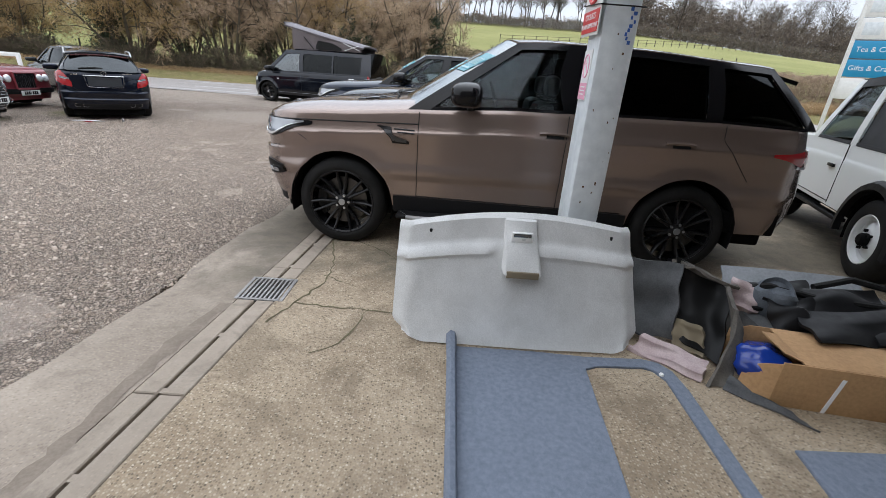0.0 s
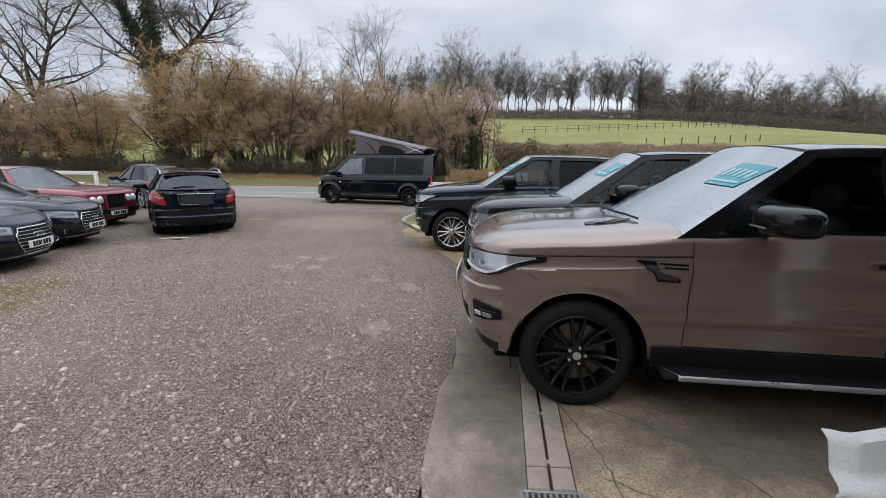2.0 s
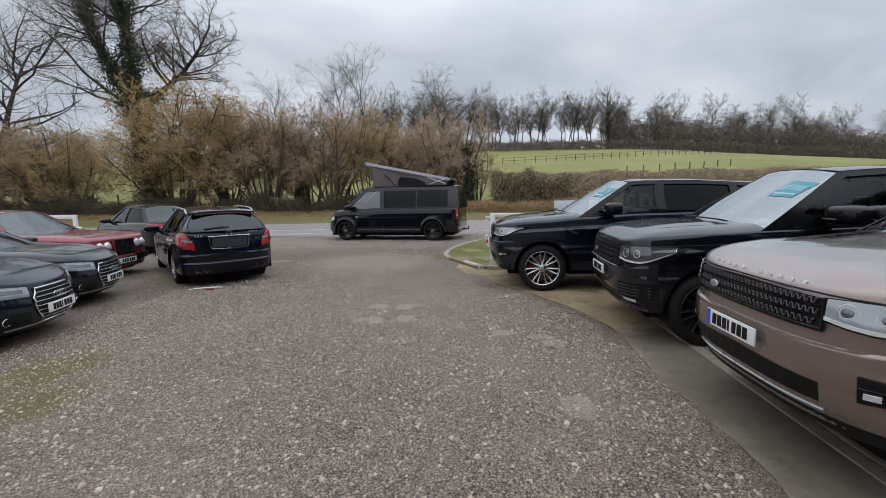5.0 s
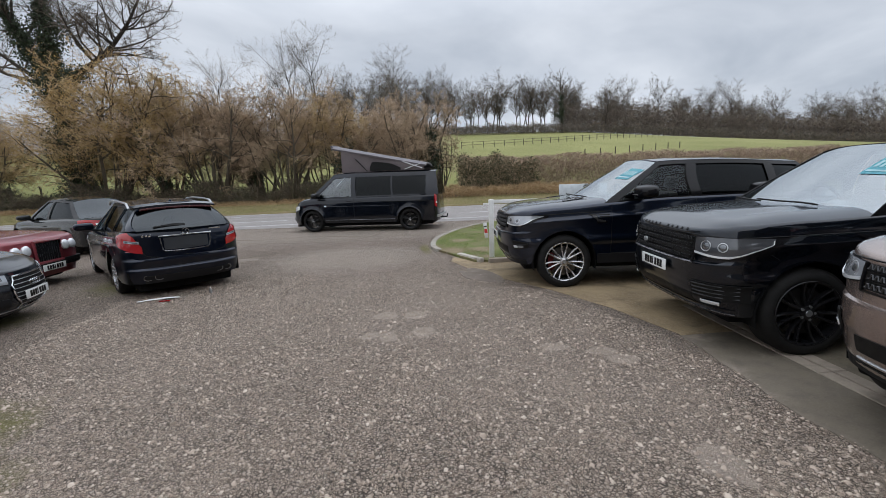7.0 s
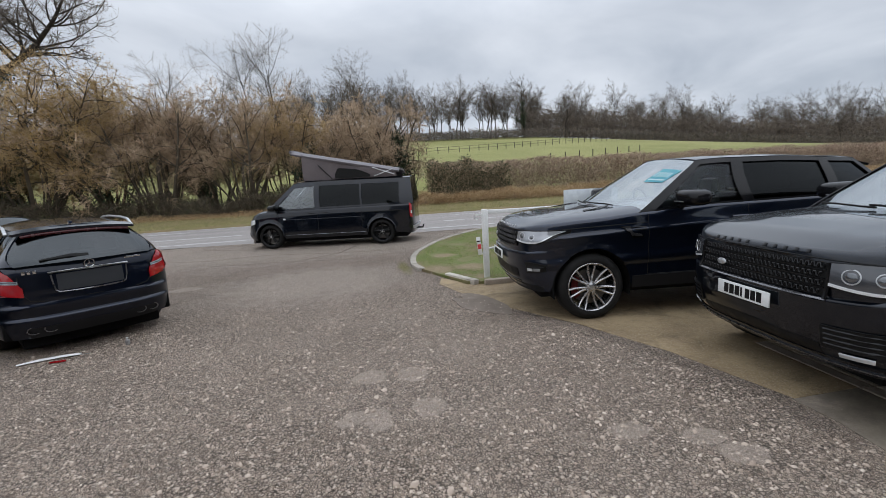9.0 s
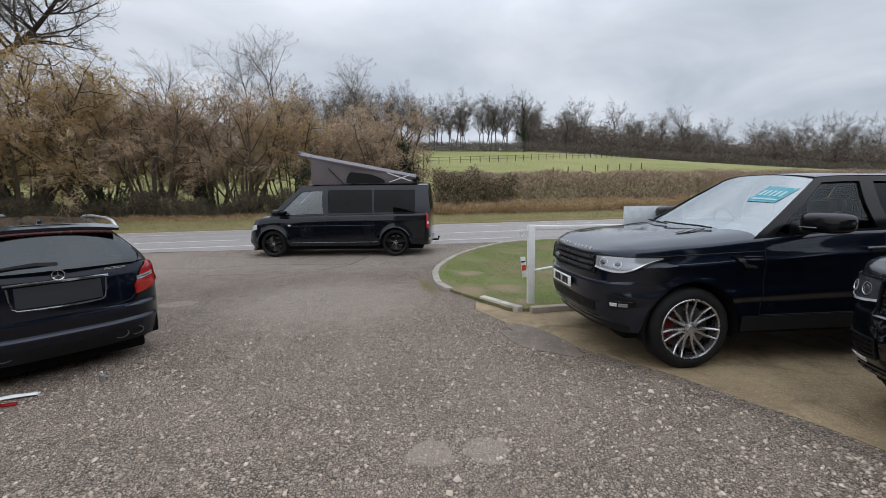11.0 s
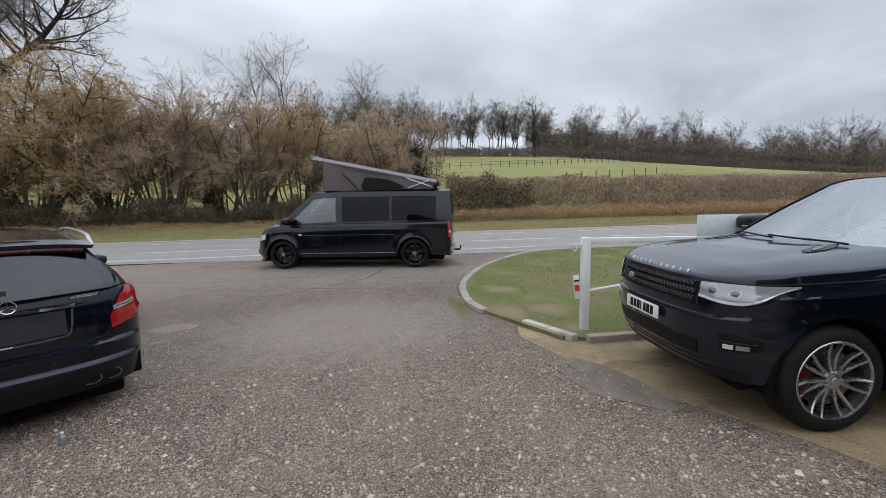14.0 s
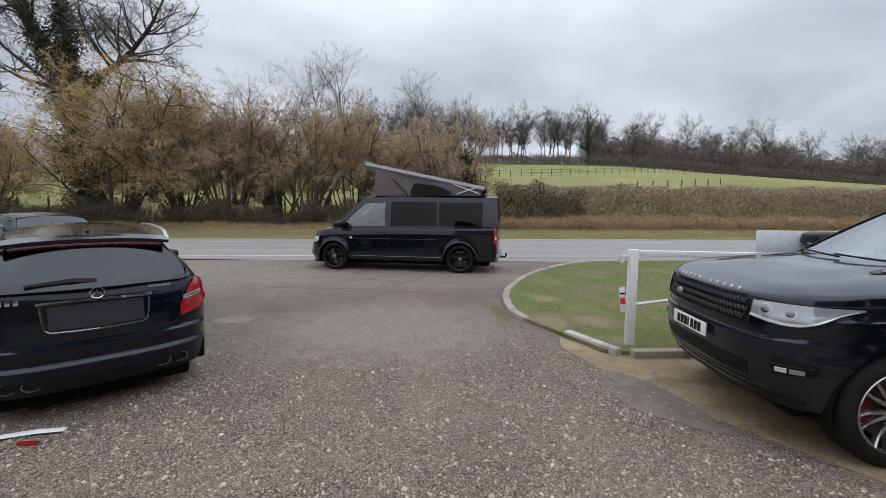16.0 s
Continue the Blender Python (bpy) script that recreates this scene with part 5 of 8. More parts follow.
e, s = estate, esh
skin_part(e, s, "tail_light", M["red_lens"], s.ps(-1.96), s.pr(0.60), [0.87, 0.80, 0.76, 0.725, 0.705], [0.985, 1.015, 1.02, 0.955, 0.80], 0.008, "red tail light with a pale band", n=20)
lp = lambda t: lerp(s.ps(-1.96), s.pr(0.60), t)
skin_part(e, s, "lamp_band", M["lens_mid"], lp(0.42), lp(0.93), [0.88, 0.862, 0.85], [0.915, 0.90, 0.885], 0.014)
skin_part(e, s, "lamp_line", M["lens_dark"], lp(0.46), lp(0.90), [0.893, 0.878, 0.866], [0.899, 0.886, 0.874], 0.0165, k=2)
for t in (0.60, 0.66):
    skin_line(e, s, "lamp_rib", M["red_lens"], [(lp(u), lerp(0.76, 0.725, u) + (t - 0.60) * 0.6) for u in np.linspace(0.45, 0.95, 6)], 0.004, out=0.012)
span_part(e, s, "plate_recess", M["grey_black"], False, 0.35, [0.705, 0.715], 0.925, 0.004)
span_part(e, s, "recess_panel", M["recess_grey"], False, 0.31, [0.725, 0.735], 0.915, 0.009)
skin_line(e, s, "recess_lip", M["grey_alloy"], [(s.pr(0.355), 0.915), (s.pr(0.345), 0.80), (s.pr(0.33), 0.735), (s.pr(0.30), 0.714), (s.pr(0.15), 0.706), (s.pr(0.0), 0.704)], 0.008, out=0.006)
span_part(e, s, "chrome_strip", M["chrome"], False, 0.375, 0.930, 0.952, 0.016)
q = s.at(s.pr(0), z=0.99, out=0.016)
round_badge(e, q.x - 0.008, 0.995, 0.046, M["chrome"])
letter_bars(e, s, 0.56, 3, 0.965, 0.034, 0.028, 0.016, M["chrome"])
letter_bars(e, s, -0.36, 5, 1.0, 0.02, 0.032, 0.004, M["chrome"])
skin_line(e, s, "tailgate_seam", M["bar_black"], [(s.pr(0.0), 0.632), (s.pr(0.45), 0.637), (s.pr(0.56), 0.66), (s.pr(0.60), 0.71), (s.pr(0.64), 0.90), (s.pr(0.64), 1.02)], 0.005)
span_part(e, s, "diffuser", M["black_plastic"], False, 0.62, 0.24, 0.36, 0.004)
for y in (0.42, 0.56, -0.42, -0.56):
    q = s.at(s.pr(abs(y)), z=0.36)
    tail_pipe(e, q.x + 0.02, y, 0.33)
sp = [[(-1.80 - 0.15 * i / 4 - 0.10 * (1 - (y / 0.6) ** 2), y, 1.418 - 0.008 * i - 0.045 * (abs(y) / 0.6) ** 2.5) for y in np.linspace(-0.57, 0.57, 15)] for i in range(5)]
grid_part("roof_spoiler", sp, M["grey_black"], e, thick=0.028, flip=True)
part("brake_light", tube_bm([(-1.945 - 0.10 * (1 - (y / 0.6) ** 2), y, 1.366 - 0.045 * (abs(y) / 0.6) ** 2.5) for y in np.linspace(-0.50, 0.50, 13)], 0.02, 8), M["dark_red_lens"], e)
part("rear_wiper", tube_bm([(-2.315, 0.0, 1.085), (-2.315, 0.15, 1.10), (-2.30, 0.42, 1.085)], [0.034, 0.03, 0.014], 6), M["bar_black"], e)
for sd in (1, -1):
    part("roof_rail", tube_bm([(-1.78, 0.60 * sd, 1.36), (-1.62, 0.60 * sd, 1.44), (-1.3, 0.61 * sd, 1.462), (-0.6, 0.62 * sd, 1.475), (-0.25, 0.61 * sd, 1.46), (-0.1, 0.60 * sd, 1.41)], 0.017, 8), M["satin"], e, "satin silver roof rail")
mirror_parts(e, s, 0.52, 0.93, M["grey_black"], 0.95)
part("aerial", box_bm(-1.66, -0.02, 1.42, -1.54, 0.02, 1.475, 0.012), M["grey_black"], e)
for x in (0.68, -0.42, -1.2):
    skin_line(e, s, "door_seam", M["bar_black"], [(s.ps(x), z) for z in (0.30, 0.6, 0.9)], 0.0035)
for x in (-0.25, -1.05):
    skin_line(e, s, "door_handle", M["chrome"], [(s.ps(x), 0.80), (s.ps(x - 0.18), 0.805)], 0.012, out=0.018)
skin_part(e, s, "headlight", M["lens"], s.pf(0.45), s.ps(1.6), [0.56, 0.60, 0.68], [0.68, 0.72, 0.76], 0.006)

# ---- black saloon beside it ----
e, s = saloon, ssh
skin_part(e, s, "tail_light", M["red_lens"], s.ps(-1.95), s.pr(0.45), [0.86, 0.80, 0.79, 0.80], [0.93, 0.935, 0.93, 0.90], 0.008, "red tail light")
skin_part(e, s, "lamp_band", M["lens"], lerp(s.ps(-1.95), s.pr(0.45), 0.75), s.pr(0.40), [0.80, 0.80], [0.84, 0.84], 0.012)
span_part(e, s, "chrome_strip", M["chrome"], False, 0.5, 0.88, 0.90, 0.012)
plate_parts(e, s.at(s.pr(0), z=0.68, out=0.01).x, 0.68, False, M["plate_yellow"])
mirror_parts(e, s, 0.5, 0.93, M["green_black"], 0.95)
for x in (0.68, -0.42):
    skin_line(e, s, "door_seam", M["bar_black"], [(s.ps(x), z) for z in (0.30, 0.6, 0.9)], 0.0035)
skin_line(e, s, "window_chrome", M["chrome"], [(s.ps(x), s.ztop(x) - 0.004) for x in np.linspace(0.7, -1.7, 12)], 0.006, out=-0.03)


# ---- saloon and coupe fronts with framed grilles ----
def framed_front(car, sh, paint_mat, plate_blue=False):
    bm = bmesh.new()
    zs = [0.655 - 0.41 * t for t in np.linspace(0, 1, 9)]
    wid = lambda z: lerp(0.26, 0.36, smooth((z - 0.24) / 0.2)) if z < 0.56 else 0.33
    grille = [[tuple(sh.at(sh.pf(abs(y) * wid(z)), z=z, out=0.004)) for y in np.linspace(0, 1, 8)] for z in zs]
    rows = [[(p[0], -p[1], p[2]) for p in reversed(r)] + r[1:] for r in grille]
    grid_part("grille", rows, M["black_plastic"], car, thick=0.01, flip=True)
    loop = [r[0] for r in rows] + rows[-1][1:] + [r[-1] for r in reversed(rows)][1:] + list(reversed(rows[0]))[1:]
    part("grille_frame", tube_bm([(p[0] + 0.008, p[1], p[2]) for p in loop], 0.012, 6), M["chrome"], car, "chrome grille frame")
    for i in range(1, 8):
        r = rows[i]
        part("grille_bar", tube_bm([(p[0] + 0.006, p[1], p[2]) for p in r], 0.004, 5), M["satin"], car)
    q = sh.at(0, z=0.52, out=0.02)
    bm = bmesh.new()
    for k in range(4):
        tube_bm([(q.x + 0.006, -0.075 + 0.05 * k + 0.036 * math.cos(a), 0.535 + 0.036 * math.sin(a)) for a in np.linspace(0, 2 * math.pi, 19)], 0.005, 5, bm)
    part("badge", bm, M["chrome"], car, "plain chrome ring badge")
    plate_parts(car, sh.at(0, z=0.40, out=0.025).x, 0.40, True, M["plate_white"], blue=plate_blue)
    skin_part(car, sh, "headlight", M["lens_mid"], sh.pf(0.40), sh.ps(1.66), [0.575, 0.59, 0.62, 0.675], [0.685, 0.715, 0.735, 0.745], 0.006, "clear headlight")
    skin_part(car, sh, "lamp_glass", M["lens_dark"], sh.pf(0.46), sh.ps(1.82), [0.625, 0.645, 0.675], [0.665, 0.69, 0.705], 0.012)
    skin_part(car, sh, "lower_intake", M["black_plastic"], sh.pf(0.42), sh.pf(0.74), [0.27, 0.28], [0.40, 0.42], 0.004)
    for sd in (1, -1):
        q = sh.at(sh.pf(0.62), z=0.345, out=0.01)
        bm = bmesh.new()
        tube_bm([(q.x + 0.012, q.y * sd + 0.07 * math.cos(a), 0.345 + 0.04 * math.sin(a)) for a in np.linspace(0, 2 * math.pi, 21)], 0.007, 6, bm)
        part("fog_ring", bm, M["chrome"], car, "chrome fog lamp ring")
    span_part(car, sh, "lip_trim", M["satin"], True, 0.62, 0.225, 0.235, 0.01)
    mirror_parts(car, sh, 0.52, 0.9, paint_mat, 0.9)
    skin_line(car, sh, "bonnet_seam", M["bar_black"], [(sh.ps(x), sh.ztop(x) - 0.03) for x in np.linspace(1.7, 0.75, 9)], 0.003)
    for x in (0.66, -0.5):
        skin_line(car, sh, "door_seam", M["bar_black"], [(sh.ps(x), z) for z in (0.30, 0.6, 0.88)], 0.0035)


framed_front(coupe, csh, M["black_paint"])
framed_front(hatch, hsh, M["blue_black"])
third = copy_thing(hatch, place(-10.15, 4.0, 14))
tagged(third, "dark saloon parked at the end of the row")

# ---- maroon luxury saloon ----
e, s = limo, lsh
span_part(e, s, "grille", M["black_plastic"], True, 0.27, 0.46, 0.81, 0.02)
for y in np.linspace(-0.25, 0.25, 11):
    q = s.at(s.pf(abs(y)), z=0.6, out=0.035)
    part("grille_bar", tube_bm([(q.x, y, 0.46), (q.x - 0.01, y, 0.81)], 0.004, 5), M["grey_alloy"], e)
bm = bmesh.new()
q = s.at(0, z=0.6, out=0.04)
tube_bm([(q.x, -0.29, 0.45), (q.x - 0.02, -0.29, 0.82), (q.x - 0.02, 0.29, 0.82), (q.x, 0.29, 0.45), (q.x, -0.29, 0.45)], 0.03, 8, bm)
part("grille_frame", bm, M["maroon"], e, "maroon grille frame")
for sd in (1, -1):
    for y in (0.44, 0.63):
        q = s.at(s.pf(y), z=0.70, out=0.015)
        bm = lathe_bm([(0.088, -0.03), (0.09, 0.01), (0.082, 0.02), (0.05, 0.034), (0.0, 0.04)], 26, "z")
        ob = part("headlight", bm, M["lens"], e, "round chrome-ringed headlight")
        ob.matrix_basis = Matrix.Translation((q.x, q.y * sd, q.z)) @ Matrix.Rotation(radians(82), 4, "Y")
span_part(e, s, "bumper", M["black_plastic"], True, 0.84, 0.40, 0.46, 0.05, thick=0.04)
span_part(e, s, "bumper_rubber", M["black_plastic"], True, 0.86, 0.34, 0.40, 0.055, thick=0.04)
plate_parts(e, s.at(0, z=0.38, out=0.09).x, 0.36, True, M["plate_white"])
mirror_parts(e, s, 0.55, 0.92, M["chrome"], 0.85, lamp=False)
skin_line(e, s, "side_chrome", M["chrome"], [(s.ps(x), 0.52) for x in np.linspace(1.0, -1.0, 8)], 0.008)

# ---- camper van: pop-up roof, lamps, trim ----
e, s = van, vsh
M["mauve_canvas"] = mottled("mauve_grey_canvas", (0.105, 0.088, 0.092), (0.15, 0.128, 0.132), 3, 0.9, 160, 0.3)
M["grey_lid"] = plain("mauve_grey_lid", (0.15, 0.138, 0.15), 0.55)
lid_z = lambda x: lerp(2.14, 2.84, (x + 2.45) / 3.4)
rows = []
for i in range(13):
    x = lerp(-2.28, 0.98, i / 12)
    w = 0.70 * (1 - 0.12 * smooth((x - 0.5) / 0.5))
    rows.append([(x, y * w, lid_z(x) + 0.06 * (1 - abs(y) ** 3) - (0.035 if abs(y) > 0.98 else 0)) for y in np.linspace(-1, 1, 13)])
grid_part("roof_lid", rows, M["grey_lid"], e, "dark pop-up roof lid", thick=0.055, flip=True)
part("lid_lip", tube_bm([(0.98, y * 0.6, lid_z(0.98) + 0.05 - 0.03 * y * y) for y in np.linspace(-1, 1, 9)], 0.04, 8), M["grey_lid"], e)
for sd in (1, -1):
    rows = []
    for i in range(15):
        x = lerp(-2.2, 0.62, i / 14)
        top = lid_z(x) - 0.02
        rows.append([(x, sd * (0.66 + 0.03 * math.sin(math.pi * v) * math.sin(3 * x)), lerp(1.985, top, v)) for v in np.linspace(0, 1, 7)])
    grid_part("canvas_side", rows, M["mauve_canvas"], e, "mauve-grey canvas", thick=0.006)
    win = []
    for i in range(13):
        t = i / 12
        x = lerp(-1.42, -0.36, t)
        h = 0.30 * math.sin(math.pi * min(0.5, t * 0.9 + 0.12)) * (1.0 if t < 0.86 else math.sqrt(max(0.0, 1 - ((t - 0.86) / 0.15) ** 2)))
        h = min(h * (0.62 + 0.45 * t), lid_z(x) - 2.10)
        win.append([(x, sd * 0.703, 2.01), (x, sd * 0.703, 2.01 + max(h, 0.01))])
    grid_part("mesh_window", win, M["bar_black"], e, "black mesh window")
    part("strut", tube_bm([(-1.55, sd * 0.71, 2.02), (-2.1, sd * 0.71, lid_z(-2.1) - 0.01)], 0.014, 6), M["satin"], e)
    part("strut", tube_bm([(-1.5, sd * 0.71, lid_z(-1.5) - 0.06), (-2.15, sd * 0.71, 2.04)], 0.014, 6), M["satin"], e)
    part("tension_strap", tube_bm([(-0.28, sd * 0.715, 2.0), (0.12, sd * 0.715, 2.42)], 0.016, 6), M["bar_black"], e)
rows = [[(0.62 + 0.02 * math.sin(3 * y), y * 0.66, lerp(1.985, lid_z(0.62), v)) for y in np.linspace(-1, 1, 9)] for v in np.linspace(0, 1, 6)]
grid_part("canvas_front", rows, M["mauve_canvas"], e, thick=0.006)
skin_part(e, s, "tail_light", M["red_lens"], s.ps(-2.55), s.pr(0.86), [0.78, 0.76], [1.18, 1.18], 0.008, "tall red tail light")
skin_part(e, s, "lamp_band", M["lens"], s.ps(-2.58), s.pr(0.87), [0.88, 0.88], [0.95, 0.95], 0.012, n=5, k=2)
skin_part(e, s, "headlight", M["lens"], s.pf(0.60), s.ps(2.14), [0.70, 0.72, 0.78], [0.84, 0.87, 0.90], 0.006, "clear headlight")
span_part(e, s, "grille", M["gloss_black"], True, 0.55, 0.72, 0.83, 0.006)
span_part(e, s, "bumper_intake", M["black_plastic"], True, 0.72, 0.30, 0.50, 0.006)
span_part(e, s, "splitter", M["gloss_black"], True, 0.88, 0.19, 0.215, 0.05, thick=0.03)
span_part(e, s, "rear_bumper", M["satin"], False, 0.86, 0.42, 0.50, 0.05, thick=0.04)
part("tow_bar", tube_bm([(-2.6, 0, 0.36), (-2.84, 0, 0.36), (-2.86, 0, 0.46)], [0.03, 0.025, 0.03], 8), M["bar_black"], e)
for z, mat, r in ((0.40, "grey_alloy", 0.005), (0.86, "black_paint", 0.006)):
    skin_line(e, s, "side_line", M[mat], [(s.ps(x), z) for x in np.linspace(1.22, -1.22, 12)], r, out=0.002)
for x in (1.42, 0.20, -1.13):
    skin_line(e, s, "door_seam", M["bar_black"], [(s.ps(x), z) for z in np.linspace(0.38, 1.13, 6)], 0.005)
for x in (0.46, 0.06):
    skin_line(e, s, "door_handle", M["gloss_black"], [(s.ps(x), 1.03), (s.ps(x - 0.16), 1.03)], 0.016, out=0.02)
part("slide_rail", tube_bm([(-0.95, 0.955, 0.985), (-2.35, 0.945, 0.985)], 0.012, 6), M["bar_black"], e)
skin_part(e, s, "repeater", M["lens"], s.ps(1.25), s.ps(1.17), [0.86] * 2, [0.90] * 2, 0.01, n=3, k=2)
mirror_parts(e, s, 1.42, 1.14, M["gloss_black"], 1.25, lamp=False)
for ax in (1.7, -1.7):
    for sd in (1, -1):
        part("arch_lip", tube_bm([(ax + 0.43 * math.cos(a), sd * (0.958), 0.37 + 0.43 * math.sin(a)) for a in np.linspace(0.05, math.pi - 0.05, 17)], 0.022, 6), M["black_paint"], e)
plate_parts(e, s.at(0, z=0.58, out=0.02).x, 0.58, True, M["plate_white"])

# ---- white utility off-roader with a canvas back ----
M["canvas"] = mottled("black_canvas_hood", (0.018, 0.019, 0.021), (0.04, 0.041, 0.045), 6, 0.75, 120, 0.3)
UTILITY = dict(wb=2.36, fo=0.62, ro=0.82, W=0.87, hub=0.375, tyre=0.375, rim=0.225, tw=0.24, arch=0.45, sill=0.48, zf=0.42, zr=0.46,
               top=[(-2.0, 1.12), (0.4, 1.12), (1.8, 1.06)], side=[(-0.3, 0.02), (0.0, 0.0), (0.72, 0.0), (0.78, 0.012), (1.0, 0.02)], front=[(0, 0.0), (1, 0.02)], rear=[(0, 0), (1, 0.02)],
               nose=0.12, tail=0.08, nn=5, tn=6, taper=0.0, crown=0.02, flare=0.0, wheel_in=0.0, sculpt=0.0,
               gh=dict(ws0=0.70, ws1=0.45, rg0=-1.96, rg1=-1.93, tumble=0.11, bulge=0.03, rbulge=0.02, crown=0.05, roof=[(-2, 1.71), (-0.4, 1.77), (0.5, 1.74)], rail=0.88,
                       pillars=[(0.0, 0.05), ("x", -0.24, -0.36), (0.96, 1.0)], body_pillars=(0, 1), seats=(-0.05,)))
utility, ush = road_car("utility_off_roader", place(5.02, 4.53, 70), "white boxy utility off-roader with a black canvas hood", UTILITY,
                        dict(body=M["white_paint"], wheel="steel", rim=M["white_paint"], win=[M["glass"], M["canvas"]], roof=M["canvas"], rear=M["canvas"], pillar=M["canvas"]), "range of parked off-roaders")
for ax in (1.18, -1.18):
    for sd in (1, -1):
        rows = [[(ax + r * math.cos(a), sd * (0.87 + d), 0.375 + r * math.sin(a)) for r, d in ((0.44, 0.0), (0.445, 0.06), (0.50, 0.055), (0.53, 0.0))] for a in np.linspace(-0.1, math.pi + 0.1, 19)]
        grid_part("wheel_arch", rows, M["black_plastic"], utility, "black rubber wheel arch")
for sd in (1, -1):
    part("door_handle", box_bm(-0.16, sd * 0.87, 0.86, -0.02, sd * 0.895, 0.89, 0.004), M["bar_black"], utility)
    part("door_seam", tube_bm([(-0.28, sd * 0.872, 0.50), (-0.28, sd * 0.868, 1.11)], 0.005, 5), M["bar_black"], utility)
    part("door_seam", tube_bm([(-0.28, sd * 0.872, 0.52), (0.62, sd * 0.872, 0.52)], 0.005, 5), M["bar_black"], utility)
    part("side_step", box_bm(-0.6, sd * 0.78, 0.38, 0.6, sd * 0.88, 0.42, 0.01), M["bar_black"], utility)


# ---- apron, drain, kerbs, road markings ----
chan_x = lambda y: -1.335 + 0.078 * (y - 1.1)
tar_x = lambda y: -1.95 + 0.066 * max(0.0, y - 1.5)

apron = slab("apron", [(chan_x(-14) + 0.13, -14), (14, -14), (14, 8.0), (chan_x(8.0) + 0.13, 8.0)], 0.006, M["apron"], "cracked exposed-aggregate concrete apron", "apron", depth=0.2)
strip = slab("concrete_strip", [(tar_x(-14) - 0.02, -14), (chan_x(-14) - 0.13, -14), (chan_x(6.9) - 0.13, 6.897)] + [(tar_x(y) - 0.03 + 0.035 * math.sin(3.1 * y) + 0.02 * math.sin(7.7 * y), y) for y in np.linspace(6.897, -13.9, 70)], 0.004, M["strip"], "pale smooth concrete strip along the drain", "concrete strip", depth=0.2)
bay = slab("parking_bay", [(-1.57, 6.9), (chan_x(6.9) - 0.13, 6.9), (chan_x(8.0) + 0.13, 8.0), (14, 8.0), (14, 10.9), (-2.0, 11.15), (-2.8, 11.25), (-3.22, 11.95), (-3.34, 11.5), (-3.08, 10.63), (-2.75, 9.85), (-2.2, 8.9), (-1.8, 7.9)], 0.004, M["brown_conc"], "brown stained concrete parking bay", "parking bay", depth=0.2)


slab("bay_fill", [(-2.2, 6.3), (-0.35, 6.3), (-0.35, 8.15), (-2.2, 8.15)], -0.003, M["brown_conc"], "", "", depth=0.15, parent=bay)


def ribbon(name, pts, width, mat, parent, z=0.008, seed=0, rough=(0.35, 1.2)):
    """A thin uneven band, for cracks and tar lines."""
    r = random.Random(seed)
    fine = []
    for a, b in zip(pts, pts[1:]):
        n = max(2, int(math.hypot(b[0] - a[0], b[1] - a[1]) / 0.05))
        fine += [(lerp(a[0], b[0], i / n) + r.uniform(-0.012, 0.012), lerp(a[1], b[1], i / n) + r.uniform(-0.012, 0.012)) for i in range(n)]
    fine.append(pts[-1])
    rows = []
    for i, (x, y) in enumerate(fine):
        a, b = fine[max(0, i - 1)], fine[min(len(fine) - 1, i + 1)]
        dx, dy = b[0] - a[0], b[1] - a[1]
        l = math.hypot(dx, dy) or 1
        w = width * r.uniform(*rough) / 2
        rows.append([(x - dy / l * w, y + dx / l * w, z), (x + dy / l * w, y - dx / l * w, z)])
    return grid_part(name, rows, mat, parent, flip=True)


M["crack"] = mottled("dirt_filled_crack", (0.08, 0.07, 0.038), (0.145, 0.125, 0.07), 9, 0.95, 90, 0.2, space="World")
M["silt"] = mottled("brown_silt", (0.17, 0.135, 0.105), (0.25, 0.205, 0.163), 6, 0.9, 70, 0.3, space="World")
M["tar"] = mottled("dark_tar_patch", (0.115, 0.09, 0.07), (0.215, 0.174, 0.14), 5, 0.9, 120, 0.4, space="World")
for k, line in enumerate([[(-1.0, 3.75), (-0.86, 3.2), (-0.84, 2.9), (-0.96, 2.54), (-1.05, 2.3)], [(-0.96, 2.56), (-0.7, 2.54), (-0.46, 2.53), (-0.1, 2.5), (0.3, 2.56)], [(-0.46, 2.53), (-0.5, 2.3), (-0.56, 2.12), (-0.7, 2.02)],
                          [(-0.82, 3.8), (-0.5, 3.55), (-0.3, 3.32), (-0.1, 3.0), (0.1, 2.55)], [(-0.4, 3.42), (0.2, 3.3), (0.9, 3.15), (2.5, 3.0)], [(-0.9, 3.0), (-0.6, 2.85)]]):
    ribbon("crack", line, 0.014 if k < 4 else 0.009, M["crack"], apron, 0.0085, k)
ribbon("dirt_line", [(chan_x(y) - 0.175 - 0.02 * math.sin(4 * y), y) for y in np.linspace(-0.6, 2.5, 14)], 0.09, M["silt"], strip, 0.0065, 11, (0.7, 1.1))


def blob(cx, cy, rx_, ry_, turn, seed, rough=0.18, n=40):
    r = random.Random(seed)
    ph = [(r.uniform(0, 6.3), r.uniform(0.4, 1.0) * rough / k) for k in range(1, 7)]
    out = []
    for i in range(n):
        a = 2 * math.pi * i / n
        q = 1 + sum(s * math.sin((k + 1) * a + p) for k, (p, s) in enumerate(ph))
        x, y = rx_ * q * math.cos(a), ry_ * q * math.sin(a)
        out.append((cx + x * math.cos(turn) - y * math.sin(turn), cy + x * math.sin(turn) + y * math.cos(turn)))
    return out


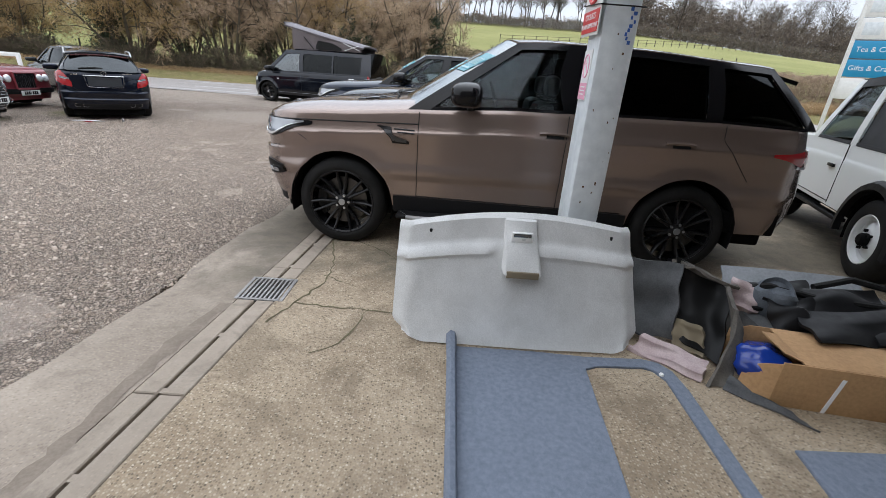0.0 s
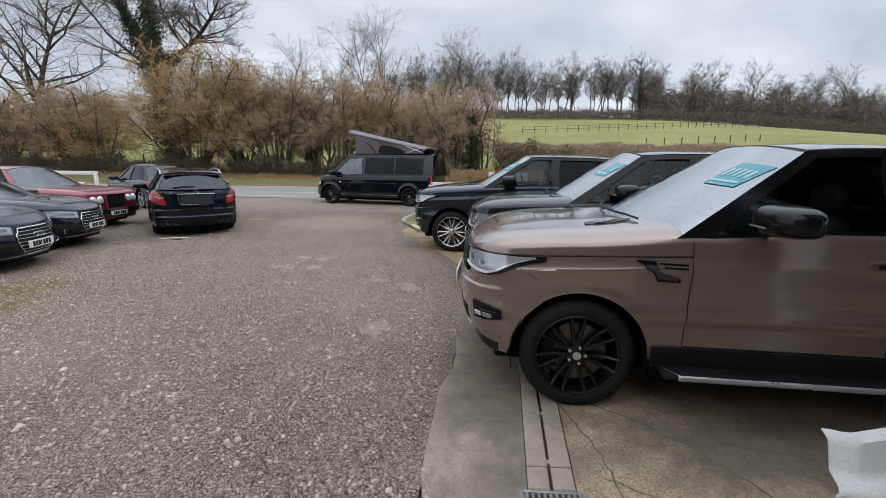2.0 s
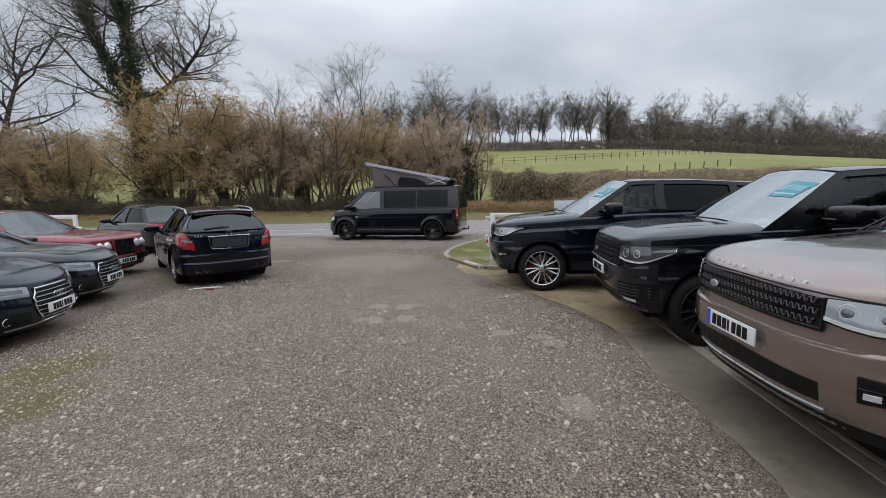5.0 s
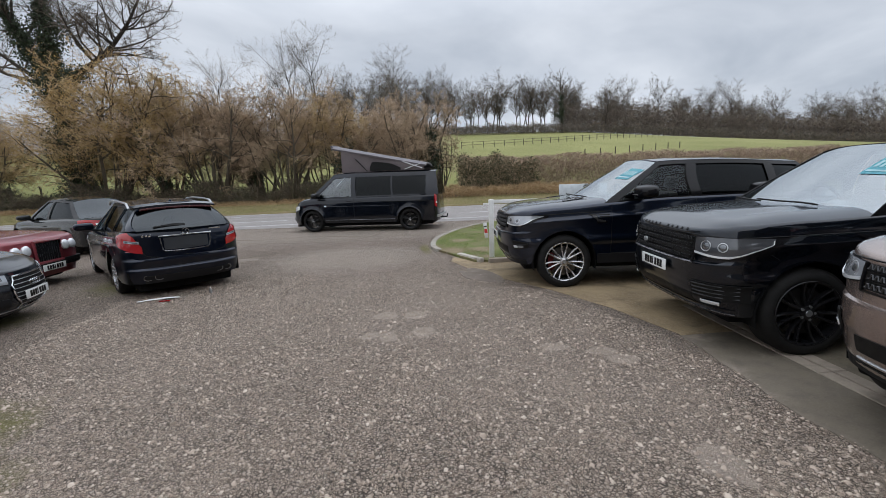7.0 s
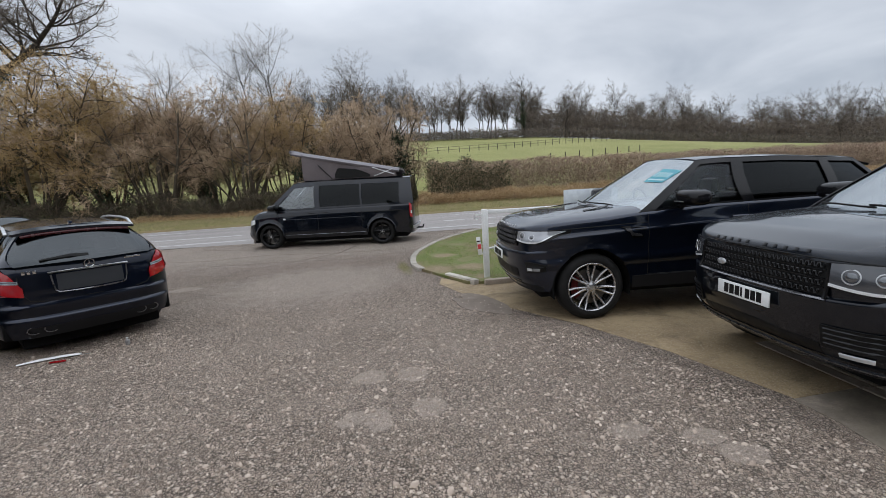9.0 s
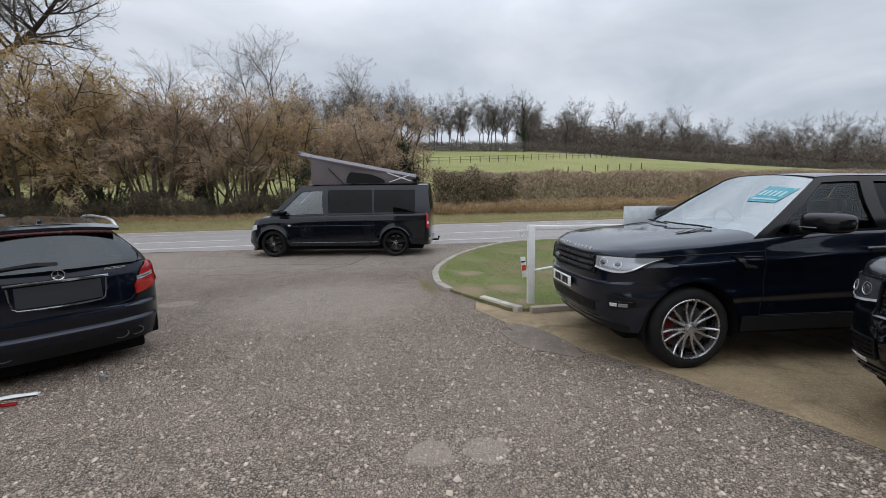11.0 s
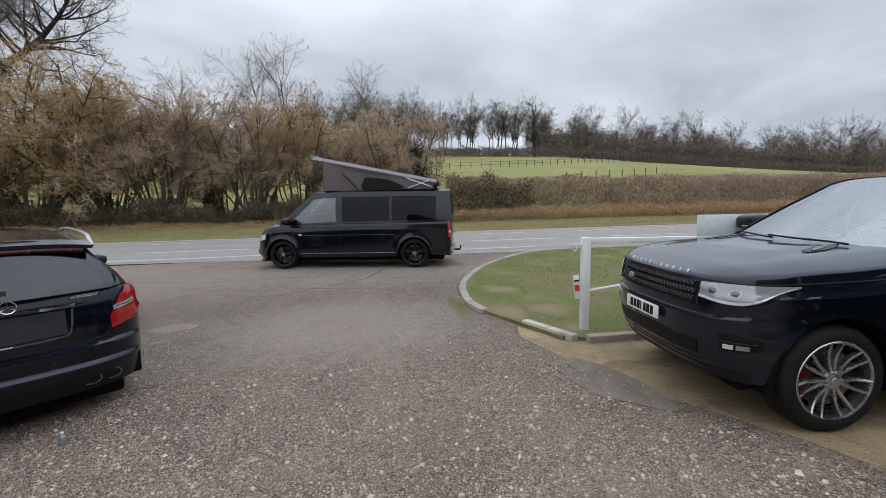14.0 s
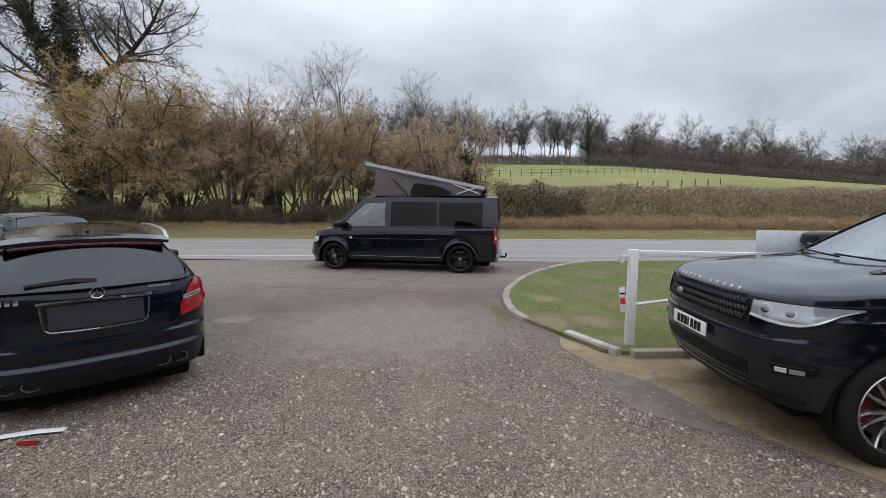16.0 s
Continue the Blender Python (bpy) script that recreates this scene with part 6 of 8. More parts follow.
slab("tar_patch", blob(-3.06, 10.22, 0.25, 0.62, 0.42, 9, 0.42, 110), 0.0055, M["tar"], "", "", depth=0.005, parent=bay)
for k, line in enumerate([[(-10.5, 17.2), (-8.6, 16.6), (-7.2, 16.9), (-5.4, 16.3), (-3.9, 16.0)], [(-7.4, 14.4), (-6.3, 15.2), (-5.2, 16.2), (-4.7, 17.6)], [(-9.6, 19.2), (-7.4, 18.1), (-5.9, 17.6)], [(-6.6, 17.4), (-6.0, 18.6), (-5.6, 19.6)], [(-4.2, 14.2), (-5.0, 15.0), (-6.4, 15.4), (-8.2, 15.6)]]):
    ribbon("crack", line, 0.05, M["tar"], yard, 0.003, 40 + k, (0.3, 1.3))
# drain channel: two rows of precast blocks with a slot between, and a cast grating
drain = thing("drain_channel", pose(0, 0, 0), "precast concrete slot drain with a cast iron grating", "drain", kind="structure")


def drain_block(y0, y1, left):
    bm = bmesh.new()
    a, b = (-0.125, -0.009) if left else (0.009, 0.125)
    top = 0.010
    vs = [bm.verts.new((chan_x(y) + x, y, z)) for z in (-0.12, top) for y in (y0 + 0.004, y1 - 0.004) for x in (a, b)]
    for f in ((0, 1, 3, 2), (4, 6, 7, 5), (0, 4, 5, 1), (2, 3, 7, 6), (0, 2, 6, 4), (1, 5, 7, 3)):
        bm.faces.new([vs[i] for i in f])
    bmesh.ops.recalc_face_normals(bm, faces=bm.faces)
    bmesh.ops.bevel(bm, geom=[e for e in bm.edges if all(v.co.z > 0 for v in e.verts)], offset=0.006, segments=1, affect="EDGES")
    return part("drain_block", bm, M["channel"], drain, smooth=False)


cuts = [-3.37, -2.37, -1.37, -0.37, 0.63, 1.63, 2.56]
for y0, y1 in list(zip(cuts, cuts[1:])) + [(2.9, 3.08)] + [(3.08 + 0.95 * i, 4.03 + 0.95 * i) for i in range(5)]:
    drain_block(y0, y1, True)
    drain_block(y0, y1, False)
for i in range(15):
    y = -1.3 + 0.49 * i
    if not 2.5 < y < 2.95:
        part("drain_bridge", box_bm(chan_x(y) - 0.012, y, -0.05, chan_x(y) + 0.012, y + 0.035, 0.004), M["channel"], drain, smooth=False)
part("drain_bed", box_bm(chan_x(2) - 0.5, -3.4, -0.14, chan_x(2) + 0.9, 8.0, -0.12), M["dark_under"], drain)
M["iron"] = mottled("weathered_cast_iron", (0.24, 0.23, 0.225), (0.36, 0.35, 0.34), 20, 0.5, 150, 0.3, metallic=0.5)
gx = chan_x(2.73)
grate = part("grating_frame", box_bm(gx - 0.165, 2.565, -0.03, gx - 0.14, 2.895, 0.012, 0.003), M["iron"], drain)
for b in ((gx + 0.14, 2.565, gx + 0.165, 2.895), (gx - 0.14, 2.565, gx + 0.14, 2.585), (gx - 0.14, 2.875, gx + 0.14, 2.895)):
    part("grating_frame", box_bm(b[0], b[1], -0.03, b[2], b[3], 0.012, 0.003), M["iron"], drain)
for i in range(9):
    x = gx - 0.122 + 0.0305 * i
    part("grating_bar", box_bm(x - 0.0075, 2.585, -0.025, x + 0.0075, 2.875, 0.010, 0.002), M["iron"], drain)

# grass island with its kerb
isl = [(-3.46, 12.72), (-3.54, 13.2), (-3.53, 13.6), (-3.44, 14.27), (-3.25, 15.0), (-2.96, 15.66), (-2.5, 16.6), (-1.91, 17.48), (-1.2, 18.3), (-0.41, 19.05), (0.4, 19.45), (1.6, 19.62)]


BARE_SPOTS = [(-2.78, 14.1, 0.30, 0.32), (-2.51, 12.57, 0.24, 0.34), (-3.12, 12.55, 0.2, 0.4), (-2.55, 11.6, 0.16, 0.22)]


def soil_grass(nt, p):
    v = world_pos(nt)
    big = noise_fac(nt, v, 0.9, 5, 0.65)
    fine = noise_fac(nt, v, 60, 4, 0.7)
    col = ramp(nt, fine, [(0.3, (0.07, 0.095, 0.022)), (0.55, (0.15, 0.175, 0.048)), (0.8, (0.25, 0.245, 0.09))])
    col = mix(nt, ramp(nt, big, [(0.44, (0,) * 3), (0.60, (0.85,) * 3)]), col, (0.215, 0.16, 0.095))
    bare = gather_spots(nt, v, BARE_SPOTS, noise_fac(nt, v, 3.3, 6, 0.7), 1.25, 2.0)
    col = mix(nt, bare, col, ramp(nt, fine, [(0.3, (0.15, 0.115, 0.062)), (0.7, (0.33, 0.26, 0.16))]))
    nt.links.new(col, p.inputs["Base Color"])
    p.inputs["Roughness"].default_value = 0.95
    bump(nt, p, fine, 0.7, 0.03)


M["island"] = material("worn_island_grass", soil_grass)
island = slab("grass_island", [(-2.9, 11.3), (-2.6, 11.2), (14, 10.95), (14, 19.66)] + list(reversed(isl)) + [(-3.25, 12.2)], 0.05, M["island"], "worn mown grass island inside a concrete kerb", "grass", depth=0.25)
kerb = thing("kerb", pose(0, 0, 0), "pale concrete kerb, broken and partly white-painted, round the grass", "kerb", kind="structure")


def kerb_stone(a, b, w, h, mat, bev=0.012):
    bm = bmesh.new()
    L = math.hypot(b[0] - a[0], b[1] - a[1])
    box_bm(0.004, -w / 2, -0.1, L - 0.004, w / 2, h, bev, bm)
    bm.transform(pose(a[0], a[1], 0, 0, 0, math.degrees(math.atan2(b[1] - a[1], b[0] - a[0]))))
    part("kerb_stone", bm, mat, kerb)


dense = []
for a, b in zip(isl, isl[1:]):
    n = max(1, round(math.hypot(b[0] - a[0], b[1] - a[1]) / 0.45))
    dense += [(lerp(a[0], b[0], i / n), lerp(a[1], b[1], i / n)) for i in range(n)]
dense.append(isl[-1])
for a, b in zip(dense, dense[1:]):
    kerb_stone(a, b, 0.13, 0.07, M["kerb"])
kerb_stone((-3.10, 12.0), (-2.93, 11.6), 0.12, 0.085, M["white_kerb"], 0.02)
kerb_stone((-2.93, 11.6), (-2.76, 11.22), 0.12, 0.085, M["white_kerb"], 0.02)
for i in range(9):
    kerb_stone((-2.64 + 0.9 * i, 11.17 - 0.02 * i), (-2.64 + 0.9 * (i + 1), 11.17 - 0.02 * (i + 1)), 0.12, 0.085, M["channel"])
for k in range(5):
    r = random.Random(300 + k)
    x, y = -3.42 + 0.045 * k + r.uniform(-0.05, 0.05), 12.68 - 0.09 * k
    kerb_stone((x, y), (x + 0.05 + 0.05 * r.random(), y - 0.05 - 0.06 * r.random()), 0.045, 0.02 + 0.02 * r.random(), M["channel"], 0.008)

# white road lines, laid on the asphalt
M["line"] = mottled("worn_white_line", (0.56, 0.56, 0.55), (0.80, 0.80, 0.78), 3.5, 0.7, 40, 0.1, space="World")


def road_z(y, x=-4.0):
    k = (y - (19.7 + 1.2 * smooth((-4 - x) / 10))) / (29.2 - (19.7 + 1.2 * smooth((-4 - x) / 10)))
    return 0.006 + 0.05 * math.sin(math.pi * min(max(k, 0), 1)) + 0.008


def road_line(x0, x1, y, w=0.11):
    n = max(1, int((x1 - x0) / 2))
    rows = [[(lerp(x0, x1, i / n), y + s * w / 2, road_z(y, lerp(x0, x1, i / n))) for i in range(n + 1)] for s in (-1, 1)]
    grid_part("road_line", rows, M["line"], road)


for i in range(-7, 12):
    road_line(6.0 * i - 1.0, 6.0 * i + 2.6, 23.2)
    road_line(5.0 * i + 0.3, 5.0 * i + 2.4, 26.6, 0.1)
for x0, x1 in ((-60, -14.5), (-13.6, -8.4), (-7.6, -3.2), (-2.6, 0.6), (6, 60)):
    road_line(x0, x1, 20.75 + 0.6 * smooth((-6 - x0) / 10), 0.1)
road_line(-60, 60, 28.75, 0.09)
def dry_verge(nt, p):
    v = world_pos(nt)
    big = noise_fac(nt, v, 0.7, 5, 0.65)
    fine = noise_fac(nt, v, 30, 4, 0.7)
    col = ramp(nt, fine, [(0.3, (0.12, 0.105, 0.04)), (0.55, (0.22, 0.19, 0.08)), (0.8, (0.34, 0.275, 0.14))])
    col = mix(nt, ramp(nt, big, [(0.42, (0,) * 3), (0.62, (0.8,) * 3)]), col, (0.26, 0.19, 0.105))
    nt.links.new(col, p.inputs["Base Color"])
    p.inputs["Roughness"].default_value = 0.95
    bump(nt, p, fine, 0.7, 0.03)


M["verge"] = material("verge_grass", dry_verge)
verge = grid_part("verge", [[(x, y + 0.08 * math.sin(1.3 * x) + 0.05 * math.sin(3.7 * x), z) for x in np.arange(-110, 130, 1.5)] for y, z in ((29.15, -0.02), (29.2, 0.07), (29.6, 0.10), (31.0, 0.12), (33.6, 0.42))], M["verge"], None)
tagged(verge, "rough grass verge beyond the road", "verge", kind="structure")


# loose chippings on the yard, thickest where the camera passes
def chippings(name, label, n, box, size, seed, skip):
    rng = np.random.default_rng(seed)
    x = rng.uniform(box[0], box[2], n)
    y = rng.uniform(box[1], box[3], n)
    keep = ~np.array([skip(a, b) for a, b in zip(x, y)])
    # trodden away towards the road
    keep &= rng.uniform(0, 1, n) < np.clip((13.5 - y) / 6.5, 0, 1)
    x, y = x[keep], y[keep]
    n = len(x)
    s = size * rng.lognormal(0, 0.38, n)
    a = rng.uniform(0, 2 * math.pi, n)
    shape = np.array([(1, 0, -0.1), (0.15, 0.8, -0.1), (-0.95, 0.1, -0.1), (-0.1, -0.75, -0.1), (0.62, 0.05, 0.42), (0.1, 0.5, 0.46), (-0.6, 0.05, 0.44), (-0.08, -0.46, 0.4)])
    v = shape[None] * (1 + rng.uniform(-0.3, 0.3, (n, 8, 3))) * s[:, None, None]
    c, d = np.cos(a)[:, None], np.sin(a)[:, None]
    vx = v[:, :, 0] * c - v[:, :, 1] * d + x[:, None]
    vy = v[:, :, 0] * d + v[:, :, 1] * c + y[:, None]
    vz = v[:, :, 2] + 0.0015
    tris = np.array([(0, 1, 5), (0, 5, 4), (1, 2, 6), (1, 6, 5), (2, 3, 7), (2, 7, 6), (3, 0, 4), (3, 4, 7), (4, 5, 6), (4, 6, 7)])
    t = (tris[None] + (np.arange(n) * 8)[:, None, None]).reshape(-1, 3)
    ob = part_mesh(name, tri_mesh(name, np.stack([vx, vy, vz], axis=2).reshape(-1, 3), t), M["chip"], None, smooth=False)
    return tagged(ob, label, "gravel", kind="stuff")


def chip_shader(nt, p):
    rnd = node(nt, "ShaderNodeNewGeometry").outputs["Random Per Island"]
    nt.links.new(ramp(nt, rnd, [(0, (0.28, 0.215, 0.165)), (0.4, (0.43, 0.342, 0.272)), (0.85, (0.55, 0.45, 0.367)), (1, (0.64, 0.54, 0.45))]), p.inputs["Base Color"])
    p.inputs["Roughness"].default_value = 0.85


M["chip"] = material("stone_chippings", chip_shader)
off_yard = lambda x, y: math.hypot((x + 2.98) / 0.45, (y - 10.2) / 0.75) < 1 or x > tar_x(y) - 0.08 + 0.12 * math.sin(4 * y) * math.sin(1.7 * y) if y < 7 else x > lerp(-1.7, -3.4, (y - 7) / 4.8)
chippings("chippings", "loose pale stone chippings on the yard", 64000, (-8.5, 0.5, -1.5, 13.5), 0.0084, 1, off_yard)
chippings("coarse_chippings", "larger loose stones on the yard", 2200, (-10.5, 0.5, -1.5, 13.5), 0.011, 2, off_yard)


# ---- trees, hedge and grass ----
def prisms(segs, sides=3):
    """Tapered prisms from rows of x0 y0 z0 x1 y1 z1 r0 r1, as arrays of points and triangles."""
    s = np.asarray(segs, dtype=np.float64)
    a, b = s[:, :3], s[:, 3:6]
    d = b - a
    d /= np.linalg.norm(d, axis=1, keepdims=True) + 1e-9
    ref = np.where(np.abs(d[:, 2:3]) < 0.9, np.array([[0, 0, 1.0]]), np.array([[1.0, 0, 0]]))
    u = np.cross(d, ref)
    u /= np.linalg.norm(u, axis=1, keepdims=True) + 1e-9
    w = np.cross(d, u)
    n = len(s)
    verts = np.zeros((n, 2 * sides, 3))
    for k in range(sides):
        t = 2 * math.pi * k / sides
        off = u * math.cos(t) + w * math.sin(t)
        verts[:, k] = a + off * s[:, 6:7]
        verts[:, sides + k] = b + off * s[:, 7:8]
    tris = []
    for k in range(sides):
        j = (k + 1) % sides
        tris += [(k, j, sides + j), (k, sides + j, sides + k)]
    tris = (np.array(tris)[None] + (np.arange(n) * 2 * sides)[:, None, None]).reshape(-1, 3)
    return verts.reshape(-1, 3), tris


def spikes(base, tip, width):
    """Thin three-sided twigs that run to a point."""
    n = len(base)
    d = tip - base
    d /= np.linalg.norm(d, axis=1, keepdims=True) + 1e-9
    ref = np.where(np.abs(d[:, 2:3]) < 0.9, np.array([[0, 0, 1.0]]), np.array([[1.0, 0, 0]]))
    u = np.cross(d, ref)
    u /= np.linalg.norm(u, axis=1, keepdims=True) + 1e-9
    w = np.cross(d, u)
    verts = np.zeros((n, 4, 3))
    for k in range(3):
        t = 2 * math.pi * k / 3
        verts[:, k] = base + (u * math.cos(t) + w * math.sin(t)) * width[:, None]
    verts[:, 3] = tip
    tris = (np.array([(0, 1, 3), (1, 2, 3), (2, 0, 3)])[None] + (np.arange(n) * 4)[:, None, None]).reshape(-1, 3)
    return verts.reshape(-1, 3), tris


def flakes(rng, centre, size):
    """Small leaves, each a bent pair of triangles turned at random."""
    n = len(centre)
    a = rng.normal(size=(n, 3))
    a /= np.linalg.norm(a, axis=1, keepdims=True)
    b = np.cross(a, rng.normal(size=(n, 3)))
    b /= np.linalg.norm(b, axis=1, keepdims=True)
    s = (size * rng.uniform(0.6, 1.3, n))[:, None]
    c = np.cross(a, b)
    verts = np.stack([centre - a * s, centre + b * s * 0.55 + c * s * 0.15, centre + a * s, centre - b * s * 0.55 + c * s * 0.15], axis=1)
    tris = (np.array([(0, 1, 2), (0, 2, 3)])[None] + (np.arange(n) * 4)[:, None, None]).reshape(-1, 3)
    return verts.reshape(-1, 3), tris


def limb(rng, segs, p, d, length, r, level, cfg, tips):
    """Grow one limb and its side branches."""
    steps = cfg["steps"][level]
    wander = cfg["wander"][level]
    lift = cfg["lift"][level]
    nodes = [p]
    q, v, rr = np.array(p, float), np.array(d, float), r
    end = cfg.get("end", 0.35)
    for i in range(steps):
        v = v + rng.normal(size=3) * wander + np.array([0, 0, lift])
        v /= np.linalg.norm(v)
        nq = q + v * length / steps
        r1 = r * (1 - (1 - end) * (i + 1) / steps)
        segs[level].append((*q, *nq, rr, r1))
        q, rr = nq, r1
        nodes.append(q.copy())
    if level + 1 >= len(cfg["steps"]):
        tips.extend(nodes[1:])
        return
    n = cfg["kids"][level]
    for k in range(n):
        t = rng.uniform(cfg["from"][level], 1.0)
        f = t * steps
        i = min(int(f), steps - 1)
        at = nodes[i] + (nodes[i + 1] - nodes[i]) * (f - i)
        out = rng.normal(size=3)
        out -= v * out.dot(v)
        out /= np.linalg.norm(out)
        nd = v * cfg["along"][level] + out
        nd /= np.linalg.norm(nd)
        limb(rng, segs, at, nd, length * cfg["ratio"][level] * rng.uniform(0.6, 1.15) * ((1.15 - 0.5 * t) if level or not cfg.get("dome") else (0.85 + 0.25 * t)), max(r * (1 - 0.6 * t) * cfg["thin"][level], 0.006), level + 1, cfg, tips)


def bark(name, a, b):
    return mottled(name, a, b, 3.0, 0.9, 30, 0.4)


def per_island(name, stops, rough=0.85):
    def build(nt, p):
        rnd = node(nt, "ShaderNodeNewGeometry").outputs["Random Per Island"]
        nt.links.new(ramp(nt, rnd, stops), p.inputs["Base Color"])
        p.inputs["Roughness"].default_value = rough
    return material(name, build)


M["bark"] = bark("grey_brown_bark", (0.028, 0.024, 0.019), (0.06, 0.051, 0.04))
M["twig_hedge"] = per_island("hedge_twigs", [(0, (0.16, 0.108, 0.078)), (0.6, (0.31, 0.215, 0.152)), (1, (0.48, 0.355, 0.25))])
M["twig_wood"] = per_island("far_wood_twigs", [(0, (0.085, 0.065, 0.05)), (0.6, (0.15, 0.118, 0.09)), (1, (0.23, 0.185, 0.14))])
M["twig_dark"] = per_island("dark_dead_stems", [(0, (0.03, 0.024, 0.017)), (0.6, (0.085, 0.062, 0.042)), (1, (0.20, 0.145, 0.095))])
M["bush_bark"] = bark("dark_brown_bark", (0.05, 0.04, 0.028), (0.12, 0.095, 0.066))
M["twig_brown"] = per_island("brown_twigs", [(0, (0.24, 0.172, 0.112)), (0.6, (0.44, 0.318, 0.205)), (1, (0.62, 0.475, 0.325))])
M["twig_gold"] = per_island("golden_twigs", [(0, (0.30, 0.205, 0.10)), (0.6, (0.53, 0.375, 0.185)), (1, (0.68, 0.52, 0.29))])
M["twig_grey"] = per_island("grey_twigs", [(0, (0.065, 0.052, 0.04)), (0.6, (0.125, 0.102, 0.08)), (1, (0.20, 0.165, 0.13))])
M["gold_leaf"] = per_island("golden_catkins", [(0, (0.24, 0.145, 0.05)), (0.5, (0.48, 0.31, 0.11)), (1, (0.62, 0.44, 0.17))])
M["rust_leaf"] = per_island("rusty_buds", [(0, (0.23, 0.145, 0.098)), (0.6, (0.43, 0.288, 0.19)), (1, (0.56, 0.39, 0.25))])
M["verge_blade"] = per_island("verge_blades", [(0, (0.105, 0.115, 0.03)), (0.5, (0.21, 0.205, 0.07)), (1, (0.40, 0.32, 0.16))])
M["ivy"] = per_island("ivy_leaves", [(0, (0.012, 0.020, 0.008)), (0.6, (0.026, 0.042, 0.015)), (1, (0.05, 0.075, 0.03))], 0.5)
M["bramble"] = per_island("bramble_leaves", [(0, (0.03, 0.04, 0.016)), (0.5, (0.07, 0.075, 0.03)), (1, (0.13, 0.105, 0.05))], 0.7)
M["straw"] = per_island("dead_bracken", [(0, (0.23, 0.13, 0.06)), (0.5, (0.38, 0.245, 0.12)), (1, (0.54, 0.40, 0.22))])
M["blade"] = per_island("grass_blades", [(0, (0.06, 0.095, 0.014)), (0.5, (0.125, 0.178, 0.03)), (0.85, (0.205, 0.24, 0.055)), (1, (0.34, 0.29, 0.115))])


def as_stuff(ob):
    """Mark the twigs and leaves, too many to count, as stuff."""
    for o in ob.children:
        if o.name.split(".")[0] in ("branch", "crown", "foliage", "ivy"):
            o["kind"] = "stuff"
    return ob


def bush(name, seed, label, height=8.5, stems=11, leaf="gold_leaf", leaves=5200, spread=0.42, size=0.055, ivy=0):
    """A many-stemmed thicket tree, bare but for buds and catkins."""
    rng = np.random.default_rng(seed)
    cfg = dict(steps=[7, 5, 3, 1], wander=[0.11, 0.2, 0.25, 0.3], lift=[0.03, 0.02, 0.0, -0.02], kids=[12, 8, 15, 0], ratio=[0.40, 0.50, 0.52, 0], thin=[0.5, 0.5, 0.5, 0], along=[0.75, 0.65, 0.7, 0], end=0.3)
    cfg["from"] = [0.36, 0.2, 0.1, 0]
    segs = {k: [] for k in range(4)}
    tips = []
    for k in range(stems):
        a = rng.uniform(0, 2 * math.pi)
        tilt = spread * math.sqrt(rng.uniform(0.02, 1))
        d = np.array([math.cos(a) * tilt, math.sin(a) * tilt, 1.0])
        limb(rng, segs, np.array([math.cos(a) * 0.35, math.sin(a) * 0.3, -0.3]), d / np.linalg.norm(d), height * rng.uniform(0.62, 0.98) * (1 - 0.12 * tilt), rng.uniform(0.05, 0.15), 0, cfg, tips)
    ob = thing(name, pose(0, 0, 0), label, "tree", "roadside thicket")
    v, t = prisms(segs[0] + segs[1], 4)
    part_mesh("trunk", tri_mesh("trunk", v, t), M["bush_bark"], ob)
    v, t = prisms([(*q[:6], max(q[6], 0.009), max(q[7], 0.006)) for q in segs[2]], 3)
    part_mesh("branch", tri_mesh("branch", v, t), M["twig_brown"], ob, smooth=False)
    s = np.array(segs[3])
    v, t = spikes(s[:, :3], s[:, 3:6], np.full(len(s), 0.0115))
    part_mesh("crown", tri_mesh("crown", v, t), M["twig_gold"] if leaf == "gold_leaf" else M["twig_brown"], ob, smooth=False)
    tips = np.array(tips)
    c = tips[rng.integers(0, len(tips), leaves)] + rng.normal(size=(leaves, 3)) * 0.16
    v, t = flakes(rng, c, size)
    part_mesh("foliage", tri_mesh("foliage", v, t), M[leaf], ob, smooth=False)
    if ivy:
        base = np.array([q for q in segs[0][:28] if q[2] < height * 0.55])
        pick = base[rng.integers(0, len(base), ivy)]
        f = rng.uniform(0, 1, (ivy, 1))
        c = pick[:, :3] * (1 - f) + pick[:, 3:6] * f + rng.normal(size=(ivy, 3)) * np.array([0.24, 0.24, 0.2])
        v, t = flakes(rng, c, 0.075)
        part_mesh("ivy", tri_mesh("ivy", v, t), M["ivy"], ob, "dark green ivy on the lower stems", smooth=False)
    return as_stuff(ob)


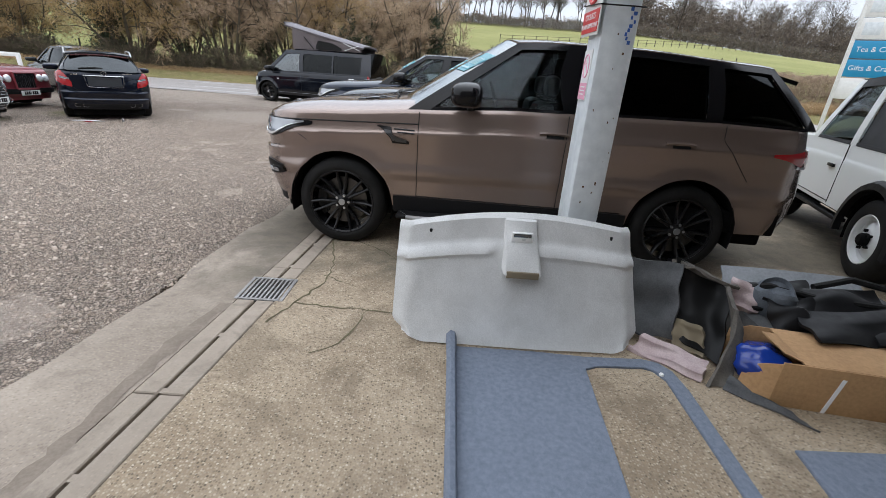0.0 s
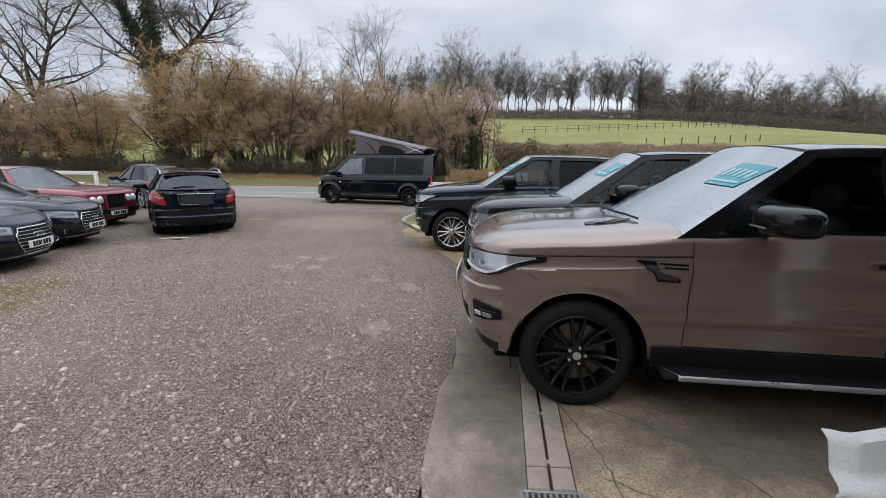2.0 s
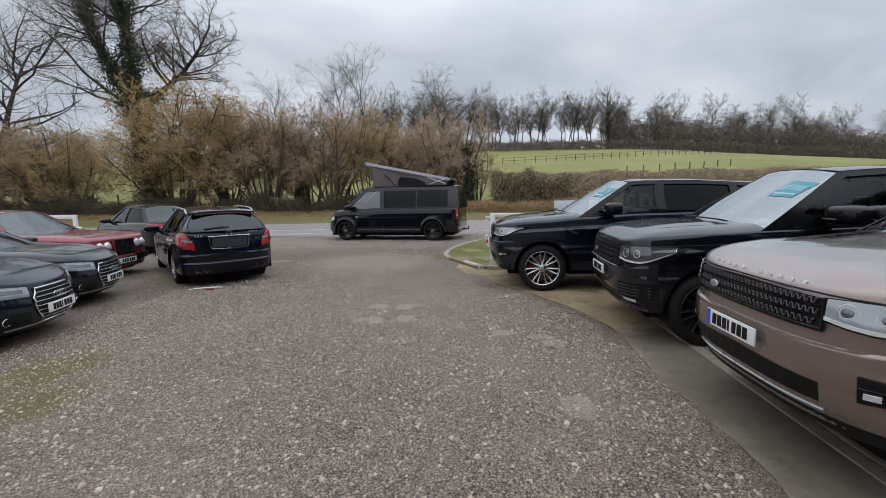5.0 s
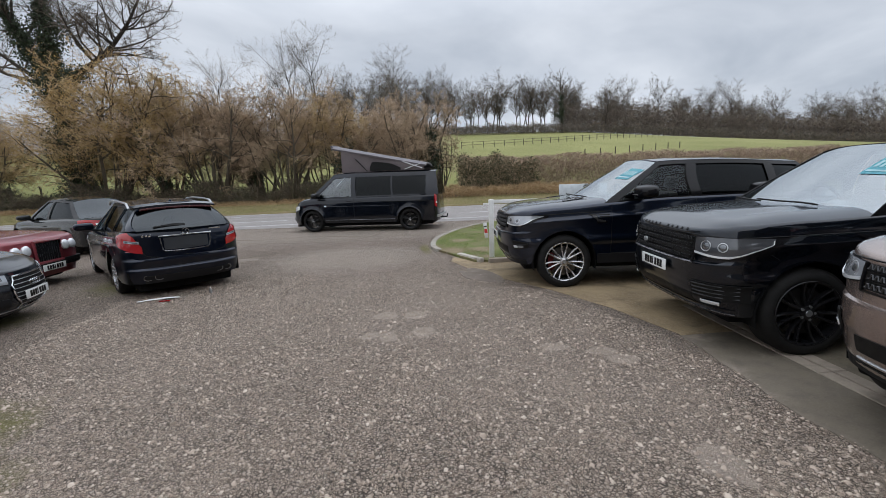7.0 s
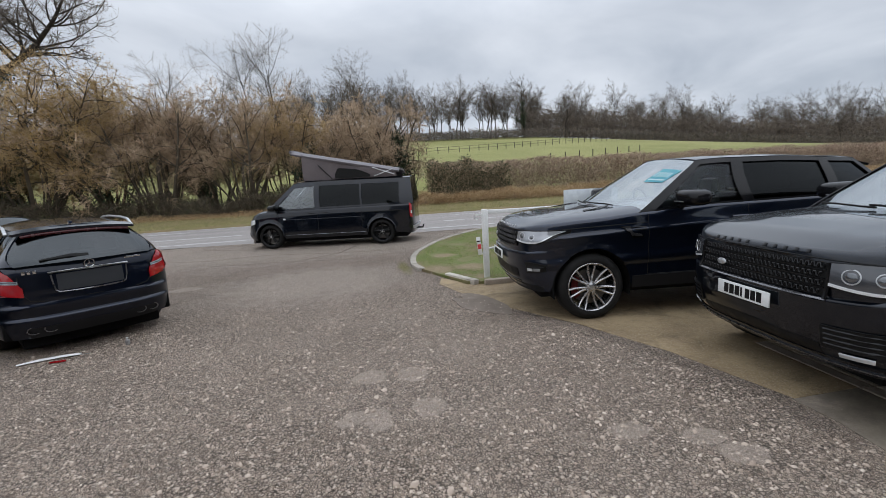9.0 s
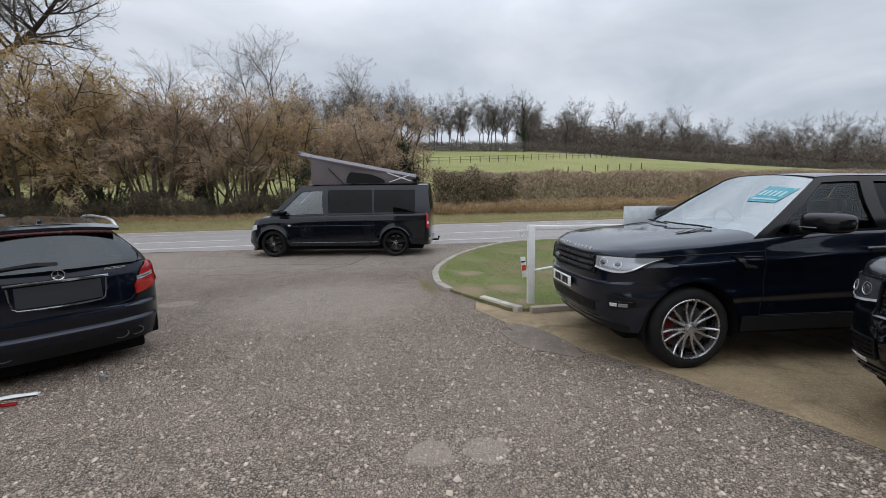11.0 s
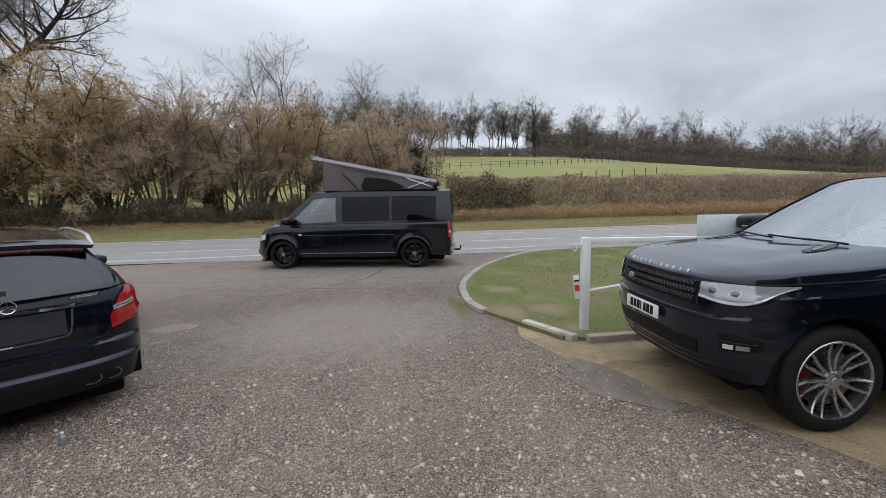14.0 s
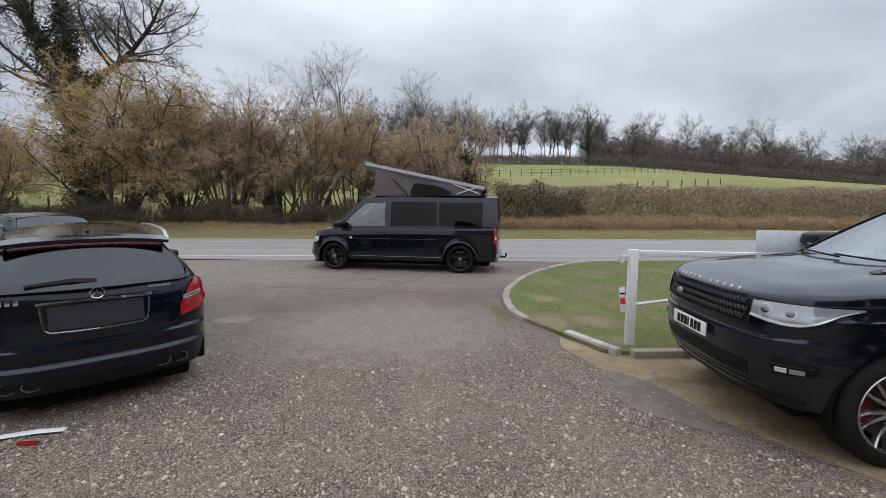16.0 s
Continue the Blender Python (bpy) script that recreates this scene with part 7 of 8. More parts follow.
def bare_tree(name, seed, label, height=15.0, group="wood on the hill", ivy=0, twig="twig_grey", r0=0.35, tw=0.022, kids=None, category="tree", lean=0.05, wide=1.0, last=2, dome=False):
    """A leafless field tree with a spreading crown."""
    rng = np.random.default_rng(seed)
    cfg = dict(steps=[8, 6, 4, last], wander=[0.07, 0.16, 0.22, 0.25], lift=[0.06, 0.05, 0.02, 0.0], kids=kids or [13, 7, 6, 0], ratio=[0.48 * wide, 0.54, 0.52, 0], thin=[0.5, 0.55, 0.55, 0], along=[0.7, 0.6, 0.6, 0], end=0.18)
    cfg["from"] = [0.3, 0.2, 0.15, 0]
    segs = {k: [] for k in range(4)}
    tips = []
    if dome:
        cfg["dome"], cfg["from"], cfg["lift"] = True, [0.42, 0.25, 0.15, 0], [0.06, 0.11, 0.08, 0.05]
        cfg["along"], cfg["wander"] = [1.0, 0.85, 0.8, 0], [0.05, 0.10, 0.14, 0.2]
        height *= 0.80
    limb(rng, segs, np.array([0, 0, -0.4]), np.array([rng.normal() * lean, rng.normal() * lean, 1.0]), height, r0, 0, cfg, tips)
    ob = thing(name, pose(0, 0, 0), label, category, group)
    v, t = prisms(segs[0] + segs[1], 5)
    part_mesh("trunk", tri_mesh("trunk", v, t), M["bark"], ob)
    s2 = [(*q[:6], max(q[6], tw * 0.9), max(q[7], tw * 0.6)) for q in segs[2]]
    v, t = prisms(s2, 3)
    part_mesh("branch", tri_mesh("branch", v, t), M[twig], ob, smooth=False)
    s = np.array(segs[3])
    v, t = spikes(s[:, :3], s[:, 3:6], np.full(len(s), tw * 0.6))
    part_mesh("crown", tri_mesh("crown", v, t), M[twig], ob, smooth=False)
    if ivy:
        base = np.array([q for q in segs[0] if q[2] < height * 0.72] + [q for q in segs[1] if q[6] > 0.10])
        pick = base[rng.integers(0, len(base), ivy)]
        f = rng.uniform(0, 1, (ivy, 1))
        c = pick[:, :3] * (1 - f) + pick[:, 3:6] * f + rng.normal(size=(ivy, 3)) * (0.22 + pick[:, 6:7] * 0.9)
        v, t = flakes(rng, c, 0.10)
        part_mesh("ivy", tri_mesh("ivy", v, t), M["ivy"], ob, "dark green ivy wrapped round the trunk", smooth=False)
    return as_stuff(ob)


def stand(proto, x, y, turn, scale=1.0, z=None, tall=1.0):
    m = pose(x, y, hill(x, y) - 0.05 if z is None else z, 0, 0, turn)
    ob = copy_thing(proto, m)
    ob.matrix_basis = m @ Matrix.Diagonal((scale, scale, scale * tall, 1))
    return ob


rt = random.Random(5)
gold = [bush("thicket_tree", 11 + k, "many-stemmed golden-brown roadside tree, bare in winter", 10.5, 14, "gold_leaf", 17000, 0.66, 0.042, 5200 * k) for k in range(2)]
rust = [bush("thicket_tree", 31 + k, "many-stemmed rusty-brown roadside tree, bare in winter", 9.8, 14, "rust_leaf", 9000, 0.60, 0.04, 7000 * k) for k in range(2)]
# x, y, kind and size of each tree of the thicket
spots = [(-46, 38, 0, 0.95), (-41.5, 36.5, 1, 0.85), (-36.5, 38, 1, 0.9), (-33.0, 36.6, 0, 0.78), (-24.6, 36.4, 0, 1.08), (-21.0, 37.2, 0, 1.12), (-17.3, 36.2, 1, 1.06), (-14.6, 38.4, 1, 0.95), (-12.0, 36.4, 1, 1.0), (-9.8, 38.6, 0, 0.82), (-7.6, 37.2, 1, 0.74), (-2.9, 37.6, 1, 0.98), (-0.6, 39.4, 1, 0.62), (-52, 37, 0, 0.9), (-58, 38, 1, 1.0), (-27.4, 40.5, 0, 0.7), (-5.2, 41.0, 1, 0.72)]
used = {0: 0, 1: 0}
for x, y, kind, sc in spots:
    protos = rust if kind else gold
    i = used[kind]
    used[kind] += 1
    m = pose(x, y, hill(x, y) - 0.05, 0, 0, rt.uniform(0, 360))
    ob = protos[i] if i < 2 else copy_thing(protos[i % 2], m)
    ob.matrix_basis = m @ Matrix.Diagonal((sc, sc, sc, 1))



def forked_tree(x, y, z):
    """A tall tree with two diverging ivy-clad stems and one long bare limb."""
    rng = np.random.default_rng(78)
    cfg = dict(steps=[9, 6, 5, 3], wander=[0.05, 0.15, 0.2, 0.25], lift=[0.03, 0.05, 0.02, 0.0], kids=[30, 12, 11, 0], ratio=[0.46, 0.54, 0.5, 0], thin=[0.4, 0.5, 0.5, 0], along=[0.6, 0.6, 0.6, 0], end=0.2)
    cfg["from"] = [0.25, 0.2, 0.1, 0]
    segs = {k: [] for k in range(4)}
    tips = []
    ivy_on = []
    for z0, z1, r0, r1 in ((-0.4, 3.0, 0.52, 0.44), (3.0, 6.2, 0.44, 0.40), (6.2, 9.0, 0.40, 0.36)):
        segs[0].append((0.53 - 0.06 * z0, 0, z0, 0.53 - 0.06 * z1, 0, z1, r0, r1))
    for d, length, r, n_ivy in (((-0.58, 0.05, 1.0), 13.0, 0.27, 7), ((0.12, -0.05, 1.0), 13.5, 0.28, 7), ((0.94, -0.1, 0.30), 9.6, 0.25, 2)):
        before = len(segs[0])
        c2 = dict(cfg)
        if n_ivy < 3:
            c2["kids"] = [24, 12, 11, 0]
            c2["ratio"] = [0.46, 0.5, 0.45, 0]
            c2["lift"] = [0.06, 0.12, 0.05, 0]
        d = np.array(d)
        limb(rng, segs, np.array([0.0, 0, 8.6]), d / np.linalg.norm(d), length, r, 0, c2, tips)
        ivy_on += segs[0][before:before + n_ivy]
    for d in ((-0.9, 0.2, 0.35), (-0.8, -0.3, 0.5)):
        d = np.array(d)
        limb(rng, segs, np.array([0.1, 0, 8.2]), d / np.linalg.norm(d), 8.5, 0.15, 1, cfg, tips)
    ob = thing("ivy_clad_tree", pose(x, y, z), "tall bare tree with two ivy-clad stems", "tree", "tall roadside trees")
    v, t = prisms(segs[0] + segs[1], 6)
    part_mesh("trunk", tri_mesh("trunk", v, t), M["bark"], ob)
    v, t = prisms([(*q[:6], max(q[6], 0.016), max(q[7], 0.011)) for q in segs[2]], 3)
    part_mesh("branch", tri_mesh("branch", v, t), M["twig_grey"], ob, smooth=False)
    q = np.array(segs[3])
    v, t = spikes(q[:, :3], q[:, 3:6], np.full(len(q), 0.011))
    part_mesh("crown", tri_mesh("crown", v, t), M["twig_grey"], ob, smooth=False)
    base = np.array(ivy_on + segs[0][:3] * 3)
    n = 42000
    pick = base[rng.integers(0, len(base), n)]
    f = rng.uniform(0, 1, (n, 1))
    c = pick[:, :3] * (1 - f) + pick[:, 3:6] * f
    clump = np.sin(c[:, 2:3] * 1.7 + c[:, :1] * 2) * 0.5 + 1.0
    c = c + rng.normal(size=(n, 3)) * (0.16 + pick[:, 6:7] * 0.85) * clump * np.array([1, 1, 0.7])
    v, t = flakes(rng, c, 0.085)
    part_mesh("ivy", tri_mesh("ivy", v, t), M["ivy"], ob, "dark green ivy wrapped round the stems", smooth=False)
    return as_stuff(ob)


forked_tree(-27.2, 36.6, hill(-27.2, 36.6))
left_tree = bare_tree("roadside_tree", 55, "tall bare roadside tree with a wide crown", 17, "tall roadside trees", 0, "twig_grey", 0.40, 0.018, [24, 11, 10, 0], lean=0.1, wide=1.15)
left_tree.matrix_basis = pose(-43.5, 40.5, hill(-43.5, 40.5), 0, 6, 100)
mid_tree = bare_tree("field_tree", 56, "slender bare tree rising above the thicket", 17.5, "tall roadside trees", 0, "twig_grey", 0.20, 0.015, [18, 9, 14, 0], wide=1.0, dome=True)
mid_tree.matrix_basis = pose(-16.0, 76, hill(-16, 76), 0, 0, 30)
for x, y, s_, a in ((-20, 80, 0.95, 80), (-7, 90, 0.8, 200), (-25, 84, 0.8, 130), (-3.5, 96, 1.0, 20), (-33, 78, 0.85, 260)):
    stand(mid_tree, x, y, a, s_)
post_tree = bare_tree("ivy_stump", 57, "ivy-covered dead trunk at the end of the thicket", 6.2, "roadside thicket", 2600, "twig_brown", 0.2, 0.012, [3, 3, 3, 0])
post_tree.matrix_basis = pose(-1.85, 37.0, hill(-1.8, 37.0), 0, 0, 0)

# wood on the skyline
far = [bare_tree("wood_tree", 60 + k, "bare grey-brown tree of the skyline wood", 15.5 + k, "wood on the hill", 0, "twig_grey", 0.22, 0.021, [17, 9, 17, 0], wide=0.82 + 0.1 * k, last=1, dome=True) for k in range(4)]
ivyfar = bare_tree("ivy_clad_tree", 66, "skyline tree thick with dark ivy", 17, "wood on the hill", 7000, "twig_grey", 0.34, 0.045, [11, 6, 5, 0])
ivyfar.matrix_basis = pose(50.5, 143.4, hill(50.5, 143.4), 0, 0, 0)
count = 0
for k in range(230):
    u = k / 229
    x = lerp(-28, 330, u ** 1.1) + rt.uniform(-2, 2)
    y = 146 + rt.uniform(0, 26 + 16 * smooth((x - 60) / 60)) - 26 * smooth((x - 80) / 120)
    if abs(x - 50.5) < 2.5 and y < 150:
        continue
    sc = rt.uniform(0.66, 1.15)
    m = pose(x, y, hill(x, y) - 0.3, 0, 0, rt.uniform(0, 360))
    ob = far[count] if count < 4 else copy_thing(far[count % 4], m)
    ob.matrix_basis = m @ Matrix.Diagonal((sc, sc, sc * rt.uniform(0.85, 1.05), 1))
    count += 1


def scrub(name, label, path, depth, height, n, mats, seed, twig=0.9, w=0.012, leaf=0.06, leaves=0, category="hedge", kind="stuff", top_noise=0.25):
    """A hedge or belt of scrub along a line: twigs that fill an uneven body."""
    rng = np.random.default_rng(seed)
    path = np.array(path, float)
    seg = np.linalg.norm(np.diff(path, axis=0), axis=1)
    cum = np.concatenate([[0], np.cumsum(seg)])
    t = rng.uniform(0, cum[-1], n)
    px = np.interp(t, cum, path[:, 0])
    py = np.interp(t, cum, path[:, 1]) + rng.uniform(-depth / 2, depth / 2, n)
    gz = np.array([hill(a, b) for a, b in zip(px, py)])
    hh = height * (1 + top_noise * (np.sin(t * 0.9) * 0.4 + np.sin(t * 2.3 + 1) * 0.35 + np.sin(t * 5.1) * 0.25))
    z = rng.uniform(0, 1, n) ** 0.8 * hh
    base = np.stack([px, py, gz + z], axis=1)
    d = rng.normal(size=(n, 3)) * np.array([0.7, 0.6, 0.5]) + np.array([0, 0, 0.75])
    d /= np.linalg.norm(d, axis=1, keepdims=True)
    ln = twig * rng.uniform(0.4, 1.1, n)
    tip = base + d * ln[:, None]
    top = (gz + hh)[:, None]
    tip[:, 2:3] = np.minimum(tip[:, 2:3], top + rng.uniform(0, 0.18, (n, 1)))
    v, tr = spikes(base, tip, np.full(n, w))
    ob = part_mesh(name, tri_mesh(name, v, tr), M[mats[0]], None, smooth=False)
    tagged(ob, label, category, kind=kind)
    if leaves:
        pick = rng.integers(0, n, leaves)
        c = base[pick] + rng.normal(size=(leaves, 3)) * 0.15
        v, tr = flakes(rng, c, leaf)
        lf = part_mesh("leaves", tri_mesh("leaves", v, tr), M[mats[1]], ob, smooth=False)
    return ob


scrub("field_hedge", "trimmed brown winter hedge along the far verge", [(0.5, 35.5), (12, 35.6), (30, 36.0), (70, 37.5), (120, 40)], 2.2, 2.75, 84000, ("twig_hedge", "rust_leaf"), 1, 0.75, 0.018, 0.05, 24000, top_noise=0.07)
scrub("hedge_bramble", "green bramble growing in the hedge", [(0.2, 34.6), (6.0, 34.8)], 1.6, 2.5, 5000, ("twig_brown", "bramble"), 2, 0.6, 0.012, 0.06, 16000)
scrub("dead_bracken", "dead straw-coloured bracken below the hedge", [(-3, 33.4), (20, 33.6), (60, 34.4)], 1.6, 0.75, 30000, ("straw", "straw"), 3, 0.75, 0.012)
scrub("undergrowth", "dark bramble and dead stems below the thicket", [(-75, 35.6), (-30, 35.0), (-2, 34.8)], 2.4, 1.15, 34000, ("twig_dark", "bramble"), 4, 0.9, 0.012, 0.06, 36000, top_noise=0.75)
scrub("dead_grass", "tufts of dead grass at the foot of the thicket", [(-75, 33.6), (-2, 33.3)], 1.3, 0.3, 22000, ("straw", "straw"), 5, 0.4, 0.010)
scrub("holly_bush", "dark green evergreen bush by the thicket", [(-8.6, 35.2), (-6.2, 35.2)], 1.6, 3.0, 1500, ("twig_brown", "ivy"), 6, 0.5, 0.012, 0.075, 9000)
scrub("skyline_hedge", "dark hedge below the skyline wood", [(-30, 141), (60, 141), (110, 122), (170, 104), (300, 90)], 2.0, 2.6, 26000, ("twig_grey", "bramble"), 7, 1.4, 0.05, 0.16, 12000, top_noise=0.3)
scrub("wood_scrub", "brown scrub between the skyline trees", [(-30, 147), (80, 147), (140, 128), (330, 110)], 9.0, 2.6, 30000, ("twig_grey", "rust_leaf"), 8, 1.8, 0.045, 0.16, 14000, top_noise=0.6)
scrub("far_wood", "dense brown wood beyond the field", [(55, 158), (110, 146), (170, 130), (330, 112)], 16.0, 8.0, 60000, ("twig_wood", "twig_wood"), 18, 2.8, 0.075, 0.3, 26000, top_noise=0.4)
scrub("distant_thicket", "brown scrub in the field behind the roadside trees", [(-90, 92), (-30, 88), (0, 104)], 10.0, 6.5, 16000, ("twig_brown", "rust_leaf"), 9, 2.2, 0.035, 0.14, 9000, top_noise=0.6)


def turf(name, label, inside, box, n, h, seed, z=0.05, mat="blade"):
    rng = np.random.default_rng(seed)
    p = np.stack([rng.uniform(box[0], box[2], n), rng.uniform(box[1], box[3], n)], axis=1)
    p = p[[inside(a, b) for a, b in p]]
    n = len(p)
    zz = np.array([z(a, b) if callable(z) else z for a, b in p])
    base = np.column_stack([p, zz - 0.005])
    tip = base + rng.normal(size=(n, 3)) * np.array([0.45, 0.45, 0]) * h + np.column_stack([np.zeros(n), np.zeros(n), h * rng.uniform(0.5, 1.2, n)])
    v, t = spikes(base, tip, np.full(n, h * 0.07))
    ob = part_mesh(name, tri_mesh(name, v, t), M[mat], None, smooth=False)
    return tagged(ob, label, "grass", kind="stuff")


def in_island(x, y):
    if y < 11.28 or y > 19.5 or math.sin(3.1 * x + 1.7 * y) + math.sin(2.3 * y - 1.1 * x) + 0.8 * math.sin(5 * x) > 1.25:
        return False
    if any(math.hypot((x - a) / (1.25 * c), (y - b) / (1.25 * d)) < 1 + 0.3 * math.sin(9 * x + 5 * y) for a, b, c, d in BARE_SPOTS):
        return False
    edge = float(np.interp(y, [12.72, 13.6, 14.27, 15.66, 17.48, 19.05, 19.6], [-3.40, -3.45, -3.36, -2.88, -1.82, -0.3, 1.6])) if y > 12.72 else lerp(-2.75, -3.3, (y - 11.28) / 1.44)
    return x > edge + 0.04


turf("island_turf", "short worn grass on the island", in_island, (-3.5, 11.2, 6.0, 19.6), 52000, 0.045, 21)
verge_z = lambda x, y: float(np.interp(y, (29.2, 29.6, 31.0, 33.6), (0.07, 0.10, 0.12, 0.42)))
turf("verge_turf", "rough mixed grass of the verge", lambda x, y: True, (-50, 29.25, 45, 33.4), 60000, 0.12, 22, verge_z, "verge_blade")

# field fences
fence = thing("field_fence", pose(0, 0, 0), "dark wooden post and wire fence across the field", "fence")
M["fence_wood"] = mottled("dark_fence_wood", (0.05, 0.042, 0.034), (0.09, 0.075, 0.06), 5, 0.9)
line_pts = [(8 + 70 * i / 31, 84 + 36 * (i / 31) ** 1.1) for i in range(32)]
for x, y in line_pts:
    part("fence_post", box_bm(x - 0.05, y - 0.05, hill(x, y) - 0.3, x + 0.05, y + 0.05, hill(x, y) + 1.2), M["fence_wood"], fence, smooth=False)
for h in (0.6, 1.1):
    part("fence_rail", tube_bm([(x, y, hill(x, y) + h) for x, y in line_pts], 0.025, 4), M["fence_wood"], fence)
near_fence = thing("wire_fence", pose(0, 0, 0), "thin weathered posts of a wire fence behind the trees", "fence")
for i in range(26):
    x = -60 + 2.4 * i
    y = 42.5 + 0.3 * math.sin(i)
    part("fence_post", box_bm(x - 0.05, y - 0.05, hill(x, y) - 0.3, x + 0.05, y + 0.05, hill(x, y) + 1.3), M["fence_wood"], near_fence, smooth=False)
for i in range(8):
    x, y = 22 + 2.9 * i, 62 + 1.3 * i
    part("fence_post", box_bm(x - 0.05, y - 0.05, hill(x, y) - 0.3, x + 0.05, y + 0.05, hill(x, y) + 1.0), M["fence_wood"], fence, smooth=False)


# ---- things on and round the apron ----
M["grey_steel"] = mottled("pale_grey_painted_steel", (0.64, 0.69, 0.73), (0.72, 0.77, 0.80), 1.5, 0.45, 14, 0.04)
M["sign_white"] = plain("sign_white", (0.80, 0.80, 0.79), 0.4)
M["sign_red"] = plain("sign_red", (0.62, 0.06, 0.06), 0.4)
M["sign_pink"] = plain("faded_pink_sign", (0.78, 0.38, 0.50), 0.5)
M["sign_blue"] = plain("sign_blue", (0.02, 0.27, 0.50), 0.4)
M["blue_mark"] = plain("blue_paint_mark", (0.05, 0.13, 0.42), 0.6)
M["rust"] = mottled("rust_spots", (0.07, 0.045, 0.03), (0.14, 0.08, 0.05), 20, 0.9)


def letters(text, m, size, mat, parent, name="lettering", depth=0.0015):
    """Words in the built-in font, turned into a mesh."""
    cu = bpy.data.curves.new(name, "FONT")
    cu.body, cu.size, cu.extrude, cu.align_x, cu.align_y = text, size, depth, "CENTER", "CENTER"
    tmp = new("tmp_text", cu)
    me = bpy.data.meshes.new_from_object(tmp)
    bpy.data.objects.remove(tmp)
    me.transform(m)
    me.materials.clear()
    return part_mesh(name, me, mat, parent, smooth=False)


post = thing("canopy_post", pose(0, 0, 0), "pale grey painted square steel post with scuffs and warning signs", "post")
part("shaft", box_bm(0.78, 2.59, 0.0, 0.97, 2.82, 4.6, 0.012), M["grey_steel"], post)
part("base_plate", box_bm(0.72, 2.53, 0.0, 1.03, 2.88, 0.02, 0.004), M["grey_steel"], post)
# faces: the south face looks back along the drive, the west face to the yard
sign = part("warning_sign", box_bm(0.752, 2.575, 1.76, 0.758, 2.875, 2.17, 0.002), M["sign_white"], post, "white plastic sign with a red band")
part("sign_band", box_bm(0.748, 2.585, 1.775, 0.752, 2.865, 1.885), M["sign_red"], sign)
west = lambda y, z: Matrix.Translation((0.7475, y, z)) @ Matrix(((0, 0, -1, 0), (-1, 0, 0, 0), (0, 1, 0, 0), (0, 0, 0, 1)))
letters("CYCLISTS", west(2.725, 1.853), 0.043, M["sign_white"], sign)
letters("PLEASE DISMOUNT", west(2.725, 1.808), 0.034, M["sign_white"], sign)
bm = bmesh.new()
tube_bm([(0.748, 2.725 + 0.098 * math.cos(a), 2.02 + 0.098 * math.sin(a)) for a in np.linspace(0, 2 * math.pi, 33)], 0.009, 6, bm)
tube_bm([(0.748, 2.725 + 0.068, 2.02 + 0.068), (0.748, 2.725 - 0.068, 2.02 - 0.068)], 0.008, 6, bm)
part("ban_ring", bm, M["sign_red"], sign)
bm = bmesh.new()
for dy in (-0.04, 0.04):
    tube_bm([(0.7495, 2.725 + dy + 0.027 * math.cos(a), 2.0 + 0.027 * math.sin(a)) for a in np.linspace(0, 2 * math.pi, 19)], 0.004, 5, bm)
tube_bm([(0.7495, 2.685, 2.0), (0.7495, 2.705, 2.045), (0.7495, 2.745, 2.045), (0.7495, 2.725, 2.0), (0.7495, 2.705, 2.045)], 0.004, 5, bm)
part("bicycle_mark", bm, M["bar_black"], sign)
tie = bmesh.new()
tube_bm([(0.745, 2.57, 1.90), (0.745, 2.88, 1.925), (0.98, 2.84, 1.925), (0.985, 2.575, 1.90), (0.745, 2.57, 1.90)], 0.004, 5, tie)
part("cable_tie", tie, M["bar_black"], post)
small = part("small_notice", box_bm(0.774, 2.66, 1.42, 0.779, 2.80, 1.69), M["sign_white"], post, "faded notice with a pink band")
part("notice_band", box_bm(0.772, 2.663, 1.425, 0.775, 2.797, 1.515), M["sign_pink"], small)
bm = bmesh.new()
tube_bm([(0.773, 2.73 + 0.05 * math.cos(a), 1.605 + 0.06 * math.sin(a)) for a in np.linspace(0, 2 * math.pi, 25)], 0.0045, 5, bm)
tube_bm([(0.773, 2.765, 1.645), (0.773, 2.695, 1.565)], 0.004, 5, bm)
part("notice_ring", bm, M["sign_pink"], small)
for i in range(3):
    part("notice_bar", box_bm(0.7712, 2.69, 1.45 + 0.02 * i, 0.7722, 2.77, 1.457 + 0.02 * i), M["sign_white"], small)
rp = random.Random(8)
for i in range(15):
    z, x, r = rp.uniform(0.8, 2.3), rp.uniform(0.795, 0.955), rp.uniform(0.003, 0.012)
    part("scuff", box_bm(x, 2.5865, z, x + r, 2.5895, z + r * rp.uniform(0.6, 2.2), 0.001), M["rust"], post, smooth=False)
for i in range(9):
    z, x = 1.72 + 0.02 * i, 0.925 + rp.uniform(-0.02, 0.02)
    part("paint_mark", box_bm(x, 2.5862, z, x + rp.uniform(0.008, 0.02), 2.5893, z + 0.018, 0.001), M["blue_mark"], post, smooth=False)

# grey moulded roof lining leaning on the post
M["felt_grey"] = mottled("pale_grey_felt", (0.50, 0.50, 0.49), (0.66, 0.66, 0.65), 5, 0.95, 160, 0.18)
M["carpet"] = mottled("blue_grey_carpet", (0.125, 0.15, 0.195), (0.20, 0.23, 0.285), 40, 0.98, 260, 0.5)
lining = thing("roof_lining", pose(0, 0, 0), "pale grey moulded van roof lining leaning on the post", "roof lining")


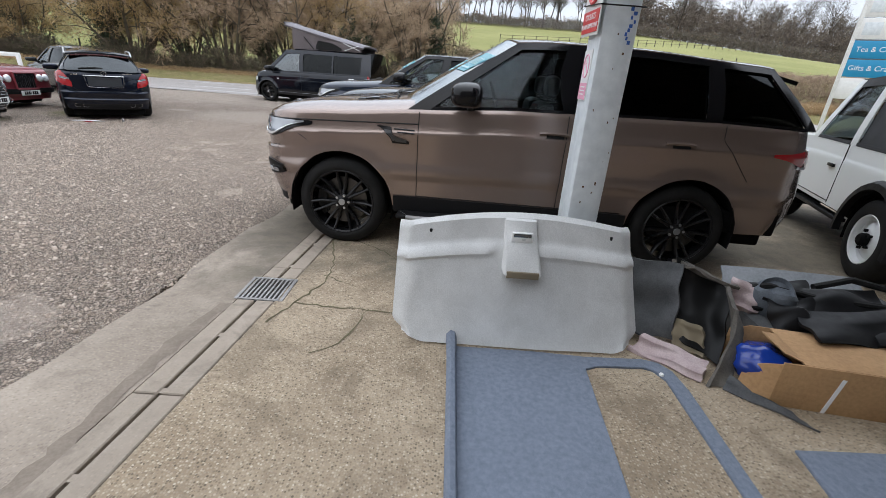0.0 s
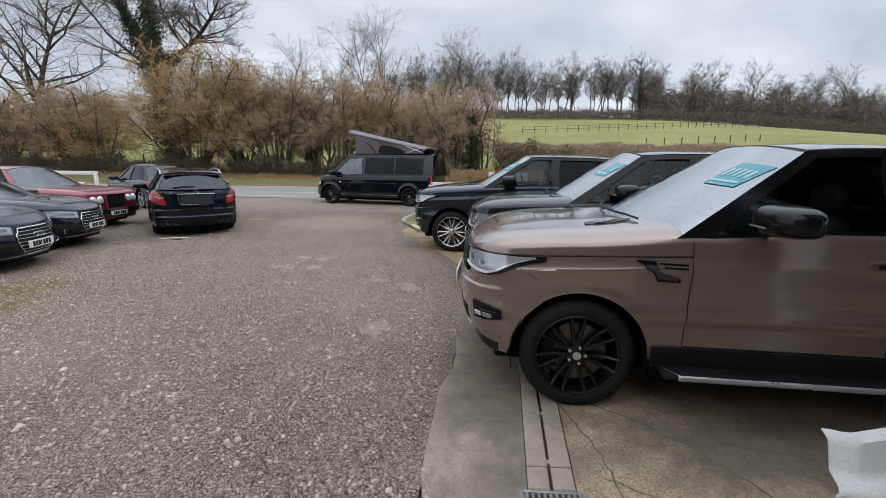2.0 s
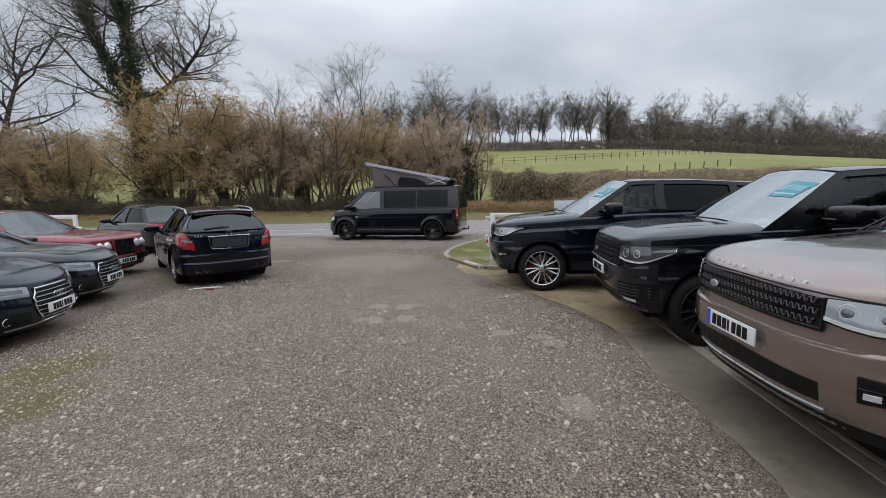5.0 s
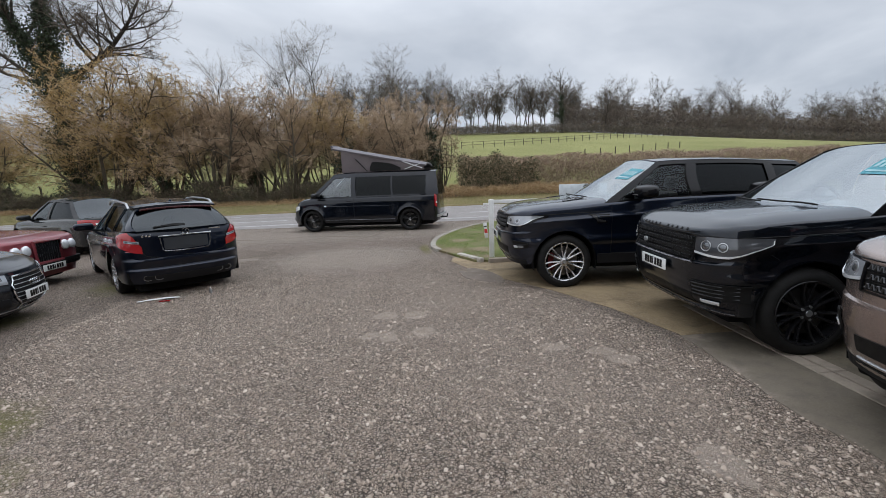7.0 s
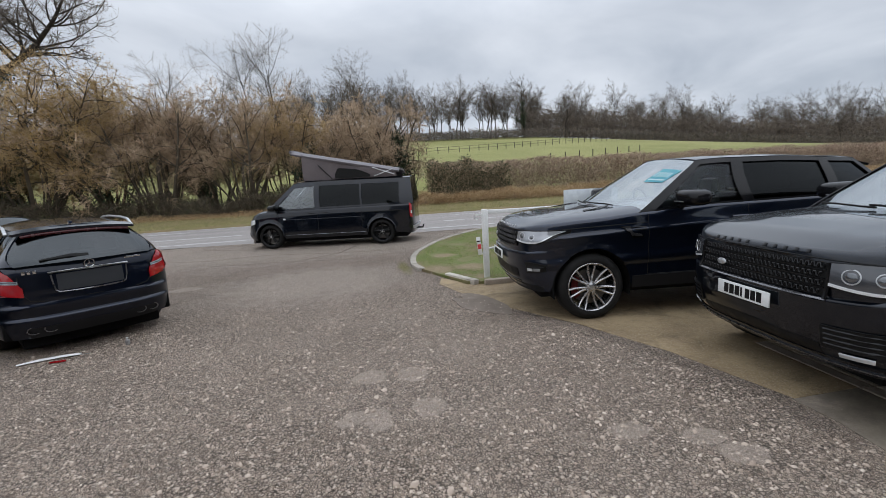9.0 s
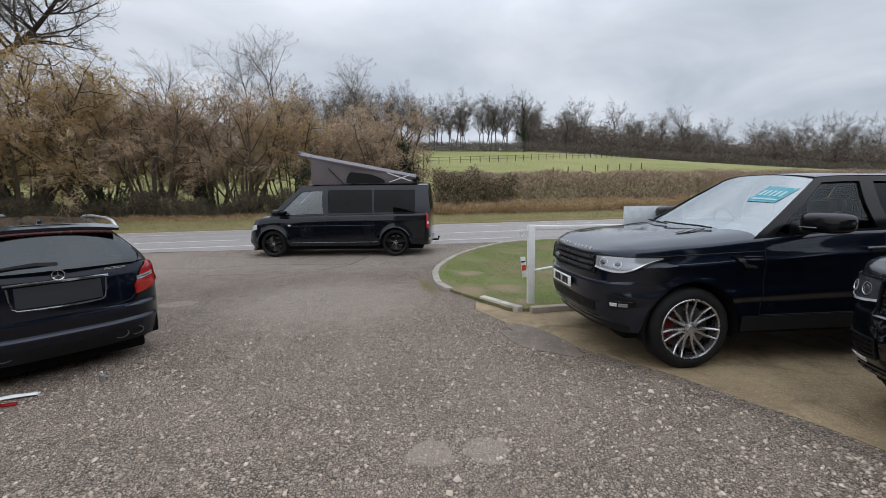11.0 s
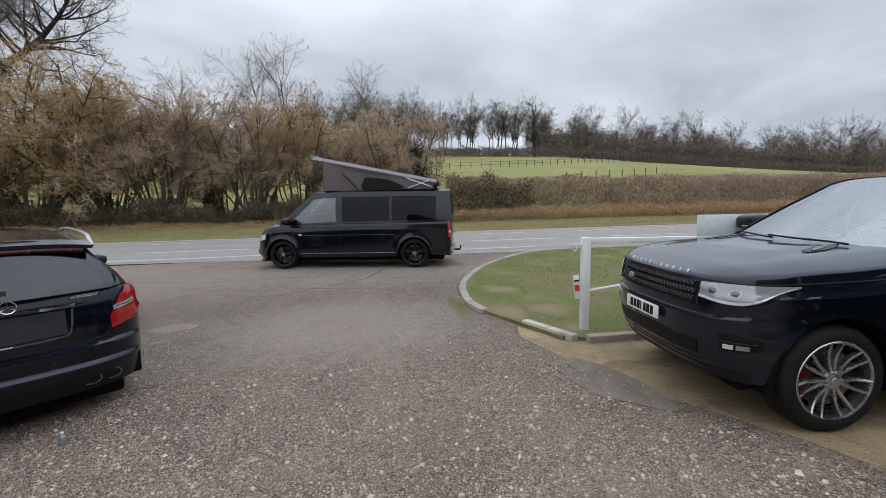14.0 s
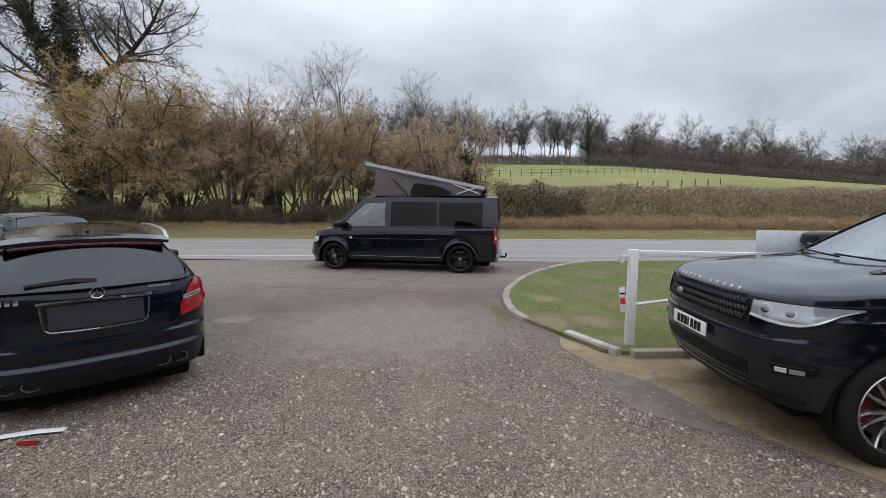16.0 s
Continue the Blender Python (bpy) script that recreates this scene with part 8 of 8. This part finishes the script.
def lining_pt(u, v):
    """u from side to side, v from the ground up."""
    cut = 0.16 * smooth((0.14 - u) / 0.14) * (1 - smooth(v / 0.18)) + 0.16 * smooth((u - 0.88) / 0.12) * (1 - smooth(v / 0.18))
    x = lerp(lerp(-0.26, -0.245, v), lerp(1.25, 1.14, v), u)
    x = lerp(x, 0.5, cut * 0.55)
    top = 0.655 + 0.085 * math.sin(math.pi * u) + 0.05 * u
    z = lerp(0.012 + cut * 0.25, top, v)
    y = lerp(2.20, 2.43, v ** 0.8) + 0.035 * math.cos(math.pi * (u - 0.5) * 2) * 0.0
    d = 0.0
    d -= 0.022 * math.exp(-(((v - 0.735) / 0.022) ** 2)) * (1 if (u < 0.40 or u > 0.58) else 0)
    d += 0.03 * smooth((v - 0.76) / 0.04)
    d += 0.05 * (smooth((0.05 - u) / 0.05) + smooth((u - 0.95) / 0.05))
    d += 0.03 * smooth((v - 0.97) / 0.03)
    d -= 0.012 * math.exp(-(((u - 0.08) / 0.02) ** 2)) * math.exp(-(((v - 0.55) / 0.12) ** 2))
    d -= 0.008 * math.exp(-(((u - 0.93) / 0.015) ** 2)) * math.exp(-(((v - 0.5) / 0.05) ** 2))
    d += 0.006 * math.sin(9 * u + 3 * v) * math.sin(5 * v + 2 * u)
    return (x, y + d, z)


grid_part("panel", [[lining_pt(i / 60, j / 36) for i in range(61)] for j in range(37)], M["felt_grey"], lining, thick=-0.012)
# lamp console in the middle of its upper edge
bm = bmesh.new()
rows = []
for j, (v, w, dy) in enumerate(((0.995, 0.085, 0.0), (0.97, 0.09, -0.035), (0.80, 0.098, -0.065), (0.64, 0.108, -0.095), (0.60, 0.11, -0.10), (0.595, 0.11, 0.0))):
    c = lining_pt(0.515, v)
    rows.append([(c[0] - w - 0.006, c[1] + 0.02, c[2]), (c[0] - w, c[1] + dy * 0.8, c[2]), (c[0] - w + 0.012, c[1] + dy, c[2]), (c[0] + w - 0.012, c[1] + dy, c[2]), (c[0] + w, c[1] + dy * 0.8, c[2]), (c[0] + w + 0.006, c[1] + 0.02, c[2])])
grid_faces(bm, rows)
part("lamp_console", bm, M["felt_grey"], lining)
c = lining_pt(0.515, 0.615)
M["brown_lens"] = plain("brown_lining_edge", (0.22, 0.18, 0.12), 0.8)
part("console_base", box_bm(c[0] - 0.094, c[1] - 0.104, c[2] - 0.03, c[0] + 0.094, c[1] - 0.02, c[2] + 0.012, 0.006), M["brown_lens"], lining, "brown foam edge")
c = lining_pt(0.515, 0.86)
lamp = part("reading_lamp", box_bm(c[0] - 0.062, c[1] - 0.072, c[2] - 0.03, c[0] + 0.062, c[1] - 0.05, c[2] + 0.03, 0.006), M["sign_white"], lining, "pale plastic reading lamp")
part("lamp_lens", box_bm(c[0] - 0.052, c[1] - 0.0735, c[2] + 0.002, c[0] + 0.052, c[1] - 0.07, c[2] + 0.024, 0.003), M["lens_dark"], lamp)
part("lamp_switch", box_bm(c[0] + 0.0, c[1] - 0.0745, c[2] - 0.018, c[0] + 0.02, c[1] - 0.07, c[2] - 0.006), M["felt_grey"], lamp)
for u, v in ((0.135, 0.90), (0.905, 0.90)):
    c = lining_pt(u, v)
    part("visor_slot", box_bm(c[0] - 0.009, c[1] - 0.012, c[2] - 0.024, c[0] + 0.009, c[1] + 0.004, c[2] + 0.024, 0.005), M["bar_black"], lining)
for u, v in ((0.40, 0.955), (0.60, 0.96)):
    c = lining_pt(u, v)
    part("clip_mark", box_bm(c[0] - 0.014, c[1] - 0.006, c[2] - 0.006, c[0] + 0.014, c[1] + 0.002, c[2] + 0.006, 0.002), M["satin"], lining)
c = lining_pt(0.60, 0.2)
part("stain", box_bm(c[0] - 0.004, c[1] - 0.006, c[2] - 0.012, c[0] + 0.004, c[1], c[2] + 0.012, 0.002), M["rust"], lining)

# blue-grey carpet cut to an L with a narrow curved tail
mat_out = [(0.10, 2.17), (0.10, -0.2), (0.72, -0.2), (0.80, 0.9), (0.875, 2.03)]
mat_out += [(0.95, 2.065), (1.22, 2.08), (1.27, 2.06), (1.31, 1.98)]
mat_out += [(1.295, 1.2), (1.29, 0.6), (1.36, 0.6), (1.375, 1.25), (1.40, 1.9), (1.385, 2.06), (1.33, 2.14), (1.24, 2.165), (0.9, 2.15), (0.6, 2.17)]
slab("carpet_piece", mat_out, 0.018, M["carpet"], "blue-grey felt van carpet with a cut-out, lying on concrete", "carpet", kind="thing", depth=0.012, bevel=0.003)
carpet = bpy.data.objects["carpet_piece"]
del carpet["kind"]
part("folded_edge", tube_bm([(0.105, y, 0.05 + 0.012 * math.sin(4 * y)) for y in np.linspace(-0.2, 2.2, 14)], [0.028] * 13 + [0.034], 7, None, 1.5), M["carpet"], carpet)
part("carpet_clip", lathe_bm([(0.0, 0.03), (0.012, 0.028), (0.014, 0.018)], 10, "z"), M["sign_white"], carpet).location = (1.30, 2.02, 0.0)
off = slab("carpet_offcut", [(1.70, 1.53), (1.66, 1.2), (2.5, 0.9), (2.6, 1.56)], 0.02, M["carpet"], "blue-grey carpet offcut lying on the concrete", "carpet", kind="thing", depth=0.014, bevel=0.003)
del off["kind"]
M["white_scrap"] = plain("white_scrap", (0.7, 0.7, 0.68), 0.6)
bit = part("paper_scrap", box_bm(0.02, 2.2, 0.008, 0.10, 2.25, 0.02, 0.004), M["white_scrap"], None)
tagged(bit, "small torn white scrap beside the carpet", "scrap")


def crumpled(name, corners, mat, label, category, thick=0.012, amp=0.03, seed=0, n=14, dome=0.0):
    """A stiff bent sheet spanned between four corners, buckled and dished."""
    r = np.random.default_rng(seed)
    a, b, c, d = [Vector(q) for q in corners]
    ph = r.uniform(0, 6.3, 8)
    fr = r.uniform(2, 7, 8)
    rows = []
    for j in range(n + 1):
        v = j / n
        row = []
        for i in range(n + 1):
            u = i / n
            p = a * (1 - u) * (1 - v) + b * u * (1 - v) + c * u * v + d * (1 - u) * v
            k = amp * (math.sin(fr[0] * u + ph[0]) * math.sin(fr[1] * v + ph[1]) + 0.5 * math.sin(fr[2] * u + fr[3] * v + ph[2]))
            edge = 0.35 * amp * (math.sin(11 * u + ph[3]) + math.sin(13 * v + ph[4]))
            nrm = (b - a).cross(d - a).normalized()
            p = p + nrm * (k + dome * math.sin(math.pi * u) * math.sin(math.pi * v)) + Vector((edge, edge * 0.6, 0))
            p.z = max(p.z, 0.012)
            row.append(tuple(p))
        rows.append(row)
    ob = grid_part(name, rows, mat, None, thick=thick)
    return tagged(ob, label, category, "heap of stripped van trim")


M["dark_carpet"] = mottled("dark_blue_grey_felt", (0.07, 0.08, 0.095), (0.13, 0.145, 0.165), 20, 0.98, 200, 0.4)
M["dull_grey"] = mottled("dull_grey_plastic", (0.16, 0.17, 0.185), (0.26, 0.27, 0.285), 4, 0.6, 60, 0.1)
M["dark_felt"] = mottled("dark_grey_sound_felt", (0.045, 0.047, 0.05), (0.11, 0.112, 0.115), 9, 0.9, 120, 0.4)
M["dirty_felt"] = mottled("dirty_brown_felt", (0.05, 0.045, 0.04), (0.15, 0.135, 0.115), 7, 0.92, 120, 0.4)
M["pink_wool"] = mottled("dirty_pink_wadding", (0.42, 0.32, 0.32), (0.56, 0.46, 0.45), 14, 0.98, 120, 0.6)
M["cardboard"] = mottled("brown_cardboard", (0.36, 0.205, 0.095), (0.45, 0.27, 0.13), 4, 0.8, 50, 0.1)
M["blue_bag"] = plain("blue_plastic_bag", (0.008, 0.035, 0.24), 0.15, coat=0.4)
crumpled("trim_panel", [(1.18, 2.42, 0.05), (1.50, 2.33, 0.06), (1.56, 2.55, 0.48), (1.24, 2.75, 0.44)], M["dark_felt"], "buckled dark grey moulded sound-deadening panel", "trim panel", 0.014, 0.04, 1, dome=-0.06)
crumpled("trim_panel", [(1.48, 2.38, 0.10), (1.68, 2.12, 0.05), (1.86, 2.45, 0.38), (1.56, 2.62, 0.50)], M["bar_black"], "black folded rubber-backed trim piece", "trim panel", 0.012, 0.035, 2, dome=-0.08)
crumpled("arch_trim", [(1.52, 2.62, 0.49), (1.60, 2.50, 0.50), (1.90, 2.46, 0.38), (1.84, 2.58, 0.40)], M["dirty_felt"], "dirty brown felt edge of a moulded wheel-arch trim", "trim panel", 0.02, 0.015, 3)
crumpled("arch_trim", [(1.84, 2.50, 0.40), (1.76, 2.22, 0.36), (1.56, 1.95, 0.012), (1.68, 1.98, 0.012)], M["dirty_felt"], "curved dirty felt strip hanging to the ground", "trim panel", 0.02, 0.02, 4, dome=0.07)
crumpled("wadding", [(1.20, 2.27, 0.02), (1.50, 1.98, 0.02), (1.58, 2.08, 0.10), (1.30, 2.32, 0.09)], M["pink_wool"], "torn dirty pink insulation wadding on the ground", "wadding", 0.04, 0.025, 5)
crumpled("wadding", [(1.86, 2.50, 0.28), (2.02, 2.40, 0.25), (2.04, 2.46, 0.40), (1.90, 2.56, 0.42)], M["pink_wool"], "clump of pink insulation wadding in the heap", "wadding", 0.05, 0.02, 6)
crumpled("felt_flap", [(1.60, 1.94, 0.012), (1.92, 1.66, 0.012), (1.86, 1.78, 0.03), (1.66, 2.0, 0.06)], M["dark_felt"], "flat dark felt tongue lying on the concrete", "trim panel", 0.012, 0.01, 7)
crumpled("trim_panel", [(1.48, 2.28, 0.06), (1.62, 2.18, 0.05), (1.64, 2.30, 0.18), (1.50, 2.38, 0.2)], M["brown_lens"], "torn tan foam backing", "trim panel", 0.014, 0.02, 8)
crumpled("trim_panel", [(1.95, 2.62, 0.22), (2.9, 2.5, 0.22), (3.0, 2.85, 0.36), (2.05, 2.9, 0.36)], M["dull_grey"], "dull grey plastic panel under the heap", "trim panel", 0.01, 0.01, 9)
for k, (cx, cy, cz, dx, dy) in enumerate(((2.22, 2.52, 0.31, 0.22, 0.12), (2.55, 2.42, 0.33, 0.3, 0.14), (2.42, 2.16, 0.31, 0.3, 0.12), (2.75, 2.2, 0.30, 0.3, 0.15), (2.15, 2.3, 0.30, 0.14, 0.1))):
    crumpled("trim_panel", [(cx - dx, cy - dy, cz - 0.04), (cx + dx, cy - dy, cz - 0.02), (cx + dx, cy + dy, cz + 0.07), (cx - dx, cy + dy, cz + 0.05)], M["black_plastic"], "black plastic trim moulding on the heap", "trim panel", 0.02, 0.03, 20 + k, dome=0.04)
for k, pts in enumerate((((1.95, 2.52, 0.36), (2.1, 2.5, 0.40), (2.4, 2.44, 0.36), (2.9, 2.3, 0.38)), ((2.5, 2.62, 0.36), (2.75, 2.64, 0.42), (3.1, 2.55, 0.37)))):
    hose = part("rubber_seal", tube_bm(pts, 0.022, 8), M["rubber"], None)
    tagged(hose, "black rubber door seal lying across the heap", "seal", "heap of stripped van trim")
roll_bm = lathe_bm([(0.0, 0.0), (0.10, 0.0), (0.118, 0.02), (0.122, 0.10), (0.115, 0.17), (0.095, 0.19), (0.09, 0.16), (0.0, 0.15)], 28, "z")
for v in roll_bm.verts:
    v.co.x *= 1 + 0.12 * math.sin(3 * math.atan2(v.co.y, v.co.x) + 6 * v.co.z)
    v.co.z += 0.02 * math.sin(2.2 * math.atan2(v.co.y, v.co.x))
roll_bm.transform(pose(2.13, 2.47, 0.235, 10, -8, 20))
roll = part("felt_roll", roll_bm, M["dark_carpet"], None)
tagged(roll, "rolled blue-grey felt cuff on the heap", "felt roll", "heap of stripped van trim")
heap = part("heap_base", box_bm(1.95, 2.2, 0.0, 3.2, 2.95, 0.24, 0.06), M["dark_felt"], None)
tagged(heap, "folded dark felt sheets at the bottom of the heap", "felt pile", "heap of stripped van trim")
box = thing("cardboard_box", pose(1.79, 1.85, 0, 0, 0, -9), "open brown cardboard box filled with blue plastic and trim", "box", "heap of stripped van trim")
for b in ((0, 0, 0.75, 0.008), (0, 0.36, 0.75, 0.368), (0.742, 0, 0.75, 0.368)):
    part("box_side", box_bm(b[0], b[1], 0.0, b[2], b[3], 0.27, 0.002), M["cardboard"], box)
part("box_floor", box_bm(0, 0, 0, 0.75, 0.368, 0.008), M["cardboard"], box)
part("box_top", box_bm(0.10, 0.008, 0.262, 0.742, 0.36, 0.272, 0.002), M["cardboard"], box)
for rows in ([[(0.0, 0.0, 0.0), (0.0, 0.0, 0.26)], [(-0.07, 0.03, 0.012), (-0.06, 0.05, 0.22)], [(-0.13, 0.09, 0.012), (-0.10, 0.12, 0.15)]], [[(0.10, 0.30, 0.268), (0.10, 0.03, 0.268)], [(0.01, 0.27, 0.285), (0.02, 0.05, 0.292)]], [[(0.0, 0.36, 0.0), (0.0, 0.36, 0.27)], [(-0.10, 0.38, 0.012), (-0.09, 0.39, 0.22)]]):
    grid_part("box_flap", rows, M["cardboard"], box, thick=0.006)
part("packing_tape", box_bm(0.25, -0.002, 0.0, 0.27, 0.0, 0.26), M["sign_white"], box, "white string line").rotation_euler = (0, radians(8), 0)
bag = bmesh.new()
bmesh.ops.create_icosphere(bag, subdivisions=4, radius=1)
for v in bag.verts:
    c = v.co
    k = 1 + 0.10 * math.sin(5 * c.x + 3 * c.z) * math.sin(6 * c.y + 2) + 0.035 * math.sin(15 * c.x + 2 * c.y) * math.sin(13 * c.z + 4 * c.y)
    v.co = Vector((c.x * 0.14 * k, c.y * 0.15 * k, c.z * 0.115 * k)) + Vector((1.83, 2.02, 0.135))
b_ob = part("plastic_bag", bag, M["blue_bag"], None)
tagged(b_ob, "crumpled glossy blue plastic bag in the box", "bag", "heap of stripped van trim")

# white barrier with a board, at the edge of the grass
barrier = thing("barrier", pose(-2.50, 11.50, 0.04, 0, 0, -11.5), "white steel post and bar with a blank board", "barrier")
M["white_metal"] = mottled("weathered_white_metal", (0.68, 0.68, 0.66), (0.80, 0.80, 0.78), 5, 0.5, 40, 0.1)
part("post", box_bm(-0.05, -0.05, 0, 0.05, 0.05, 1.17, 0.008), M["white_metal"], barrier)
part("bar", box_bm(-0.02, -0.03, 1.09, 3.6, 0.03, 1.16, 0.008), M["white_metal"], barrier)
part("end_bracket", box_bm(-0.16, -0.02, 1.06, -0.05, 0.02, 1.10, 0.005), M["white_metal"], barrier)
part("hook", tube_bm([(-0.15, 0, 1.08), (-0.17, 0, 1.03), (-0.13, 0, 1.0), (-0.10, 0, 1.04)], 0.012, 6), M["white_metal"], barrier)
part("brace", tube_bm([(0.05, 0, 0.50), (1.4, 0, 0.72)], 0.02, 8), M["white_metal"], barrier)
part("board", box_bm(1.32, -0.04, 1.165, 2.22, -0.03, 1.42, 0.003), M["grey_steel"], barrier, "blank pale grey board")
note = part("notice", box_bm(-0.09, -0.062, 0.42, -0.02, -0.052, 0.72, 0.002), M["sign_white"], barrier, "small white notice with red bars")
note.rotation_euler = (0, radians(-6), 0)
part("notice_bar", box_bm(-0.085, -0.066, 0.52, -0.025, -0.062, 0.60), M["sign_red"], note)
part("notice_bar", box_bm(-0.085, -0.066, 0.64, -0.025, -0.062, 0.66), M["bar_black"], note)
rail = thing("white_rail", pose(-21.0, 22.4, 0.0, 0, 0, 172), "white painted steel post and rail by the road", "barrier")
part("post", box_bm(-0.08, -0.06, 0, 0.08, 0.06, 1.0, 0.01), M["white_metal"], rail)
part("post", box_bm(5.5, -0.06, 0, 5.66, 0.06, 1.0, 0.01), M["white_metal"], rail)
part("bar", box_bm(-0.1, -0.05, 0.86, 7.0, 0.05, 1.04, 0.01), M["white_metal"], rail)

# litter by the estate car
strip_ob = thing("bumper_strip", pose(-8.0, 9.72, 0.0, 0, 0, 12), "broken pale plastic trim strip lying on the ground", "trim strip")
part("strip", tube_bm([(-0.27, -0.03, 0.012), (-0.1, 0.012, 0.016), (0.1, 0.03, 0.018), (0.27, 0.02, 0.016)], [0.02, 0.036, 0.036, 0.028], 8, None, 0.3), M["sign_white"], strip_ob)
part("clip", box_bm(0.22, 0.015, 0.004, 0.36, 0.022, 0.010), M["satin"], strip_ob)
red = part("plastic_shard", box_bm(-7.93, 9.60, 0.003, -7.79, 9.64, 0.02, 0.006), M["red_lens"], None)
tagged(red, "red shard of a broken lamp on the ground", "shard")
bottle = thing("small_bottle", pose(-7.36, 10.0, 0), "small grey plastic bottle standing on the yard", "bottle")
part("body", lathe_bm([(0.0, 0.0), (0.022, 0.002), (0.023, 0.05), (0.019, 0.062), (0.009, 0.07), (0.009, 0.078)], 16, "z"), M["iron"], bottle)
part("cap", lathe_bm([(0.011, 0.076), (0.011, 0.09), (0.0, 0.091)], 14, "z"), M["sign_white"], bottle)

# tall shop sign beyond the off-roaders
sx, sy = 12.1, 13.75
shop = thing("shop_sign", pose(sx, sy, 0, 0, 0, -36), "tall white-framed sign with blue and white panels", "sign")
part("frame", box_bm(-0.70, -0.06, 0.4, -0.60, 0.06, 6.0, 0.01), M["white_metal"], shop)
part("frame", box_bm(0.60, -0.06, 0.4, 0.70, 0.06, 6.0, 0.01), M["white_metal"], shop)
for x in (-0.65, 0.65):
    part("leg", box_bm(x - 0.05, -0.05, 0, x + 0.05, 0.05, 0.5), M["white_metal"], shop)
z = 1.56
for h, mat, txt in ((0.62, "sign_white", ""), (0.50, "sign_blue", "Gifts & Crafts"), (0.50, "sign_blue", "Tea & Coffee"), (0.58, "sign_white", ""), (0.7, "sign_white", ""), (0.5, "sign_red", "")):
    pnl = part("sign_panel", box_bm(-0.60, -0.03, z + 0.015, 0.60, 0.03, z + h - 0.015, 0.004), M[mat], shop)
    if txt:
        letters(txt, Matrix.Translation((0, -0.032, z + h / 2)) @ Matrix.Rotation(radians(90), 4, "X"), 0.19, M["sign_white"], pnl)
    elif mat == "sign_white" and z > 2:
        part("sign_bar", box_bm(0.02, -0.033, z + 0.33, 0.55, -0.03, z + 0.40), M["sign_blue"], pnl)
        part("sign_bar", box_bm(0.02, -0.033, z + 0.16, 0.35, -0.03, z + 0.23), M["sign_blue"], pnl)
        part("sign_mark", box_bm(-0.52, -0.033, z + 0.12, -0.12, -0.03, z + 0.45, 0.002), M["grey_steel"], pnl)
    z += h
# unseen plain wall behind the camera, added so that the cars reflect dark
M["render_wall"] = mottled("dull_rendered_wall", (0.16, 0.15, 0.14), (0.24, 0.23, 0.21), 1.5, 0.9, 20, 0.2, space="World")
wall = part("wall_south", box_bm(-14, -9.4, 0, 30, -9.0, 9.5), M["render_wall"], None, smooth=False)
tagged(wall, "unseen plain rendered wall, added to darken reflections in the cars", "wall", kind="structure")
M["canopy_lining"] = mottled("grey_canopy_sheeting", (0.10, 0.10, 0.105), (0.16, 0.16, 0.165), 2, 0.7)
canopy = part("canopy_roof", box_bm(0.55, -9.0, 4.6, 13.0, 3.3, 4.85, 0.02), M["canopy_lining"], None, smooth=False)
tagged(canopy, "flat sheeted canopy carried by the steel post", "canopy", kind="structure")
